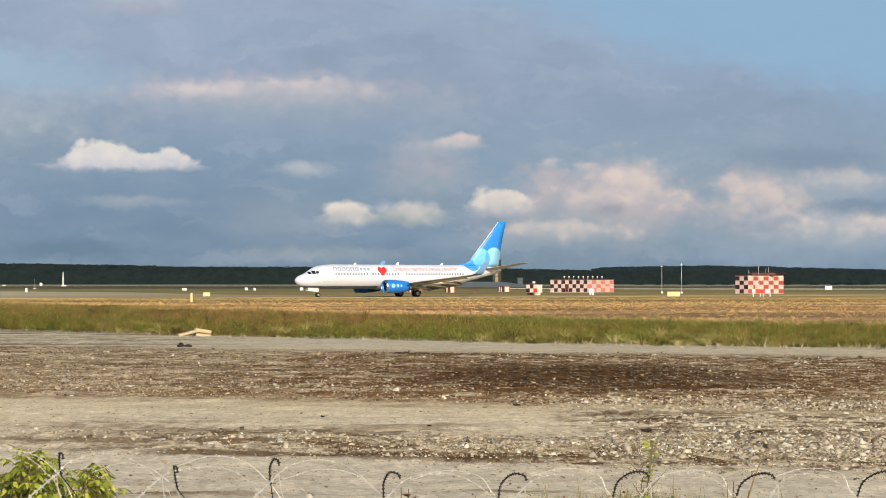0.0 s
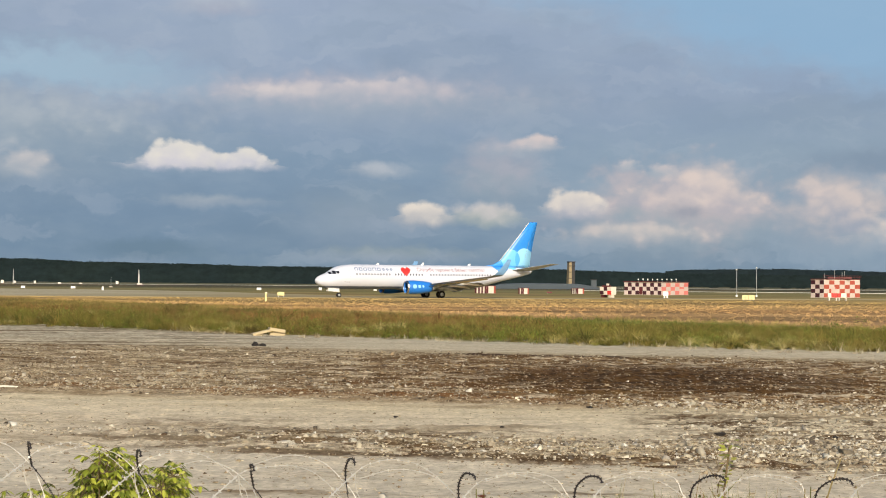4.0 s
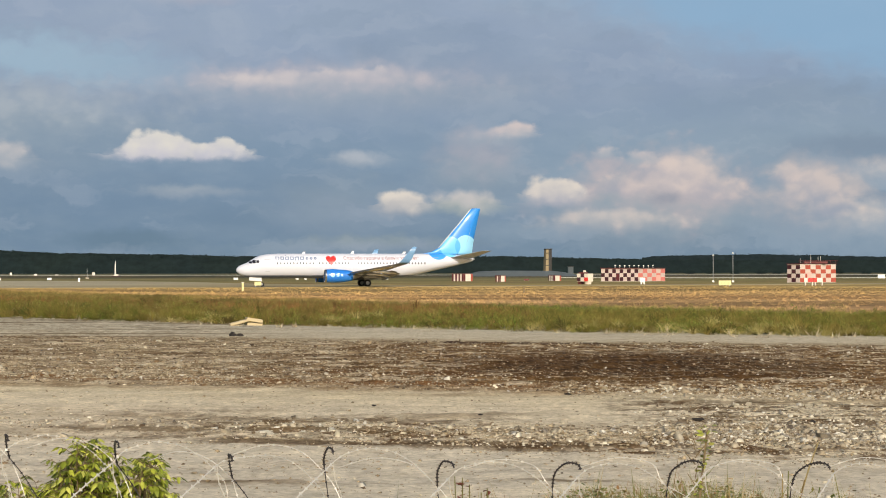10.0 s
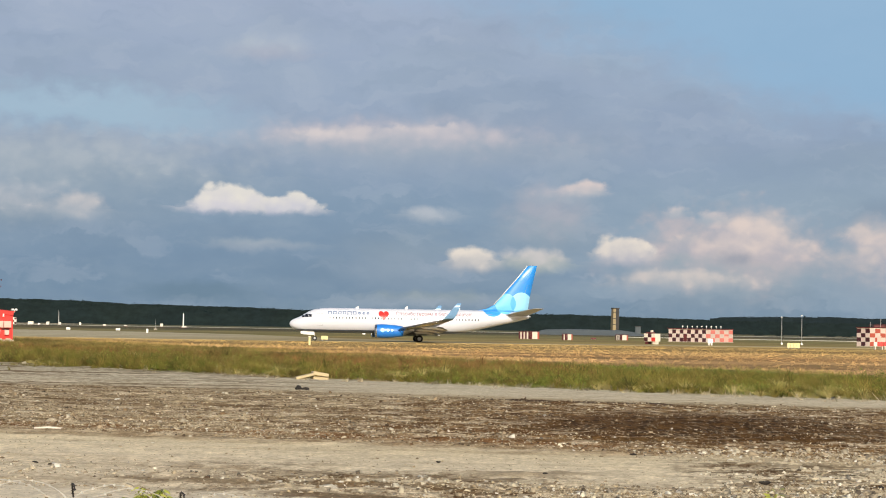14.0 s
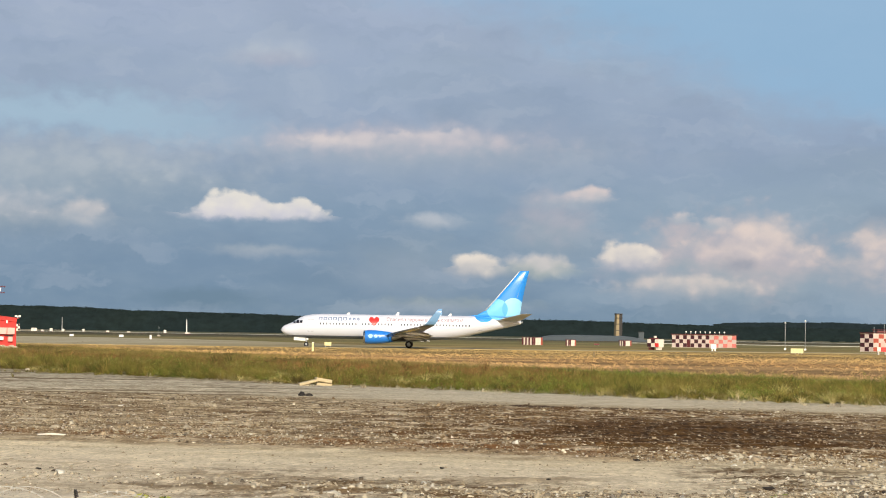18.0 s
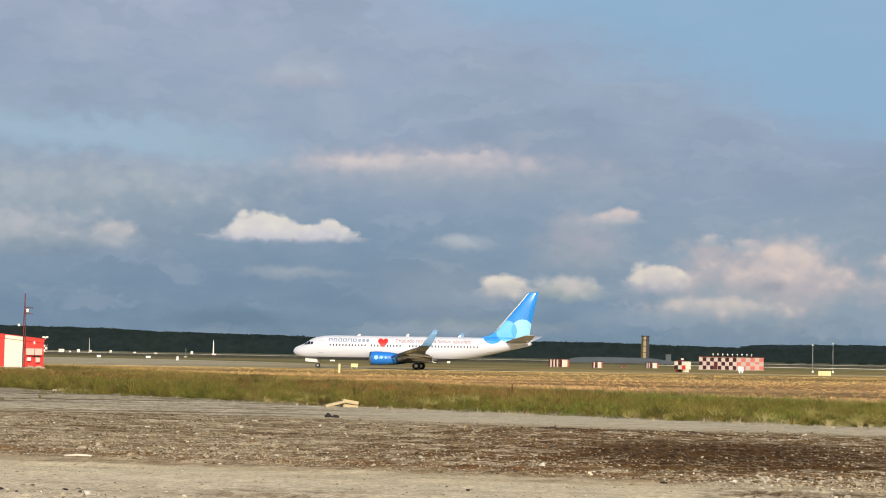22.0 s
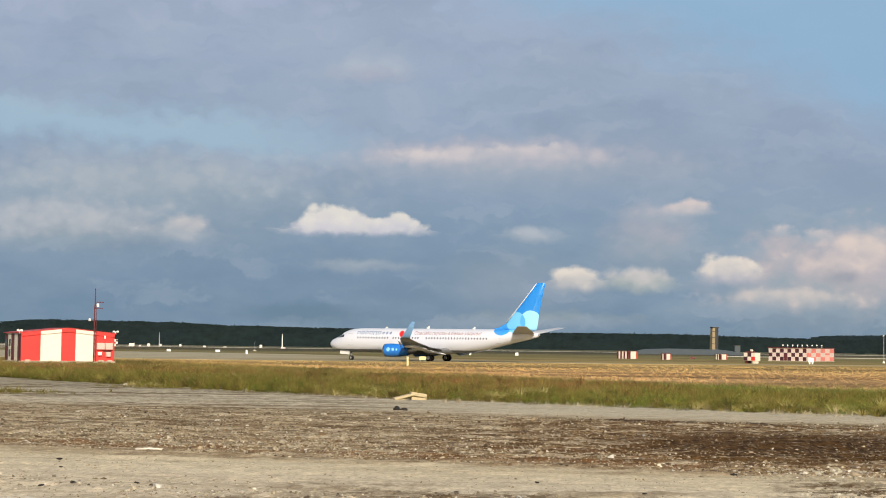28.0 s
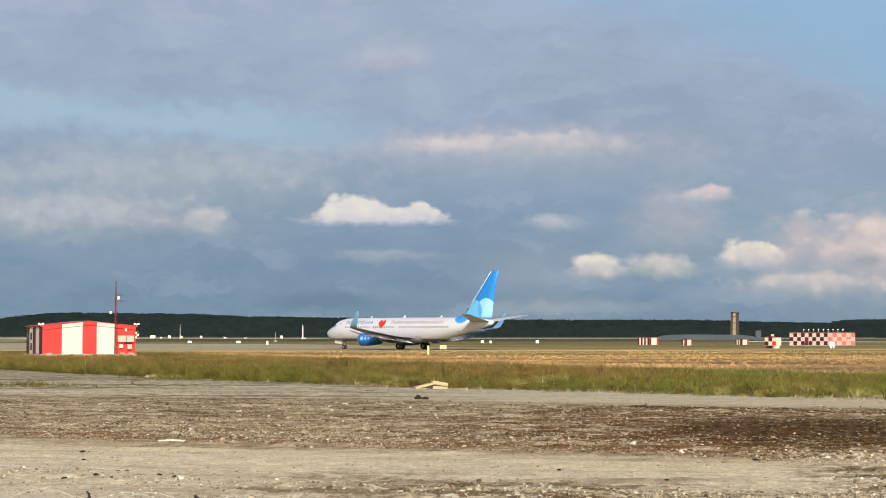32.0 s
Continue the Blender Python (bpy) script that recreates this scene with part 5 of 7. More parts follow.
        part("body", boxm(-w / 2, w / 2, -d / 2, d / 2, 0, h, 0.02), M_SIGWHITE, sh)
        sw = w / n
        for i in range(n):
            if i % 2 == 0:
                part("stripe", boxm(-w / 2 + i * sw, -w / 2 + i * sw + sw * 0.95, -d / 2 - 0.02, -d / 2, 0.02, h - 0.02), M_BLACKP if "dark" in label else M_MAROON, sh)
        part("side_stripe", boxm(w / 2, w / 2 + 0.02, -d / 2, -d * 0.28, 0.02, h - 0.02), M_MAROON, sh)
        part("side_stripe", boxm(w / 2, w / 2 + 0.02, -d * 0.28, d * 0.3, 0.02, h - 0.02), M_SIGWHITE, sh)
        part("side_stripe", boxm(w / 2, w / 2 + 0.02, d * 0.3, d / 2, 0.02, h - 0.02), M_FADEBROWN, sh)
        part("roof", boxm(-w / 2 - 0.06, w / 2 + 0.06, -d / 2 - 0.06, d / 2 + 0.06, h, h + 0.1), M_MAROON, sh)
    # white marker box before the checkered hut
    mk = empty("marker_box", pose(36.2, 352, 0), "white marker box on two feet", "marker")
    part("box", boxm(-0.45, 0.5, -0.3, 0.3, 0.35, 1.2, 0.03), M_LAMPW, mk)
    for sx in (-0.2, 0.3):
        part("foot", boxm(sx - 0.12, sx + 0.12, -0.2, 0.2, 0, 0.35), M_LAMPW, mk)
    # slim masts
    for x, y, h in ((57.0, 408.0, 5.7), (60.6, 404.0, 6.1)):
        ms = empty("light_mast", pose(x, y, 0), "slim white light mast with a cross head", "mast", "light masts")
        bm = bmesh.new()
        tube(bm, [(0, 0, 0), (0, 0, h)], [0.06, 0.04], 8)
        part("pole", bm, M_GREYST, ms, smooth=True)
        part("cross_arm", boxm(-0.28, 0.28, -0.04, 0.04, h - 0.08, h, 0.02), M_GREYST, ms)
        part("lamp", boxm(-0.11, 0.11, -0.11, 0.11, h, h + 0.2, 0.03), M_LAMPW, ms)
        part("foot", boxm(-0.2, 0.2, -0.2, 0.2, 0, 0.4, 0.03), M_LAMPW, ms)
    bd = empty("guidance_sign", pose(44.2, 303, 0), "low yellow taxiway guidance sign in panels", "sign", "taxiway signs")
    for i in range(4):
        part("panel", boxm(-1.0 + i * 0.5, -0.53 + i * 0.5, -0.08, 0.08, 0.18, 0.92, 0.015), M_YELLOW, bd)
        part("leg", boxm(-0.8 + i * 0.5, -0.74 + i * 0.5, -0.04, 0.04, 0, 0.18), M_GREYST, bd)
    # yellow signs and edge markers by the taxiway
    for x, y, w, z0, z1, label in ((-28.6, 294, 1.05, 0.3, 0.86, "yellow taxiway sign on short legs"), (-83.0, 436, 0.45, 0.1, 1.0, "white edge marker post"),
                                   (-119.5, 515, 1.1, 0.15, 0.75, "white edge sign on short legs"), (-106.0, 515, 1.2, 0.15, 0.75, "white edge sign on short legs"), (-56.0, 515, 1.2, 0.15, 0.75, "white edge sign on short legs"),
                                   (-40.7, 530, 0.8, 0.15, 0.85, "white edge sign on short legs"), (-38.4, 530, 0.6, 0.1, 0.8, "white edge marker post"),
                                   (124.5, 548, 2.0, 0.2, 1.3, "white cabinet at the field's edge"), (20.0, 470, 1.3, 0.1, 0.5, "dark low field box"), (-25.5, 530, 0.9, 0.1, 0.9, "white edge sign on short legs")):
        sg = empty("edge_sign", pose(x, y, 0), label, "sign", "taxiway signs")
        mat = M_YELLOW if "yellow" in label else (M_DKRED if "dark" in label else M_LAMPW)
        part("panel", boxm(-w / 2, w / 2, -0.09, 0.09, z0, z1, 0.02), mat, sg)
        for s in (-0.35, 0.35):
            part("leg", boxm(s * w - 0.03, s * w + 0.03, -0.03, 0.03, 0, z0), M_GREYST, sg)
    po = empty("marker_post", pose(-24.8, 236, 0), "pale yellow marker post standing in the dry grass", "post")
    part("post", boxm(-0.13, 0.13, -0.13, 0.13, 0, 1.05, 0.03), M_YELLOW, po)
    part("cap", boxm(-0.15, 0.15, -0.15, 0.15, 1.05, 1.12, 0.02), M_LAMPW, po)
    po = empty("marker_post", pose(9.0, 218, 0), "short wooden post standing in the dry grass", "post")
    part("post", boxm(-0.09, 0.09, -0.09, 0.09, 0, 0.6, 0.02), M_POST, po)
    # windsock-like white mast with a hut at its foot
    ms = empty("white_mast", pose(-153.5, 895, 0), "white mast with a small box at its foot", "mast")
    bm = bmesh.new()
    tube(bm, [(0, 0, 0), (0, 0, 4.0), (0, 0, 7.2)], [0.36, 0.3, 0.12], 8)
    part("pole", bm, M_LAMPW, ms, smooth=True)
    part("box", boxm(-0.6, 1.5, -0.8, 0.8, 0, 1.0, 0.05), M_SIGWHITE, ms)
    part("plinth", boxm(-1.3, 2.3, -1.0, 1.0, 0, 0.35, 0.05), M_BLACKP, ms)
    # far vehicles and gear on the field's left edge
    for x, y, w, h, label in ((-288, 1143, 3.2, 1.9, "far red and white checkered box van"), (-256, 1015, 2.4, 1.5, "far white equipment box"), (-250, 1010, 1.2, 1.1, "far white equipment box"), (-258, 1062, 1.6, 1.9, "far white equipment box"), (-272, 1150, 1.3, 1.6, "far white equipment box"), (-262, 1160, 1.2, 1.7, "far white equipment box"),
                              (-216, 1014, 1.5, 1.1, "far white equipment box"), (-206, 1020, 1.7, 0.8, "far white equipment box"), (-190, 1039, 1.4, 1.9, "far white equipment box"), (-160, 935, 2.2, 0.9, "far white equipment box")):
        bx = empty("equipment_box", pose(x, y, 0, 0, 0, 12), label, "equipment", "far field equipment")
        part("body", boxm(-w / 2, w / 2, -0.9, 0.9, 0.25, h, 0.08), M_SIGWHITE, bx)
        part("door", boxm(-w * 0.2, w * 0.2, -0.95, -0.9, 0.35, h * 0.8), M_GREYST if "white eq" in label else M_SIGRED, bx)
        for sx in (-0.35, 0.35):
            part("foot", boxm(w * sx - 0.2, w * sx + 0.2, -0.6, 0.6, 0, 0.25), M_DKRED, bx)
    bx = empty("checkered_cabinet", pose(-278, 1064, 0, 0, 0, 15), "far red and white checkered equipment cabin", "cabinet")
    part("body", boxm(-1.8, 1.8, -1.2, 1.2, 0.3, 4.0, 0.05), M_SIGWHITE, bx)
    for i in range(3):
        for k in range(3):
            if (i + k) % 2 == 0:
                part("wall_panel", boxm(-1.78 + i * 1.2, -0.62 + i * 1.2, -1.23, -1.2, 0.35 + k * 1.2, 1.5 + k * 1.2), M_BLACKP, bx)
    part("plinth", boxm(-1.9, 1.9, -1.3, 1.3, 0, 0.3), M_CONC, bx)
    for x, y, h in ((-255, 1075, 8.2), (-120, 645, 3.4)):
        ms = empty("field_mast", pose(x, y, 0), "thin grey mast at the field's edge", "mast")
        bm = bmesh.new()
        tube(bm, [(0, 0, 0), (0, 0, h)], [0.3 if h > 5 else 0.05, 0.1 if h > 5 else 0.03], 6)
        part("pole", bm, M_GREYST, ms)
        part("foot", boxm(-0.5, 0.5, -0.5, 0.5, 0, 0.4), M_CONC, ms)


huts()


def red_hut():
    """Gabled equipment hut in broad red and white stripes, with a mast and cabinets at its end."""
    W, D, EV, PK = 10.7, 8.5, 3.42, 3.98
    rz = 29.5
    hut = empty("striped_hut", pose(-65.95, 211.4, 0, 0, 0, rz), "gabled hut in broad red and white stripes", "hut")

    def roof_z(x):
        return PK - (PK - EV) * abs(x - W / 2) / (W / 2)

    bm = bmesh.new()
    loft(bm, [[(0, y, 0.0), (W, y, 0.0), (W, y, EV - 0.05), (W / 2, y, PK - 0.05), (0, y, EV - 0.05)] for y in (0.04, D)])
    body = part("body", bm, M_SIGWHITE, hut)
    cuts = [0.0, 2.2, 4.55, 6.2, 8.4, W]
    for i in range(5):
        x0, x1 = cuts[i], cuts[i + 1]
        bm = bmesh.new()
        xs = [x0, x1] if not (x0 < W / 2 < x1) else [x0, W / 2, x1]
        low = [(x, 0.28) for x in xs]
        hi = [(x, roof_z(x) - 0.06) for x in xs][::-1]
        fr = [bm.verts.new((x, -0.02, z)) for x, z in low + hi]
        bk = [bm.verts.new((x, 0.035, z)) for x, z in low + hi]
        bm.faces.new(fr)
        for j in range(len(fr)):
            n = (j + 1) % len(fr)
            bm.faces.new((fr[j], fr[n], bk[n], bk[j]))
        part("gable_stripe", bm, M_SIGRED if i % 2 == 0 else M_SIGWHITE, body)
        # verge board over each stripe
        bm = bmesh.new()
        q = []
        for y in (-0.16, -0.02):
            for x in xs:
                q.append((x, y, roof_z(x) - 0.40))
            for x in xs[::-1]:
                q.append((x, y, roof_z(x) + 0.02))
        n = len(q) // 2
        a = [bm.verts.new(p) for p in q[:n]]
        b = [bm.verts.new(p) for p in q[n:]]
        bm.faces.new(a)
        for j in range(n):
            k = (j + 1) % n
            bm.faces.new((a[j], a[k], b[k], b[j]))
        part("verge_board", bm, M_SIGRED if i % 2 == 0 else M_SIGWHITE, body)
    # side wall in stripes, its shade put into their maroon, with doors and windows
    for i in range(5):
        y0, y1 = i * D / 5, (i + 1) * D / 5
        part("side_stripe", boxm(-0.03, 0.0, y0 + 0.01, y1 - 0.01, 0.25, EV - 0.1), M_MAROON if i % 2 == 0 else M_SIGWHITE, body)
    part("side_door", boxm(-0.07, -0.03, 3.6, 4.6, 0.25, 2.35), M_DKRED, body, "dark red door")
    for y, z in ((5.4, 1.9), (5.4, 0.7), (7.2, 1.9)):
        part("side_window", boxm(-0.06, -0.03, y, y + 0.9, z, z + 0.8), M_GLASSY, body, "dark window")
    for s in (0, 1):
        bm = bmesh.new()
        x0 = -0.2 if s == 0 else W + 0.2
        z0 = EV - 0.2 * (PK - EV) / (W / 2)
        q0 = [(x0, -0.2, z0), (W / 2, -0.2, PK), (W / 2, -0.2, PK + 0.08), (x0, -0.2, z0 + 0.08)]
        q1 = [(x, D + 0.2, z) for x, _, z in q0]
        loft(bm, [q0, q1])
        part("roof_slope", bm, M_ROOF, hut, "red sheet roof slope")
    part("plinth", boxm(-0.25, W + 0.1, -0.3, D + 0.1, -0.05, 0.26, 0.03), M_CONC, hut, "pale concrete plinth")
    for x in (0.4, 8.8, 9.8):
        part("plinth_block", boxm(x, x + 0.55, -0.55, -0.3, 0, 0.42, 0.04), M_CONC, hut)
    # cabinets on the gable's right end
    for x, z, w, h, mt in ((8.6, 1.62, 0.9, 0.75, M_PANEL), (9.58, 1.62, 0.85, 0.75, M_PANEL), (8.75, 0.95, 0.42, 0.4, M_LAMPW), (9.7, 0.8, 0.5, 0.55, M_PANEL)):
        part("wall_cabinet", boxm(x, x + w, -0.42, -0.02, z, z + h, 0.03), mt, hut, "pale wall cabinet")
    part("conduit", boxm(9.4, 10.3, -0.1, -0.02, 1.38, 1.5), M_DARK, hut)
    part("wall_lamp", boxm(9.45, 9.62, -0.3, -0.16, 2.85, 3.2, 0.02), M_LAMPW, hut, "white wall lamp")
    part("alarm_box", boxm(8.1, 8.35, -0.3, -0.16, 0.95, 1.25, 0.02), M_LAMPW, hut)
    for x in (-0.2, W + 0.1):
        bm = bmesh.new()
        z = EV - 0.05
        tube(bm, [(x, -0.1, z), (x, -0.1, z + 0.3)], 0.035, 6)
        for s in (-1, 1):
            box(bm, x + s * 0.2 - 0.12, x + s * 0.2 + 0.12, -0.22, 0.02, z + 0.22, z + 0.42)
        tube(bm, [(x - 0.2, -0.1, z + 0.28), (x + 0.2, -0.1, z + 0.28)], 0.03, 6)
        part("floodlight_pair", bm, M_LAMPW, hut, "pair of white floodlights")
    # mast
    co = math.cos(radians(rz)), math.sin(radians(rz))
    lx, ly = 8.2, -0.75
    mast = empty("aerial_mast", pose(-65.95 + lx * co[0] - ly * co[1], 211.4 + lx * co[1] + ly * co[0], 0, 0, 0, rz), "slim red lattice mast with aerials beside the hut", "mast")
    for k in range(3):
        a = 2 * math.pi * k / 3
        bm = bmesh.new()
        tube(bm, [(0.17 * math.cos(a), 0.17 * math.sin(a), 0), (0.12 * math.cos(a), 0.12 * math.sin(a), 6.6)], 0.035, 6)
        part("lattice_leg", bm, M_DKRED, mast)
    for i in range(16):
        bm = bmesh.new()
        z = 0.2 + i * 0.4
        a, b = 2 * math.pi * (i % 3) / 3, 2 * math.pi * ((i + 1) % 3) / 3
        tube(bm, [(0.15 * math.cos(a), 0.15 * math.sin(a), z), (0.15 * math.cos(b), 0.15 * math.sin(b), z + 0.4)], 0.018, 5)
        part("lattice_brace", bm, M_DKRED, mast)
    bm = bmesh.new()
    tube(bm, [(0, 0, 6.5), (0, 0, 8.6)], [0.08, 0.05], 6)
    part("top_pole", bm, M_DKRED, mast)
    for z, w in ((7.0, 0.95), (6.3, 0.9)):
        bm = bmesh.new()
        tube(bm, [(-0.1, 0, z), (w, 0, z)], 0.035, 6)
        for s in (0.3, 0.6, 0.9):
            tube(bm, [(w * s, 0, z - 0.12), (w * s, 0, z + 0.12)], 0.02, 5)
        part("aerial_arm", bm, M_DKRED, mast)
    part("beacon", boxm(0.15, 0.42, -0.15, 0.12, 6.45, 6.85, 0.04), M_LAMPW, mast, "white beacon")
    bm = bmesh.new()
    tube(bm, [(-0.6, 0, 4.9), (-0.1, 0, 4.9)], 0.025, 5)
    part("lamp_arm", bm, M_DKRED, mast)
    part("lamp", boxm(-0.75, -0.48, -0.13, 0.13, 4.85, 5.15, 0.05), M_LAMPW, mast, "round white lamp")
    part("foot", boxm(-0.35, 0.35, -0.35, 0.35, 0, 0.2, 0.03), M_CONC, mast)


red_hut()


# ---- near ground: stones, boards, grass ----
def stone_material(name, cols):
    m, t, p = material(name)
    r = t.math("FRACT", t.math("ADD", t.island(), t.objrand()))
    pos = t.position()
    n = t.noise(pos, 14.0, 5.0, 0.6)
    c = t.ramp(r, [(i / (len(cols) - 1), lin(*k)) for i, k in enumerate(cols)])
    v = t.madd(n, 0.6, 0.68)
    c = t.mix(1.0, c, t.vec(v, v, v), "MULTIPLY")
    t.put(p.inputs["Base Color"], c)
    p.inputs["Roughness"].default_value = 0.9
    t.put(p.inputs["Normal"], t.bump(n, 0.4, 0.02))
    return m


M_STONE = stone_material("pale_rubble", [(84, 72, 56), (178, 166, 142), (124, 110, 86), (208, 200, 180), (148, 134, 108), (190, 180, 156), (72, 60, 46), (226, 220, 204)])
M_CHIP = stone_material("broken_chips", [(58, 44, 28), (204, 192, 162), (84, 66, 44), (228, 218, 192), (46, 34, 22), (180, 164, 130), (70, 54, 36), (150, 132, 100)])
M_GRIT = stone_material("dull_grit", [(86, 70, 52), (150, 134, 106), (112, 94, 70), (176, 160, 130), (130, 112, 86), (200, 188, 160)])
M_CLOD = stone_material("brown_clods", [(56, 42, 26), (104, 82, 54), (152, 132, 102), (66, 50, 33), (176, 158, 128), (112, 90, 62), (80, 61, 40)])

WEDGE_V = np.array([(-1, -0.7, -0.6), (1, -0.6, -0.6), (0.8, 0.8, -0.6), (-0.9, 0.7, -0.6), (-0.7, -0.5, 0.5), (0.5, -0.5, 0.9), (0.4, 0.5, 0.7), (-0.6, 0.5, 0.4)], dtype=float)
WEDGE_F = np.array([(0, 1, 5), (0, 5, 4), (1, 2, 6), (1, 6, 5), (2, 3, 7), (2, 7, 6), (3, 0, 4), (3, 4, 7), (4, 5, 6), (4, 6, 7)])
OCT_V = np.array([(1, 0, 0), (-1, 0, 0), (0, 1, 0), (0, -1, 0), (0, 0, 1), (0, 0, -1)], dtype=float)
OCT_F = np.array([(0, 2, 4), (2, 1, 4), (1, 3, 4), (3, 0, 4), (2, 0, 5), (1, 2, 5), (3, 1, 5), (0, 3, 5)])


def in_view(x, y, margin=0.0):
    a = math.degrees(math.atan2(x, y))
    return -19.5 - margin < a < 15.5 + margin


def stone_density(x, y):
    """How thickly stones lie: (large stones, crumbs), 0..1."""
    b2 = y + 0.33 * x
    n = noise.noise(Vector((x * 0.25, y * 0.5, 1.0))) * 0.5 + 0.5
    n2 = noise.noise(Vector((x * 0.09, y * 0.8, 4.0))) * 0.5 + 0.5
    rub = math.exp(-((b2 - 29.3) / 1.7) ** 2)
    rub *= max(0.0, min(1.0, (b2 - 26.7) / 0.5))
    rub *= 0.15 + 0.85 * max(0.0, min(1.0, (x + 5.0) / 9.0))
    heap = max(0.0, min(1.0, (x - 3.0) / 1.6)) * (math.exp(-((y - 29.0) / 2.2) ** 2) + 0.10 * math.exp(-((y - 33.5) / 2.5) ** 2))
    heap *= max(0.0, min(1.0, (y - 26.6) / 0.5))
    mud = max(0.0, min(1.0, (b2 - 39.5) / 2.0)) * max(0.0, min(1.0, (69.0 - b2) / 2.0))
    pale = mud * max(0.0, min(1.0, (-x - 2.0) / 6.0)) * math.exp(-((b2 - 44.0) / 4.0) ** 2)
    wet = math.exp(-((x - 5.0) / 5.5) ** 2 - ((y - 51.0) / 8.0) ** 2)
    row = max(0.0, min(1.0, (x - 2.0) / 3.0)) * math.exp(-((b2 - 41.0) / 1.2) ** 2)
    big = 0.8 * row + 0.30 * rub + 1.0 * heap + mud * 0.03 * (1 - 0.95 * wet) + 0.12 * pale + 0.0015 * (1 - wet)
    crumbs = 0.8 * rub + 0.9 * heap + mud * 0.22 * (1 - 0.95 * wet) + 1.0 * pale + 0.035 * (1 - 0.9 * wet) + 0.7 * row + 0.25 * math.exp(-((b2 - 26.6) / 0.25) ** 2)
    return big * (0.25 + 1.1 * n), crumbs * (0.2 + 1.2 * n2)


def scatter(rg, n, r0, r1, which, power=1.0):
    """Places inside the view's fan, by density."""
    out = []
    while len(out) < n:
        a = radians(rg.uniform(-19.5, 15.5))
        r = math.sqrt(rg.uniform(r0 * r0, r1 * r1)) if power == 1.0 else r0 * (r1 / r0) ** rg.uniform()
        x, y = r * math.sin(a), r * math.cos(a)
        if rg.uniform() < stone_density(x, y)[which]:
            out.append((x, y))
    return out


def blob_field(name, places, sizes, base_v, base_f, mat, rg, flat=0.65, sink=0.35):
    n = len(places)
    pl = np.array([(x, y, relief(x, y)) for x, y in places])
    k = len(base_v)
    V = base_v[None] * (1.0 + rg.uniform(-0.3, 0.3, (n, k, 1))) + rg.uniform(-0.38, 0.38, (n, k, 3))
    V = V * np.stack([rg.uniform(0.7, 1.7, n), rg.uniform(0.6, 1.3, n), rg.uniform(flat * 0.45, flat * 1.2, n)], 1)[:, None, :]
    a = rg.uniform(0, 2 * math.pi, n)
    c, s = np.cos(a), np.sin(a)
    R = np.stack([np.stack([c, -s, 0 * c], 1), np.stack([s, c, 0 * c], 1), np.stack([0 * c, 0 * c, 1 + 0 * c], 1)], 1)
    V = np.einsum("nij,nkj->nki", R, V) * sizes[:, None, None]
    V = V + pl[:, None, :]
    V[:, :, 2] += (sizes * flat * (1 - 2 * sink))[:, None] * 0.6
    F = base_f[None] + (np.arange(n) * k)[:, None, None]
    return arrays(name, V.reshape(-1, 3), F.reshape(-1, 3), mat)


rgs = np.random.default_rng(12)
pl = scatter(rgs, 10000, 21.0, 72.0, 0, 2.0)
tagged(blob_field("rubble", pl, np.exp(rgs.normal(-4.05, 0.5, len(pl))), WEDGE_V, WEDGE_F, M_STONE, rgs, 0.85, 0.25), "loose pale broken stones lying on the gravel", "rubble", kind="stuff")
pl = scatter(rgs, 60000, 20.0, 74.0, 1, 2.0)
tagged(blob_field("gravel", pl, np.exp(rgs.normal(-4.4, 0.45, len(pl))), OCT_V, OCT_F, M_GRIT, rgs), "fine pale gravel strewn over the ground", "gravel", kind="stuff")


def chips(rg, n):
    """Angular broken pieces in the rubble, the heap and the drier mud."""
    out = []
    while len(out) < n:
        a = radians(rg.uniform(-19.5, 15.5))
        r = 24.0 * (70.0 / 24.0) ** rg.uniform()
        x, y = r * math.sin(a), r * math.cos(a)
        b2 = y + 0.33 * x
        big, crumbs = stone_density(x, y)
        dry = 0.35 if 40.0 < b2 < 68.0 and math.hypot((x - 5.0) / 5.0, (y - 51.0) / 7.0) > 1.1 else 0.0
        if rg.uniform() < min(1.0, big + dry * (noise.noise(Vector((x * 0.3, y * 0.3, 15.0))) * 0.5 + 0.5)):
            out.append((x, y))
    return out


pl = chips(rgs, 15000)
tagged(blob_field("broken_rubble", pl, np.exp(rgs.normal(-4.3, 0.4, len(pl))), WEDGE_V, WEDGE_F, M_CHIP, rgs, 0.9, 0.2), "angular broken concrete and stone, pale and dark", "rubble", kind="stuff")


def mud_places(rg, n):
    out = []
    while len(out) < n:
        a = radians(rg.uniform(-19.5, 15.5))
        r = 36.0 * (76.0 / 36.0) ** rg.uniform()
        x, y = r * math.sin(a), r * math.cos(a)
        b2 = y + 0.33 * x
        wet = math.exp(-((x - 5.0) / 5.5) ** 2 - ((y - 51.0) / 8.0) ** 2)
        if 40.0 < b2 < 68.5 and rg.uniform() > 1.1 * wet and rg.uniform() < 0.3 + 0.7 * (noise.noise(Vector((x * 0.15, y * 0.7, 2.0))) * 0.5 + 0.5):
            out.append((x, y))
    return out


pl = mud_places(rgs, 9000)
tagged(blob_field("mud_clods", pl, np.exp(rgs.normal(-3.95, 0.42, len(pl))), WEDGE_V, WEDGE_F, M_CLOD, rgs, 0.9, 0.25), "brown clods of churned dried mud", "mud", kind="stuff")

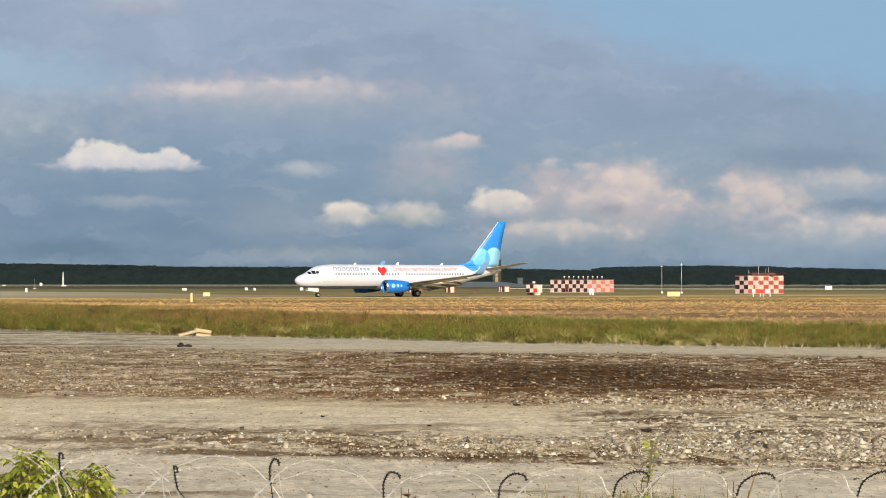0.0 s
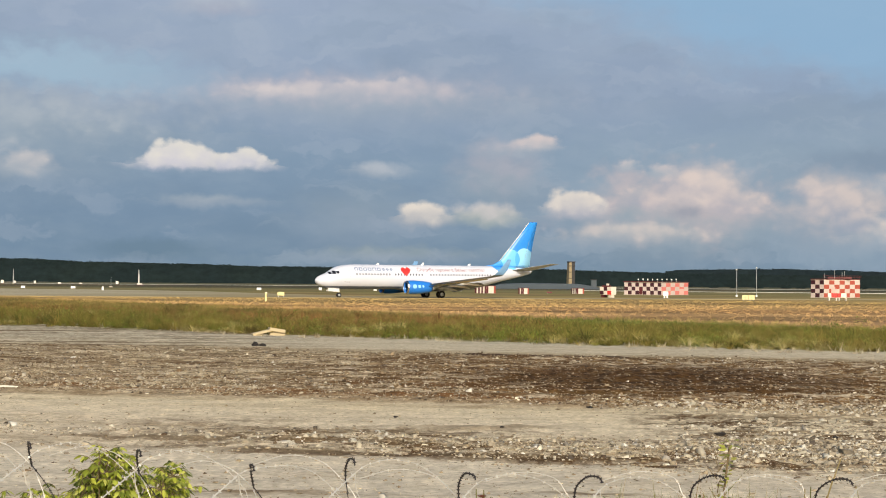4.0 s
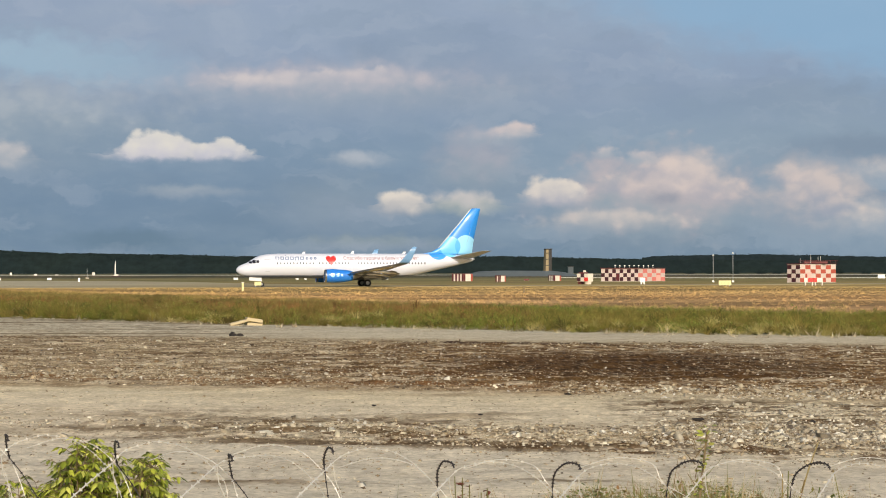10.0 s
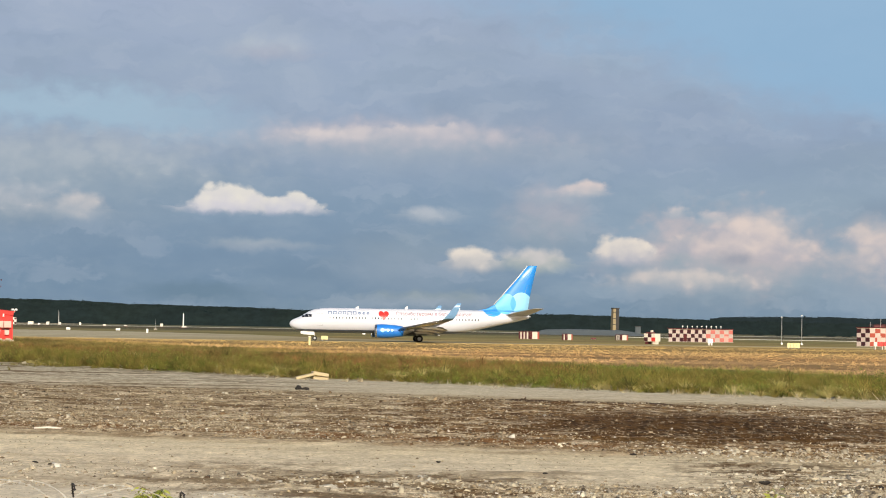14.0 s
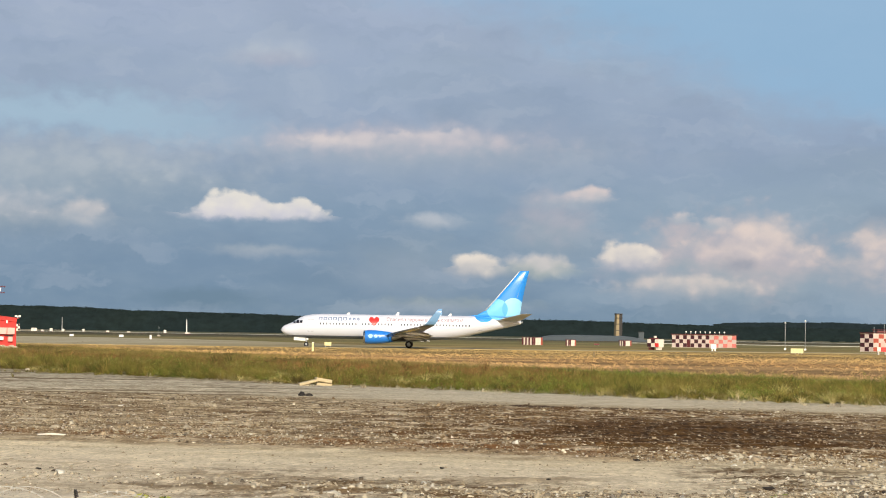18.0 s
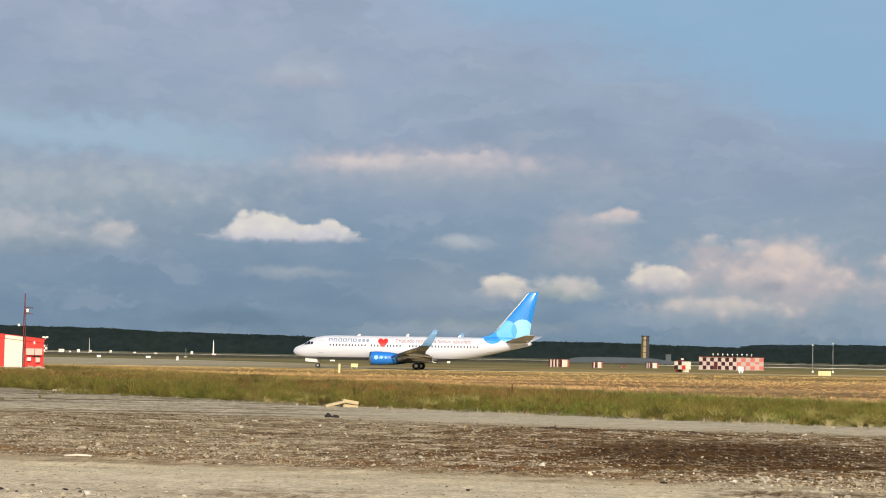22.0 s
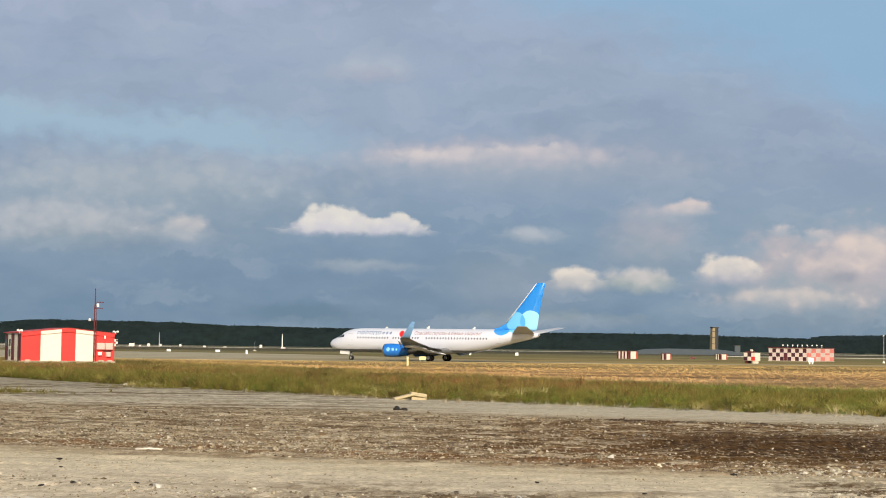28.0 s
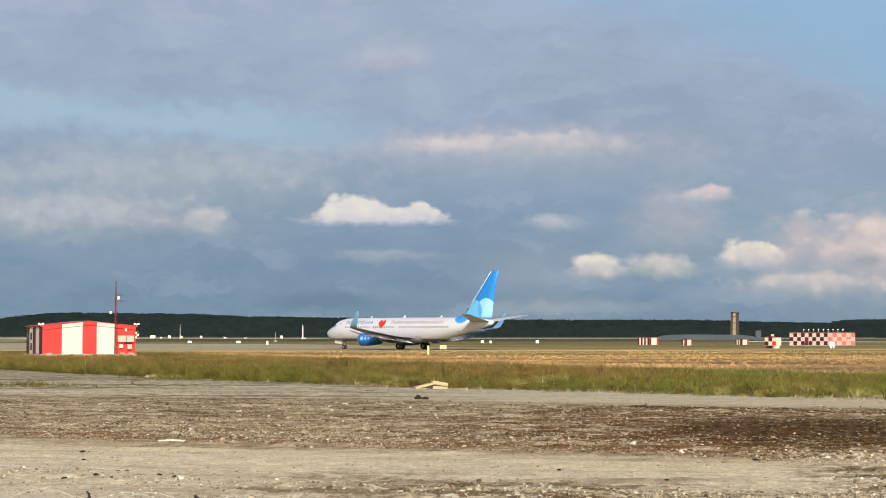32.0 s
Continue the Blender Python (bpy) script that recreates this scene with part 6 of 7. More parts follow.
# stones that stand out, each its own piece on the ground
STONE_MESHES = []
for k in range(10):
    v = (WEDGE_V * (1.0 + rgs.uniform(-0.3, 0.3, (len(WEDGE_V), 1))) + rgs.uniform(-0.3, 0.3, WEDGE_V.shape)) * np.array([rgs.uniform(0.8, 1.5), rgs.uniform(0.6, 1.1), rgs.uniform(0.4, 0.75)])
    o = arrays("stone", v, WEDGE_F, M_STONE)
    STONE_MESHES.append(o.data)
    bpy.data.objects.remove(o)


def lay_stone(x, y, size):
    ob = new("stone", STONE_MESHES[rgs.integers(len(STONE_MESHES))])
    ob.parent = ground
    ob.location = (x, y, relief(x, y) + size * 0.25)
    ob.rotation_euler = (rgs.uniform(-0.3, 0.3), rgs.uniform(-0.3, 0.3), rgs.uniform(0, 6.28))
    ob.scale = (size, size, size)


for x, y in scatter(rgs, 280, 24.0, 46.0, 0, 2.0):
    lay_stone(x, y, float(np.exp(rgs.normal(-3.35, 0.4))))
for x, y, s in ((-8.2, 47.9, 0.12), (-2.4, 30.1, 0.07), (-3.3, 28.9, 0.07), (-2.7, 29.4, 0.06), (5.6, 31.2, 0.10), (6.6, 30.2, 0.07), (4.4, 29.6, 0.07), (4.9, 30.6, 0.06),
                (7.0, 28.4, 0.08), (5.0, 28.2, 0.08), (-27.6, 108.4, 0.16), (-25.4, 107.4, 0.14), (-24.9, 107.2, 0.12), (-26.4, 107.9, 0.12)):
    lay_stone(x, y, s)

M_BOARD = paint("weathered_board", (178, 162, 128), 0.85, grain=3.0, vary=0.25, bump=0.4)
M_STICK = paint("bleached_stick", (214, 206, 190), 0.8, grain=6.0)
M_DKROCK = paint("dark_lump", (36, 31, 26), 0.9, grain=6.0, bump=0.5)


def oddments():
    # two slabs fallen against one another at the edge of the grass
    sl = empty("broken_slab", pose(-9.15, 88.6, relief(-9.15, 88.6), 0, 0, 14), "pale broken slab leaning on another at the grass edge", "slab")
    for x0, x1, thick, lean, shift in ((-0.45, 0.45, 0.06, -14, (-0.34, 0.0, 0.17)), (-0.38, 0.38, 0.08, 9, (0.36, -0.05, 0.27))):
        bm = bmesh.new()
        box(bm, x0, x1, -0.35, 0.35, -thick, thick, 0.025)
        bmesh.ops.rotate(bm, verts=bm.verts, matrix=Matrix.Rotation(radians(lean), 3, 'Y'))
        for v in bm.verts:
            v.co += Vector((noise.noise(v.co * 5.0), noise.noise(v.co * 5.0 + Vector((3, 0, 0))), 0)) * 0.05
        bmesh.ops.translate(bm, verts=bm.verts, vec=shift)
        part("upper_slab", bm, M_BOARD, sl)
    part("lower_slab", boxm(0.0, 0.72, -0.3, 0.4, -0.05, 0.16, 0.04), M_BOARD, sl)
    part("lower_slab", boxm(-0.8, -0.25, -0.3, 0.35, -0.05, 0.06, 0.03), M_BOARD, sl)
    # dark lump on the gravel
    bm = bmesh.new()
    for i in range(5):
        m = Matrix.Translation((rgs.uniform(-0.2, 0.2), rgs.uniform(-0.1, 0.1), 0.04 + 0.03 * (i == 0))) @ Matrix.Diagonal((0.13, 0.10, 0.07 + 0.06 * (i == 0), 1))
        bmesh.ops.create_icosphere(bm, subdivisions=2, radius=1.0, matrix=m)
    for v in bm.verts:
        v.co += Vector((noise.noise(v.co * 9), noise.noise(v.co * 9 + Vector((5, 0, 0))), noise.noise(v.co * 9 + Vector((0, 5, 0))))) * 0.05
    ob = part("earth_lump", bm, M_DKROCK)
    ob.location = (-8.05, 73.8, relief(-8.05, 73.8))
    tagged(ob, "dark lump of earth on the pale gravel", "lump")
    # bleached stick in the mud
    bm = bmesh.new()
    tube(bm, [(-0.33, 0, 0.03), (0.0, 0.02, 0.045), (0.34, -0.02, 0.03)], [0.022, 0.028, 0.018], 7)
    ob = part("stick", bm, M_STICK, smooth=True)
    ob.location, ob.rotation_euler = (-10.6, 43.95, relief(-10.6, 43.95)), (0, 0, 0.12)
    tagged(ob, "pale bleached stick lying on the stones", "stick")
    # dead clumps and rags of earth on the gravel
    for x, y, s in ((-11.6, 40.0, 0.10), (-10.9, 37.7, 0.08), (2.5, 39.0, 0.11), (4.2, 31.9, 0.13), (6.0, 31.4, 0.11), (-1.3, 35.2, 0.08), (0.6, 33.0, 0.06), (-9.7, 32.4, 0.10), (-9.2, 32.6, 0.09), (-8.2, 33.1, 0.08)):
        bm = bmesh.new()
        bmesh.ops.create_icosphere(bm, subdivisions=2, radius=1.0, matrix=Matrix.Diagonal((s * 0.62, s * 0.35, s * 0.22, 1)))
        for v in bm.verts:
            v.co += v.co * noise.noise(v.co * 26.0 + Vector((x, y, 0))) * 0.9
        ob = part("earth_clod", bm, M_DKROCK)
        ob.location = (x, y, relief(x, y) + s * 0.2)
        tagged(ob, "dark clod of earth on the gravel", "clod", "earth clods")


oddments()


def grass_field(name, n, seed, r0, r1, hgt, wid, label, accept, mat, lean=0.35, per=9):
    """Grass in tufts: per blades spring from one root, and roots gather where accept() is high."""
    rg = np.random.default_rng(seed)
    P = []
    m = n // per
    while len(P) < m:
        a = radians(rg.uniform(-21.0, 17.0))
        r = math.sqrt(rg.uniform(r0 * r0, r1 * r1))
        x, y = r * math.sin(a), r * math.cos(a)
        f = accept(x, y)
        if rg.uniform() < f:
            P.append((x, y, relief(x, y), f))
    P = np.array(P)
    tuft_h = np.minimum(np.exp(rg.normal(0, 0.5, m)), 2.1)
    P = np.repeat(P, per, 0)
    tuft_h = np.repeat(tuft_h, per)
    n = len(P)
    P[:, :2] += rg.normal(0, 0.09, (n, 2))
    h = hgt * tuft_h * rg.uniform(0.45, 1.15, n) * (0.6 + 0.4 * P[:, 3])
    w = wid * rg.uniform(0.6, 1.5, n)
    a = rg.uniform(0, math.pi, n)
    dx, dy = np.cos(a) * w, np.sin(a) * w * 0.5
    tip = np.clip(rg.normal(0, lean, (n, 2)), -0.9, 0.9) * h[:, None]
    V = np.zeros((n, 3, 3))
    V[:, 0] = P[:, :3] + np.stack([-dx, -dy, 0 * dx - 0.03], 1)
    V[:, 1] = P[:, :3] + np.stack([dx, dy, 0 * dx - 0.03], 1)
    V[:, 2] = P[:, :3] + np.stack([tip[:, 0], tip[:, 1], h], 1)
    ob = arrays(name, V.reshape(-1, 3), np.arange(3 * n).reshape(-1, 3), mat)
    return tagged(ob, label, "grass", kind="stuff")


M_BLADE = blade_material()


def tall(x, y):
    p = y - grass_edge(x) + 1.2 * noise.noise(Vector((x * 0.8, y * 0.3, 0)))
    if p < 0:
        return 0.0
    clump = noise.noise(Vector((x * 0.45, y * 0.35, 3.0))) * 0.5 + 0.5
    g = y + 1.7 * x
    return max(0.0, min(1.0, 0.25 + p / 3.0)) * max(0.04, min(1.0, (165 - g) / 30)) * max(0.06, min(1.0, (2.4 * clump - 0.5)))


def low(x, y):
    p = y - grass_edge(x)
    if p < 20:
        return 0.0
    if x < -28 and y > 284 or x < -10 and y > 293 or y > 300:
        return 0.0
    return 0.3 + 0.7 * (noise.noise(Vector((x * 0.08, y * 0.12, 6.0))) * 0.5 + 0.5)


grass_field("tall_grass", 170000, 21, 68.0, 255.0, 0.25, 0.024, "tall green and straw-coloured meadow grass", tall, M_BLADE, 0.6)
grass_field("dry_grass", 90000, 22, 95.0, 300.0, 0.10, 0.03, "low dry golden and rusty grass", low, M_BLADE)
def patch_weeds(x, y):
    return math.exp(-((x + 29.0) / 2.2) ** 2 - ((y - 91.5) / 2.0) ** 2) + 0.8 * math.exp(-((x + 24.5) / 3.5) ** 2 - ((y - 105.0 - 0.6 * (x + 24.5) * -1) / 1.5) ** 2)


grass_field("verge_weeds", 2600, 23, 60.0, 98.0, 0.16, 0.02, "thin weeds straggling onto the gravel", lambda x, y: max(0.0, 1.0 - (grass_edge(x) - y) / 5.0) ** 3 if y < grass_edge(x) else 0.0, M_BLADE, 0.6)


def stand_material(name, cols):
    """Standing weeds: every plant has a tint of its own, drifts of plants lean to one colour, and blades grow paler and drier to their tips."""
    m, t, p = material(name)
    r = t.island()
    pos = t.position()
    drift = t.noise(t.scale(pos, (1.0, 0.45, 0.0)), 0.35, 3.0, 0.6)
    k = t.math("FRACT", t.math("ADD", t.math("MULTIPLY", r, 0.55), t.math("MULTIPLY", drift, 1.3)))
    c = t.ramp(k, [(i / (len(cols) - 1), lin(*q)) for i, q in enumerate(cols)])
    v = t.madd(t.math("FRACT", t.math("MULTIPLY", r, 13.7)), 0.85, 0.43)
    c = t.mix(1.0, c, t.vec(v, v, t.math("MULTIPLY", v, 0.95)), "MULTIPLY")
    t.put(p.inputs["Base Color"], c)
    p.inputs["Roughness"].default_value = 0.85
    p.inputs["Specular IOR Level"].default_value = 0.15
    return m


def weed_stand(name, n, seed, r0, r1, accept, hgt, mat, label, per=16, spread=0.2, wid=0.010, lean=0.3):
    """Tall weeds and grasses: each plant is one fan of blades that spring from a common root. hgt(x, y): usual height."""
    rg = np.random.default_rng(seed)
    V, F = [], []
    made = 0
    while made < n:
        a = radians(rg.uniform(-21.0, 17.0))
        r = math.sqrt(rg.uniform(r0 * r0, r1 * r1))
        x, y = r * math.sin(a), r * math.cos(a)
        if rg.uniform() > accept(x, y):
            continue
        made += 1
        z = relief(x, y)
        h0 = hgt(x, y) * math.exp(rg.normal(0, 0.32))
        root = np.array((x, y, z - 0.03))
        h = h0 * rg.uniform(0.55, 1.1, per)
        tip = np.stack([rg.normal(0, lean, per) * h + rg.normal(0, spread, per), rg.normal(0, lean, per) * h, h], 1) + root
        mid = root + (tip - root) * rg.uniform(0.4, 0.7, (per, 1)) * np.array((0.8, 0.8, 1.0))
        w = wid * rg.uniform(0.6, 1.6, (per, 1)) * np.array((1.0, 0.2, 0.15))
        o = len(V)
        V.append(root)
        for j in range(per):
            V += [mid[j] - w[j], mid[j] + w[j], tip[j]]
            q = o + 1 + 3 * j
            F += [(o, q + 1, q), (q, q + 1, q + 2)]
    return tagged(arrays(name, V, F, mat), label, "weeds", kind="stuff")


def clumpy(x, y, k, fx=0.35, fy=0.22):
    return noise.noise(Vector((x * fx, y * fy, k))) * 0.5 + 0.5


def green_stand(x, y):
    """Green plants: a belt behind the gravel that widens to the right, mounds before the striped hut."""
    p = y - grass_edge(x) + 1.5 * noise.noise(Vector((x * 0.5, y * 0.3, 21.0)))
    if p < -0.2:
        return 0.0
    reach = 26.0 + 0.9 * min(0.0, x)
    k = max(0.0, min(1.0, 1.25 - p / max(9.0, reach)))
    c = clumpy(x, y, 14.0) - 0.16 * max(0.0, min(1.0, (2.0 - x) / 8.0)) * min(1.0, max(0.0, p / 5.0))
    return k * max(0.0, min(1.0, 2.6 * c - 0.7))


def rust_stand(x, y):
    """Reddish sorrel and dead grass on the left, behind the green belt."""
    p = y - grass_edge(x)
    if p < 1.0 or x > 5.0:
        return 0.0
    k = max(0.0, min(1.0, (p - 1.0) / 7.0)) * max(0.0, min(1.0, (46.0 - p) / 14.0)) * max(0.0, min(1.0, (5.0 - x) / 6.0))
    return k * max(0.15, min(1.0, 2.4 * clumpy(x, y, 33.0, 0.16, 0.1) - 0.4))


def tall_on_left(x, y):
    return 0.30 + 0.22 * max(0.0, min(1.0, (-9.0 - x) / 8.0)) + 0.22 * max(0.0, clumpy(x, y, 51.0, 0.25, 0.15) - 0.5)


M_GREENSTAND = stand_material("green_weed_stand", [(72, 76, 30), (108, 104, 48), (86, 90, 36), (128, 118, 64), (82, 76, 36), (118, 104, 54)])
M_RUSTSTAND = stand_material("rusty_weed_stand", [(100, 70, 42), (130, 98, 60), (114, 84, 50), (112, 100, 52), (88, 66, 40), (144, 114, 74)])
M_DARKSTAND = stand_material("dark_weed_stand", [(62, 68, 30), (78, 82, 38), (88, 76, 42), (68, 74, 32)])
M_PALESTAND = stand_material("pale_weed_stand", [(150, 142, 92), (130, 124, 70), (166, 154, 108)])
grass_field("patch_weeds", 1800, 27, 84.0, 112.0, 0.2, 0.022, "small patches of weeds on the gravel road", patch_weeds, M_GREENSTAND, 0.7)
weed_stand("green_stand", 12500, 81, 66.0, 150.0, green_stand, tall_on_left, M_GREENSTAND, "tall green weeds and grasses behind the gravel")
weed_stand("rust_stand", 9000, 82, 80.0, 190.0, rust_stand, lambda x, y: 0.34, M_RUSTSTAND, "reddish brown sorrel and dead grass in the meadow", per=14)
weed_stand("dark_stand", 450, 83, 66.0, 170.0, lambda x, y: 0.9 * green_stand(x, y) + 0.35 * rust_stand(x, y), lambda x, y: 0.30 + 0.10 * (x < -10), M_DARKSTAND, "dark green bushy weeds rising over the meadow", per=60, spread=0.3, wid=0.008, lean=0.2)
weed_stand("pale_stand", 620, 84, 66.0, 130.0, lambda x, y: 1.0 if -0.5 < y - grass_edge(x) < 5.0 + 18.0 * (x < -14.0) and clumpy(x, y, 71.0, 0.2, 0.2) > 0.56 else 0.0, lambda x, y: 0.30, M_PALESTAND, "pale dry flowering weeds along the gravel's edge", per=34, spread=0.25, wid=0.006)


def leafy_weeds(name, n, seed, where, cols, label):
    """Low leafy weeds in ragged clumps: each a heap of small leaves, no two alike."""
    rg = np.random.default_rng(seed)
    m, t, p = material(name + "_leaf")
    r = t.island()
    big = t.noise(t.position(), 0.9, 3.0, 0.6)
    c = t.ramp(t.math("FRACT", t.math("ADD", t.math("MULTIPLY", r, 0.45), t.math("MULTIPLY", big, 1.1))), [(i / (len(cols) - 1), lin(*k)) for i, k in enumerate(cols)])
    v = t.madd(t.math("FRACT", t.math("MULTIPLY", r, 9.1)), 0.7, 0.5)
    t.put(p.inputs["Base Color"], t.mix(1.0, c, t.vec(v, v, v), "MULTIPLY"))
    p.inputs["Roughness"].default_value = 0.8
    p.inputs["Specular IOR Level"].default_value = 0.15
    V = []
    while len(V) < n:
        a = radians(rg.uniform(-21.0, 17.0))
        d = math.sqrt(rg.uniform(68.0 ** 2, 130.0 ** 2))
        x, y = d * math.sin(a), d * math.cos(a)
        if rg.uniform() > where(x, y):
            continue
        grow = 1.0 + 0.7 * max(0.0, min(1.0, (-10.0 - x) / 6.0))
        h, w = 0.30 * grow * math.exp(rg.normal(0, 0.35)), 0.34 * grow * math.exp(rg.normal(0, 0.45))
        k = int(40 + 110 * w)
        u = rg.uniform(0, 1, k)
        th = rg.uniform(0, 6.283, k)
        rad = w * np.sqrt(rg.uniform(0, 1, k)) * np.sqrt(np.clip(1.05 - u * u, 0, 1))
        c0 = np.stack([x + rad * np.cos(th), y + rad * np.sin(th), relief(x, y) + u * h * (0.7 + 0.5 * rg.uniform(0, 1, k))], 1)
        q = rg.normal(size=(k, 3, 3))
        q /= np.linalg.norm(q, axis=2, keepdims=True)
        V.append((c0[:, None, :] + q * rg.uniform(0.018, 0.055, (k, 1, 1)) * np.array([0.8, 0.8, 1.3])).reshape(-1, 3))
    V = np.concatenate(V)
    return tagged(arrays(name, V, np.arange(len(V)).reshape(-1, 3), m), label, "weeds", kind="stuff")


def weedy(x, y):
    p = y - grass_edge(x)
    if p < -0.2 or y + 1.7 * x > 165:
        return 0.0
    return math.exp(-p / 14.0) * (noise.noise(Vector((x * 0.22, y * 0.12, 12.0))) * 0.8 + 0.45)


leafy_weeds("green_weeds", 2100, 71, weedy, [(58, 72, 26), (104, 116, 46), (84, 98, 36), (132, 132, 62)], "low green leafy weeds among the meadow grass")
leafy_weeds("brown_weeds", 1000, 72, lambda x, y: weedy(x, y) * max(0.0, min(1.0, (4.0 - x) / 12.0)), [(84, 64, 36), (138, 112, 70), (112, 96, 50), (84, 70, 40)], "withered brown and olive weeds among the meadow grass")


def weed_clumps():
    """Pale dead weeds standing out of the meadow."""
    rg = np.random.default_rng(63)
    m, t, p = material("dead_weed_straw")
    r = t.island()
    t.put(p.inputs["Base Color"], t.mix(r, lin(132, 120, 84), lin(182, 170, 130)))
    p.inputs["Roughness"].default_value = 0.8
    for x, y, h, w, n in ((-14.4, 95.8, 0.5, 0.5, 60), (12.1, 75.6, 0.3, 0.6, 60), (-27.0, 112.0, 0.4, 0.5, 40)):
        V = []
        for k in range(n):
            bx, by = rg.normal(0, w * 0.35), rg.normal(0, 0.3)
            hh = h * rg.uniform(0.4, 1.0)
            tx, ty = bx + rg.normal(0, 0.35) * hh, by + rg.normal(0, 0.3) * hh
            wd = rg.uniform(0.006, 0.016)
            V += [(bx - wd, by, -0.02), (bx + wd, by, -0.02), (tx, ty, hh)]
        ob = arrays("dead_weed", V, np.arange(len(V)).reshape(-1, 3), m)
        ob.location = (x, y, relief(x, y))
        tagged(ob, "pale dead weed clump standing in the grass", "weed", "dead weeds", kind="stuff")


weed_clumps()


# ---- fence with razor coil, bush and weeds by the camera ----
M_RAZOR = paint("galvanised_razor_wire", (190, 186, 176), 0.45, metal=0.35, dirt=0.15, grain=20.0)
# hook wire darkened in colour for its shaded far side; posts share it
M_DARKWIRE = paint("shade_darkened_razor_wire", (44, 38, 36), 0.7, dirt=0.1, grain=20.0)
FENCE_Y, PITCH, COIL_Z = 5.38, 0.336, 1.70


def barbed(bm, pts, rad, every, size):
    """Wire along points with small flat barbs."""
    tube(bm, pts, rad, 5, caps=True)
    acc = 0.0
    for a, b in zip(pts, pts[1:]):
        a, b = Vector(a), Vector(b)
        acc += (b - a).length
        if acc > every:
            acc = 0.0
            d = (b - a).normalized()
            s = d.cross(Vector((0, 1, 0)))
            if s.length < 0.1:
                s = d.cross(Vector((1, 0, 0)))
            s.normalize()
            c = (a + b) / 2
            up = Vector((0, 1, 0)) * rad * 0.8
            for sg in (1, -1):
                v = [bm.verts.new(c + d * size * 0.9 + up * 0.4), bm.verts.new(c - d * size * 0.9 + up * 0.4), bm.verts.new(c + s * sg * size * 1.2 + d * size * 0.5), bm.verts.new(c + up * 2)]
                bm.faces.new((v[0], v[1], v[2]))
                bm.faces.new((v[0], v[3], v[2]))
                bm.faces.new((v[1], v[3], v[2]))


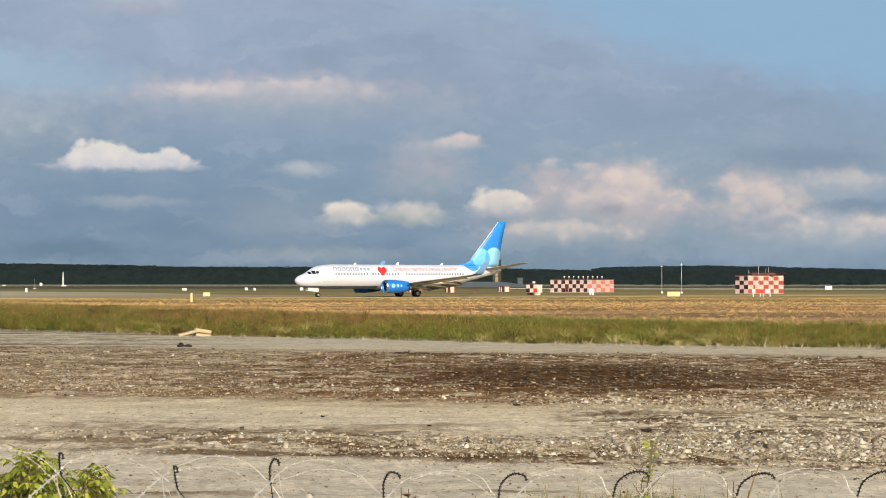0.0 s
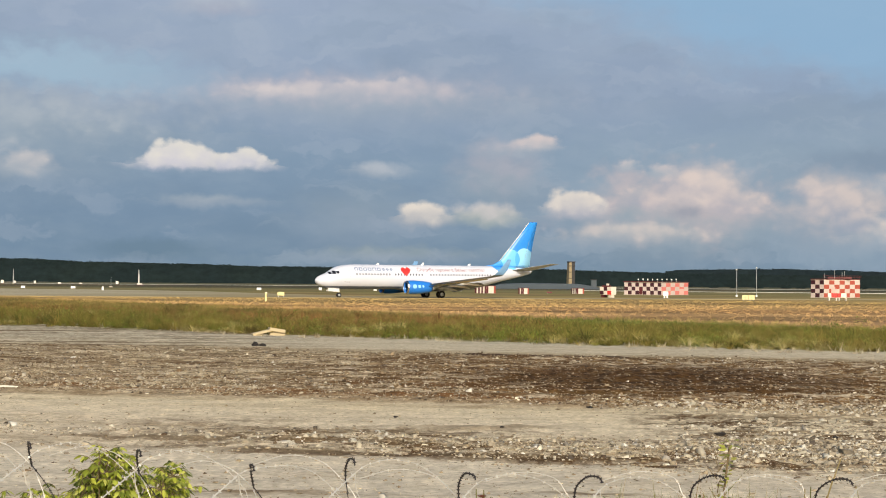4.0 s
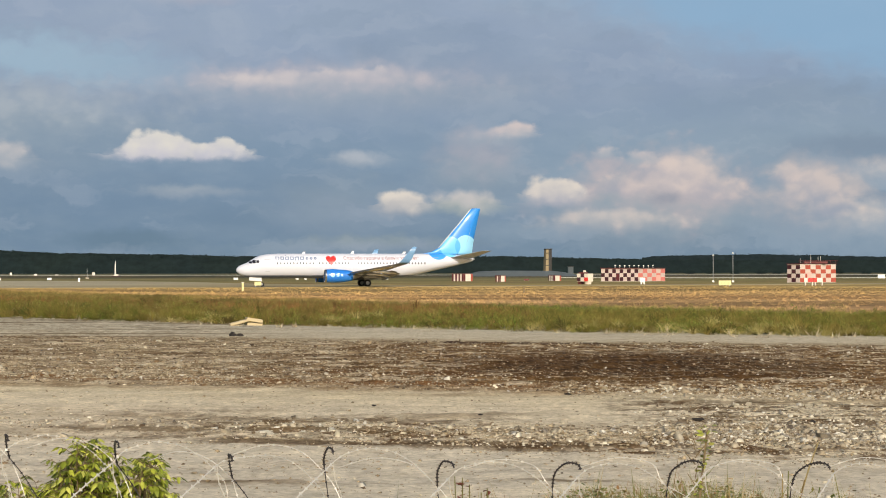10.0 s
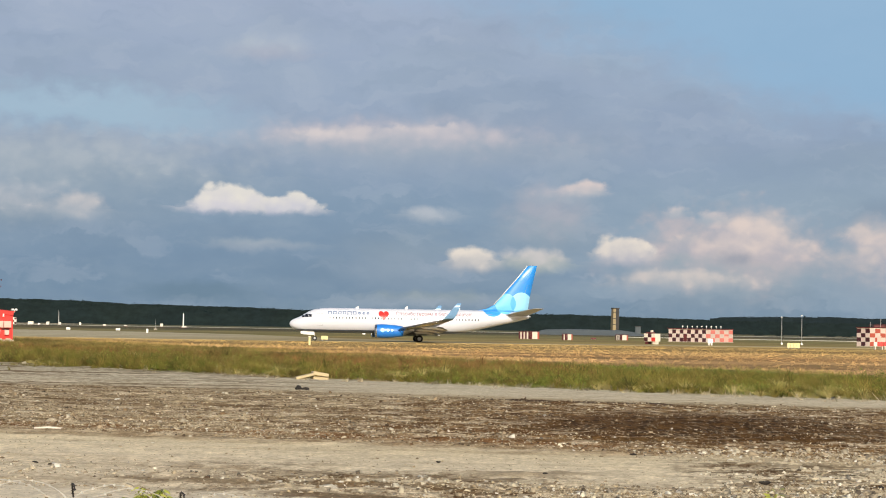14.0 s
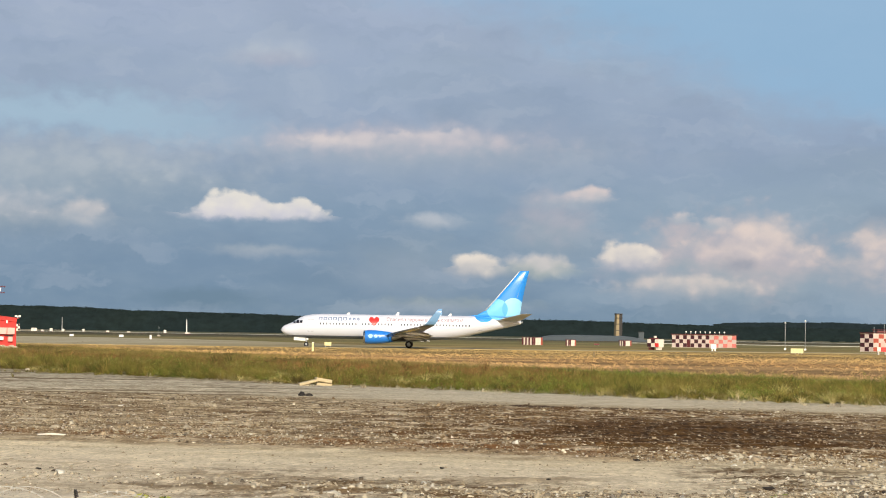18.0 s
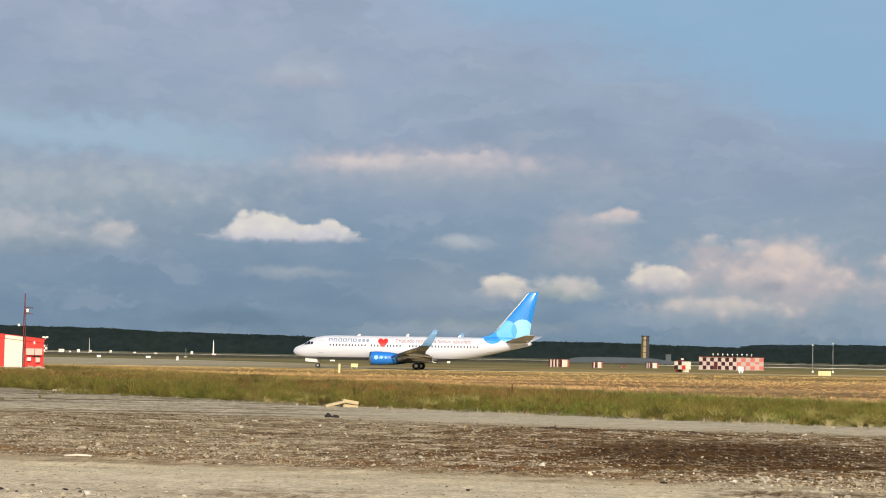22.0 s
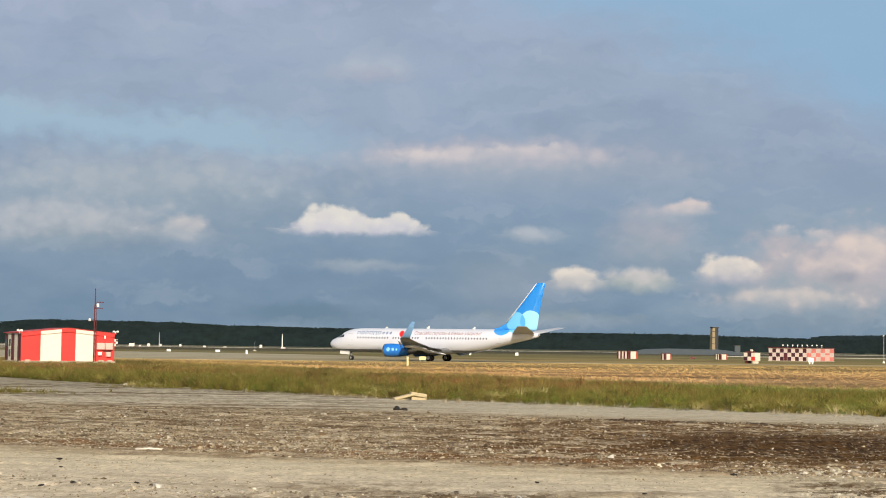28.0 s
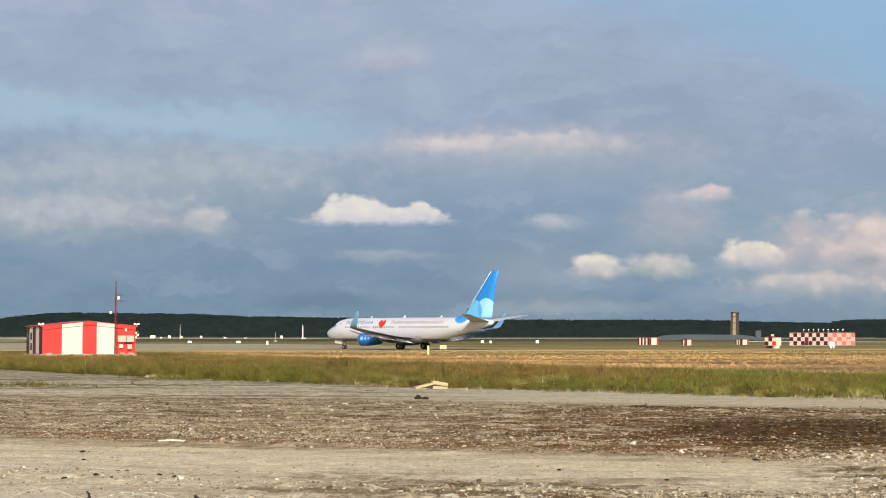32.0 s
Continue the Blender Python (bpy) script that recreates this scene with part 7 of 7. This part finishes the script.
def fence():
    f = empty("razor_fence", pose(0, FENCE_Y, 0), "wire fence topped with a coil of razor wire", "fence")
    # loops of the coil: place and height of the hook's top, then how far its foot, tip and knot stand off from it, and the knot's drop
    loops = ((-1.86, 2.03, 0.0, 0.01, 0.0, 0.05), (-1.55, 2.05, 0.0, 0.01, 0.0, 0.05), (-1.235, 2.042, 0.01, 0.01, 0.0, 0.055), (-0.925, 2.023, 0.012, 0.01, 0.0, 0.056),
             (-0.608, 1.985, 0.0, 0.005, -0.026, 0.024), (-0.326, 2.004, 0.018, 0.010, 0.016, 0.035), (0.0, 1.966, 0.022, 0.025, 0.012, 0.04), (0.352, 1.961, 0.045, 0.026, 0.020, 0.030),
             (0.696, 1.966, 0.060, 0.025, 0.028, 0.026), (1.05, 1.96, 0.060, 0.025, 0.030, 0.024), (1.40, 1.965, 0.06, 0.025, 0.03, 0.025), (1.75, 1.96, 0.06, 0.025, 0.03, 0.025))

    def smooth(pts, n=7):
        """A rounded line through the points."""
        q = [Vector(p) for p in pts]
        q = [q[0] * 2 - q[1]] + q + [q[-1] * 2 - q[-2]]
        out = []
        for a, b, c, d in zip(q, q[1:], q[2:], q[3:]):
            for k in range(n):
                s = k / n
                out.append(0.5 * (2 * b + (c - a) * s + (2 * a - 5 * b + 4 * c - d) * s * s + (3 * b - a - 3 * c + d) * s ** 3))
        return out + [q[-2]]

    for i, (x, top, foot, tip, knot, drop) in enumerate(loops):
        gap = (loops[i + 1][0] - x if i + 1 < len(loops) else 0.345) / 0.345
        bm = bmesh.new()
        run = 0.055 if i < 5 else 0.012
        tip = max(tip, 0.014)
        barbed(bm, smooth([(x - foot + run * 4.5, 0.05, top - 0.57), (x - foot * 1.3 + run * 3.0, 0.16, top - 0.36), (x - foot * 1.2 + run, 0.15, top - 0.16), (x - foot, 0.12, top - 0.075)]), 0.0015, 0.03, 0.004)
        part("coil_leg", bm, M_DARKWIRE, f, "thin dark leg of the coil")
        # hook's shade is in its dark colour; the bright strands are the same wire
        bm = bmesh.new()
        barbed(bm, smooth([(x - foot, 0.12, top - 0.078), (x - foot * 0.8 - 0.004, 0.09, top - 0.038),
                           (x - foot * 0.4 - 0.002, 0.05, top - 0.010), (x, 0.02, top), (x + tip * 0.8, 0.0, top - 0.004), (x + tip, -0.01, top - 0.016)]), 0.0024, 0.0095, 0.0052)
        part("dark_coil_loop", bm, M_DARKWIRE, f, "loop of razor wire, coloured dark for its shade")
        bm = bmesh.new()
        kx, kz = x + knot, top - drop
        barbed(bm, smooth([(x - 0.02, 0.05, top - 0.57), (kx - 0.20, -0.20, top - 0.42), (kx - 0.19, -0.26, kz - 0.18), (kx - 0.09, -0.16, kz - 0.082), (kx, -0.04, kz)]), 0.0021, 0.022, 0.006)
        part("bright_coil_loop", bm, M_RAZOR, f, "bright galvanised loop of razor wire")
        bm = bmesh.new()
        barbed(bm, smooth([(kx, -0.035, kz), (kx + 0.03, -0.01, kz + drop * 0.55), (x + 0.105 * gap, 0.03, top - 0.004), (x + 0.15 * gap, 0.05, top - 0.007), (x + 0.21 * gap, 0.08, top - 0.026), (x + 0.28 * gap, 0.1, top - 0.078),
                           (x + 0.33 * gap, 0.12, top - 0.16), (x + 0.335 * gap, 0.08, top - 0.4)]), 0.0010, 0.026, 0.0042)
        part("bright_coil_loop", bm, M_RAZOR, f, "bright galvanised loop of razor wire")
        bm = bmesh.new()
        barbed(bm, smooth([(kx, -0.03, kz - 0.002), (kx + 0.004, -0.02, kz - 0.05), (kx + 0.022, 0.0, kz - 0.11), (kx + 0.03, 0.02, kz - 0.25)]), 0.0016, 0.025, 0.0045)
        part("hanging_strand", bm, M_RAZOR, f, "thin galvanised strand hanging from the knot")
        bm = bmesh.new()
        barbed(bm, smooth([(x - 0.30 * gap, 0.14, top - 0.03), (x - 0.20 * gap, 0.15, top - 0.004), (x - 0.10 * gap, 0.15, top - 0.02), (x - foot - 0.01, 0.14, top - 0.075), (x + 0.015, 0.12, top - 0.13), (x + 0.05, 0.1, top - 0.22)]), 0.0011, 0.040, 0.0035)
        part("thin_coil_loop", bm, M_RAZOR, f, "thin back loop of the coil")
    bm = bmesh.new()
    tube(bm, [(-3.2, 0, COIL_Z - 0.22), (3.2, 0, COIL_Z - 0.22)], 0.002, 5)
    part("line_wire", bm, M_RAZOR, f)
    bm = bmesh.new()
    tube(bm, [(-3.2, 0, 0.9), (3.2, 0, 0.9)], 0.002, 5)
    part("line_wire", bm, M_RAZOR, f)
    for x in (-3.0, 0.06, 3.0):
        bm = bmesh.new()
        tube(bm, [(x, 0, -0.1), (x, 0, COIL_Z - 0.2)], 0.03, 8)
        part("post", bm, M_DARKWIRE, f, "dark fence post")


fence()


def leaf_material(name, cols):
    m, t, p = material(name)
    r = t.island()
    n = t.noise(t.position(), 40.0, 3.0)
    c = t.ramp(r, [(i / (len(cols) - 1), lin(*k)) for i, k in enumerate(cols)])
    v = t.madd(n, 0.5, 0.75)
    c = t.mix(1.0, c, t.vec(v, v, v), "MULTIPLY")
    t.put(p.inputs["Base Color"], c)
    p.inputs["Roughness"].default_value = 0.45
    if "Transmission Weight" in p.inputs:
        p.inputs["Transmission Weight"].default_value = 0.0
    tr = t.t.nodes.new("ShaderNodeBsdfTranslucent")
    t.put(tr.inputs["Color"], c)
    mx = t.t.nodes.new("ShaderNodeMixShader")
    mx.inputs[0].default_value = 0.35
    out = t.t.nodes["Material Output"]
    t.t.links.new(p.outputs[0], mx.inputs[1])
    t.t.links.new(tr.outputs[0], mx.inputs[2])
    t.t.links.new(mx.outputs[0], out.inputs["Surface"])
    return m


M_LEAF = leaf_material("bush_leaf", [(134, 146, 42), (184, 188, 70), (98, 114, 34), (208, 208, 104), (154, 164, 54), (72, 88, 28), (170, 176, 64)])
M_SEED = leaf_material("weed_leaf", [(142, 150, 60), (196, 196, 96), (112, 122, 52), (168, 160, 84)])
M_STRAW = leaf_material("weed_stalk", [(126, 112, 66), (164, 146, 96), (104, 112, 50), (142, 102, 64), (116, 124, 56), (88, 100, 44)])
M_BARK = paint("young_bark", (112, 96, 66), 0.8, grain=20.0)


def leaf_fan(V, F, at, way, size, rg, width=0.38):
    """One pointed leaf, folded along its rib: 6 vertices."""
    way = way.normalized()
    side = way.cross(Vector((rg.normal() * 0.4, rg.normal() * 0.4, 1.0)))
    if side.length < 0.05:
        side = Vector((1, 0, 0))
    side.normalize()
    up = side.cross(way)
    o = len(V)
    w = size * width
    droop = size * 0.18
    for p in (at, at + way * size * 0.35 + side * w - up * w * 0.3, at + way * size * 0.35 - side * w - up * w * 0.3, at + way * size * 0.5,
              at + way * size * 0.72 + side * w * 0.62 - up * (w * 0.3 + droop * 0.5), at + way * size * 0.72 - side * w * 0.62 - up * (w * 0.3 + droop * 0.5), at + way * size - up * droop):
        V.append(tuple(p))
    F.extend([(o, o + 1, o + 3), (o, o + 3, o + 2), (o + 1, o + 4, o + 3), (o + 3, o + 4, o + 6), (o + 2, o + 3, o + 5), (o + 3, o + 6, o + 5)])


def bush_top(px):
    """Height of the bush's ragged top, over the place along the fence."""
    pts = ((-1.50, 1.85), (-1.40, 1.865), (-1.34, 1.85), (-1.30, 1.875), (-1.24, 1.86), (-1.18, 1.91), (-1.15, 1.96), (-1.12, 1.975), (-1.08, 1.95), (-1.05, 1.94), (-1.02, 1.90), (-0.99, 1.885),
           (-0.96, 1.86), (-0.945, 1.90), (-0.92, 1.93), (-0.895, 1.91), (-0.87, 1.88), (-0.85, 1.83), (-0.80, 1.74))
    for a, b in zip(pts, pts[1:]):
        if px <= b[0]:
            return a[1] + (b[1] - a[1]) * max(0.0, (px - a[0]) / (b[0] - a[0]))
    return 1.7


def bush():
    rg = np.random.default_rng(31)
    base = Vector((-1.15, 5.95, 0.0))
    b = empty("maple_bush", pose(*base), "bright green leafy young maple bush by the fence", "bush")
    V, F = [], []
    bm = bmesh.new()

    def leaflet(at, way, size):
        """A narrow toothed leaflet that folds along its rib and droops to its tip."""
        way = way.normalized()
        side = way.cross(Vector((rg.normal() * 0.5, rg.normal() * 0.5, 1.0))).normalized()
        up = side.cross(way)
        o = len(V)
        w = size * rg.uniform(0.20, 0.30)
        for f, q, sag in ((0.0, 0.0, 0.0), (0.3, 1.0, 0.02), (0.55, 0.85, 0.10), (0.8, 0.5, 0.24)):
            mid = at + way * size * f - Vector((0, 0, size * sag))
            V.append(tuple(mid))
            V.append(tuple(mid + side * w * q - up * w * q * 0.45))
            V.append(tuple(mid - side * w * q - up * w * q * 0.45))
        V.append(tuple(at + way * size * 0.98 - Vector((0, 0, size * 0.42))))
        for j in (0, 3, 6):
            F.extend([(o + j, o + j + 1, o + j + 4), (o + j, o + j + 4, o + j + 3), (o + j, o + j + 5, o + j + 2), (o + j, o + j + 3, o + j + 5)])
        F.extend([(o + 9, o + 10, o + 12), (o + 9, o + 12, o + 11)])

    def compound_leaf(at, way, ln):
        """A stalk with a leaflet at its end and pairs along it."""
        tip = at + way * ln - Vector((0, 0, ln * 0.15))
        mid = at.lerp(tip, 0.55) + Vector((0, 0, ln * 0.10))
        tube(bm, [at, mid, tip], [0.0013, 0.001, 0.0007], 4)
        across = way.cross(Vector((0, 0, 1))).normalized()
        size = ln * rg.uniform(0.44, 0.62)
        leaflet(tip, way + Vector((0, 0, -0.7)), size)
        for at2, sz in ((mid.lerp(tip, 0.6), 0.95), (mid, 0.8)):
            for sgn in (1, -1):
                leaflet(at2, way * 0.55 + across * sgn + Vector((0, 0, rg.uniform(-1.1, -0.3))), size * sz)

    # shoots: a few lead to the peaks of the ragged top, the rest fill in below
    for k in range(160):
        x = rg.uniform(-1.52, -0.84)
        if k % 3 == 0:
            x = rg.choice((-1.13, -1.11, -1.07, -1.16, -0.92, -0.93, -0.90)) + rg.normal(0, 0.012)
        if x > -0.98 and k % 3 and rg.uniform() < 0.6:
            continue
        top = bush_top(x) - (rg.uniform(0.0, 0.02) if k % 3 == 0 else abs(rg.normal(0, 0.07)) + 0.015)
        y = rg.uniform(-0.15, 0.15)
        foot = Vector(((x - base.x) * 0.6, y * 0.4, top - 0.5))
        head = Vector((x - base.x, y, top - 0.012))
        bend = foot.lerp(head, 0.6) + Vector((rg.normal(0, 0.012), 0, 0.02))
        tube(bm, [foot, bend, head], [0.0022, 0.0017, 0.0009], 5)
        turn = rg.uniform(0, 6.28)
        for j in range(11):
            f = 1.0 - 0.62 * (j / 10.0)
            at = foot.lerp(bend, f / 0.6) if f < 0.6 else bend.lerp(head, (f - 0.6) / 0.4)
            a = turn + j * 1.9 + rg.normal(0, 0.3)
            rise = 0.75 - 0.75 * min(1.0, j / 4.0)
            compound_leaf(at, Vector((math.cos(a), math.sin(a) * 0.9, rise + rg.normal(0, 0.12))).normalized(), rg.uniform(0.035, 0.05) + 0.025 * min(1.0, j / 4.0))
    part("branching", bm, M_BARK, b)
    for k in range(9):
        x = -0.3 + k * 0.07
        bm = bmesh.new()
        tube(bm, [(x * 0.25, 0, 0), (x * 0.6, 0.01 * (k % 3), 0.9), (x * 0.95, 0, bush_top(base.x + x) - 0.12)], [0.012, 0.009, 0.004], 6)
        part("stem", bm, M_BARK, b)
    ob = arrays("crown", V, F, M_LEAF, b)
    ob["label"] = "bright yellow-green lobed leaves"


bush()


def weeds():
    rg = np.random.default_rng(44)
    # tall leafy stalk rising over the coil
    w = empty("tall_weed", pose(0.742, 5.55, 0), "tall weed stalk with a few yellow-green leaves", "weed")
    bm = bmesh.new()
    pts = [(-0.035 + 0.05 * (f / 10) ** 6, 0, 2.04 * f / 10) for f in range(11)]
    tube(bm, pts, [0.006 - 0.0028 * f / 10 for f in range(11)], 6)
    for k in range(9):
        z = 1.86 + 0.02 * k
        a = k * 2.4
        tube(bm, [(-0.02, 0, z), (-0.02 + 0.03 * math.cos(a), 0.02 * math.sin(a), z + 0.035)], [0.0016, 0.001], 4)
    V, F = [], []
    for k in range(70):
        z = 1.45 + 0.60 * (k / 69) ** 0.4
        a = rg.uniform(0, 6.28)
        at = Vector((pts[10][0] * (z / 2.04) ** 6 - 0.035 * (1 - (z / 2.04) ** 6), 0, z))
        d = Vector((math.cos(a), math.sin(a) * 0.6, rg.uniform(-0.2, 0.5)))
        leaf_fan(V, F, at + d * 0.010, d, rg.uniform(0.012, 0.024) + (0.004 if z > 1.97 else 0.0), rg, 0.36)
    part("stalk", bm, M_BARK, w)
    arrays("leaves", V, F, M_SEED, w)["label"] = "small yellow-green leaves"
    # dry branching weed
    w = empty("dry_weed", pose(0.985, 5.6, 0), "dry branching weed with thin bare twigs", "weed")
    bm = bmesh.new()
    for k in range(26):
        a, z0 = rg.uniform(0, 6.28), rg.uniform(1.2, 1.75)
        ln = rg.uniform(0.12, 0.34)
        x = 0.02 * math.cos(a)
        tube(bm, [(x, 0, z0), (x + math.cos(a) * ln * 0.18, math.sin(a) * ln * 0.2, z0 + ln * 0.55), (x + math.cos(a) * ln * 0.28, math.sin(a) * ln * 0.3, min(2.0, z0 + ln))], [0.003, 0.0024, 0.0016], 4)
    tube(bm, [(0, 0, 0), (0.01, 0, 1.0), (0, 0, 1.78)], [0.006, 0.005, 0.003], 5)
    part("twigs", bm, M_STRAW, w)
    # grasses along the fence foot
    V, F = [], []
    for k in range(2600):
        x = rg.normal(0.80, 0.17) if rg.uniform() < 0.6 else (rg.normal(0.47, 0.07) if rg.uniform() < 0.35 else rg.uniform(-0.2, 1.6))
        if rg.uniform() < 0.10:
            x = rg.normal(0.09, 0.035)
        y = rg.uniform(5.5, 6.2)
        top = 1.80 + 0.07 * math.exp(-((x - 0.80) / 0.2) ** 2) + 0.05 * math.exp(-((x - 0.45) / 0.12) ** 2) + 0.04 * math.exp(-((x - 1.25) / 0.15) ** 2)
        h = top * (1.0 - abs(rg.normal(0, 0.025))) + (rg.uniform(0.03, 0.09) if rg.uniform() < 0.05 else 0.0)
        wd = rg.uniform(0.0012, 0.0032)
        lx, ly = rg.normal(0, 0.07), rg.normal(0, 0.06)
        o = len(V)
        V += [(x - wd, y, 0.0), (x + wd, y, 0.0), (x + lx * 0.15 - wd * 0.9, y + ly * 0.4, h - 0.16), (x + lx * 0.15 + wd * 0.9, y + ly * 0.4, h - 0.16), (x + lx, y + ly, h)]
        F += [(o, o + 1, o + 3), (o, o + 3, o + 2), (o + 2, o + 3, o + 4)]
    # small ragged leaves among the blades
    for k in range(2600):
        x = rg.choice((rg.normal(0.80, 0.17), rg.normal(0.47, 0.08), rg.normal(0.09, 0.05), rg.uniform(-0.25, 1.6)))
        top = 1.80 + 0.06 * math.exp(-((x - 0.80) / 0.2) ** 2) + 0.04 * math.exp(-((x - 0.45) / 0.12) ** 2) + 0.03 * math.exp(-((x - 1.25) / 0.15) ** 2)
        at = Vector((x, rg.uniform(5.5, 6.1), top - 0.02 - abs(rg.normal(0, 0.045))))
        leaf_fan(V, F, at, Vector((rg.normal(), rg.normal(), 0.5)), rg.uniform(0.010, 0.022), rg, 0.26)
    tagged(arrays("fence_grass", V, F, M_STRAW), "tall dry and green grass along the fence", "grass", kind="stuff")
    # small rusty dock plant between the loops
    w = empty("dock_plant", pose(0.09, 5.6, 0), "small green and rusty dock plant with seed heads", "weed")
    V, F = [], []
    for k in range(8):
        x = rg.normal(0, 0.04)
        z = rg.uniform(1.80, 1.92)
        bm = bmesh.new()
        tube(bm, [(x * 0.3, 0, 0), (x * 0.7, 0, 1.2), (x, 0, z)], [0.004, 0.003, 0.0015], 4)
        part("stem", bm, M_STRAW, w)
        for j in range(16):
            q = rg.uniform(0.86, 1.0)
            d = Vector((rg.normal(), rg.normal(), 0.6))
            leaf_fan(V, F, Vector((x * q, 0, z * q)), d, rg.uniform(0.01, 0.03), rg, 0.35)
    arrays("leaves", V, F, M_RUSTLEAF, w)["label"] = "rusty brown small leaves"
    w = empty("dock_plant", pose(1.335, 5.6, 0), "rusty brown dock seed head", "weed")
    V, F = [], []
    bm = bmesh.new()
    tube(bm, [(0, 0, 0), (0, 0, 1.82)], [0.004, 0.002], 4)
    for j in range(60):
        z = rg.uniform(1.68, 1.83)
        leaf_fan(V, F, Vector((0, 0, z)), Vector((rg.normal(), rg.normal(), 0.8)), rg.uniform(0.008, 0.018), rg, 0.5)
    part("stem", bm, M_STRAW, w)
    arrays("seed_head", V, F, M_RUSTLEAF, w)


M_RUSTLEAF = leaf_material("rusty_seed", [(120, 62, 36), (146, 84, 48), (98, 54, 34)])
weeds()


# ---- what moves ----
TAXI = [  # seconds, place of the main gear's middle, heading away from straight across
    (0, 1.57, 311.84, -29.02), (1, -0.47, 310.70, -29.48), (2, -2.48, 309.55, -30.03), (3, -4.46, 308.42, -28.97),
    (3.5, -5.34, 307.92, -27.76), (5.5, -8.66, 306.18, -21.48), (6, -9.46, 305.85, -19.99), (7, -10.79, 305.36, -17.11),
    (8, -11.88, 305.02, -15.01), (9, -12.74, 304.78, -13.34), (10, -13.45, 304.59, -11.63), (11, -13.93, 304.47, -10.34),
    (12, -14.40, 304.37, -9.33), (13, -14.96, 304.28, -8.22), (14, -15.50, 304.22, -6.94), (15, -15.90, 304.19, -5.69),
    (15.5, -16.13, 304.18, -5.21), (17.5, -17.16, 304.32, -2.76), (18, -17.40, 304.33, -2.08), (19, -17.95, 304.36, -0.68),
    (20, -18.58, 304.41, 1.05), (21, -19.29, 304.49, 2.72), (22, -20.06, 304.59, 4.59), (23, -20.86, 304.74, 7.09),
    (24, -21.92, 304.97, 9.83), (25, -23.19, 305.28, 12.61), (26, -24.62, 305.70, 16.23), (26.5, -25.40, 305.99, 17.99),
    (28.5, -28.85, 307.60, 25.59), (29, -29.79, 308.08, 27.47), (30, -31.81, 309.20, 31.30), (31, -33.79, 310.49, 34.82),
    (32, -35.81, 311.96, 38.36),
]


def taxi_at(t):
    for a, b in zip(TAXI, TAXI[1:]):
        if t <= b[0]:
            f = (t - a[0]) / (b[0] - a[0])
            return [a[i] + (b[i] - a[i]) * f for i in (1, 2, 3)]
    return list(TAXI[-1][1:])


def motions():
    walk(airliner, [(t, pose(x, y, 0.05, 0, 0, 180.0 - h)) for t, x, y, h in TAXI])
    # wheels roll by the ground they cover
    steps, roll, last = [], 0.0, None
    for k in range(215):
        t = min(32.0, k * 0.15)
        x, y, h = taxi_at(t)
        if last:
            roll += math.hypot(x - last[0], y - last[1])
        last = (x, y)
        steps.append((t, roll))
    for hub in airliner_wheels:
        r = hub.location.z
        at = hub.location.copy()
        walk(hub, [(t, Matrix.Translation(at) @ Matrix.Rotation(d / r, 4, 'Y')) for t, d in steps])
    # the clouds drift slowly to the right
    walk(sky_backdrop, [(0.0, pose(0, 0, 0, 0, 0, 0.114)), (16.0, pose(0, 0, 0, 0, 0, -0.089)), (32.0, pose(0, 0, 0, 0, 0, -0.292))])


motions()
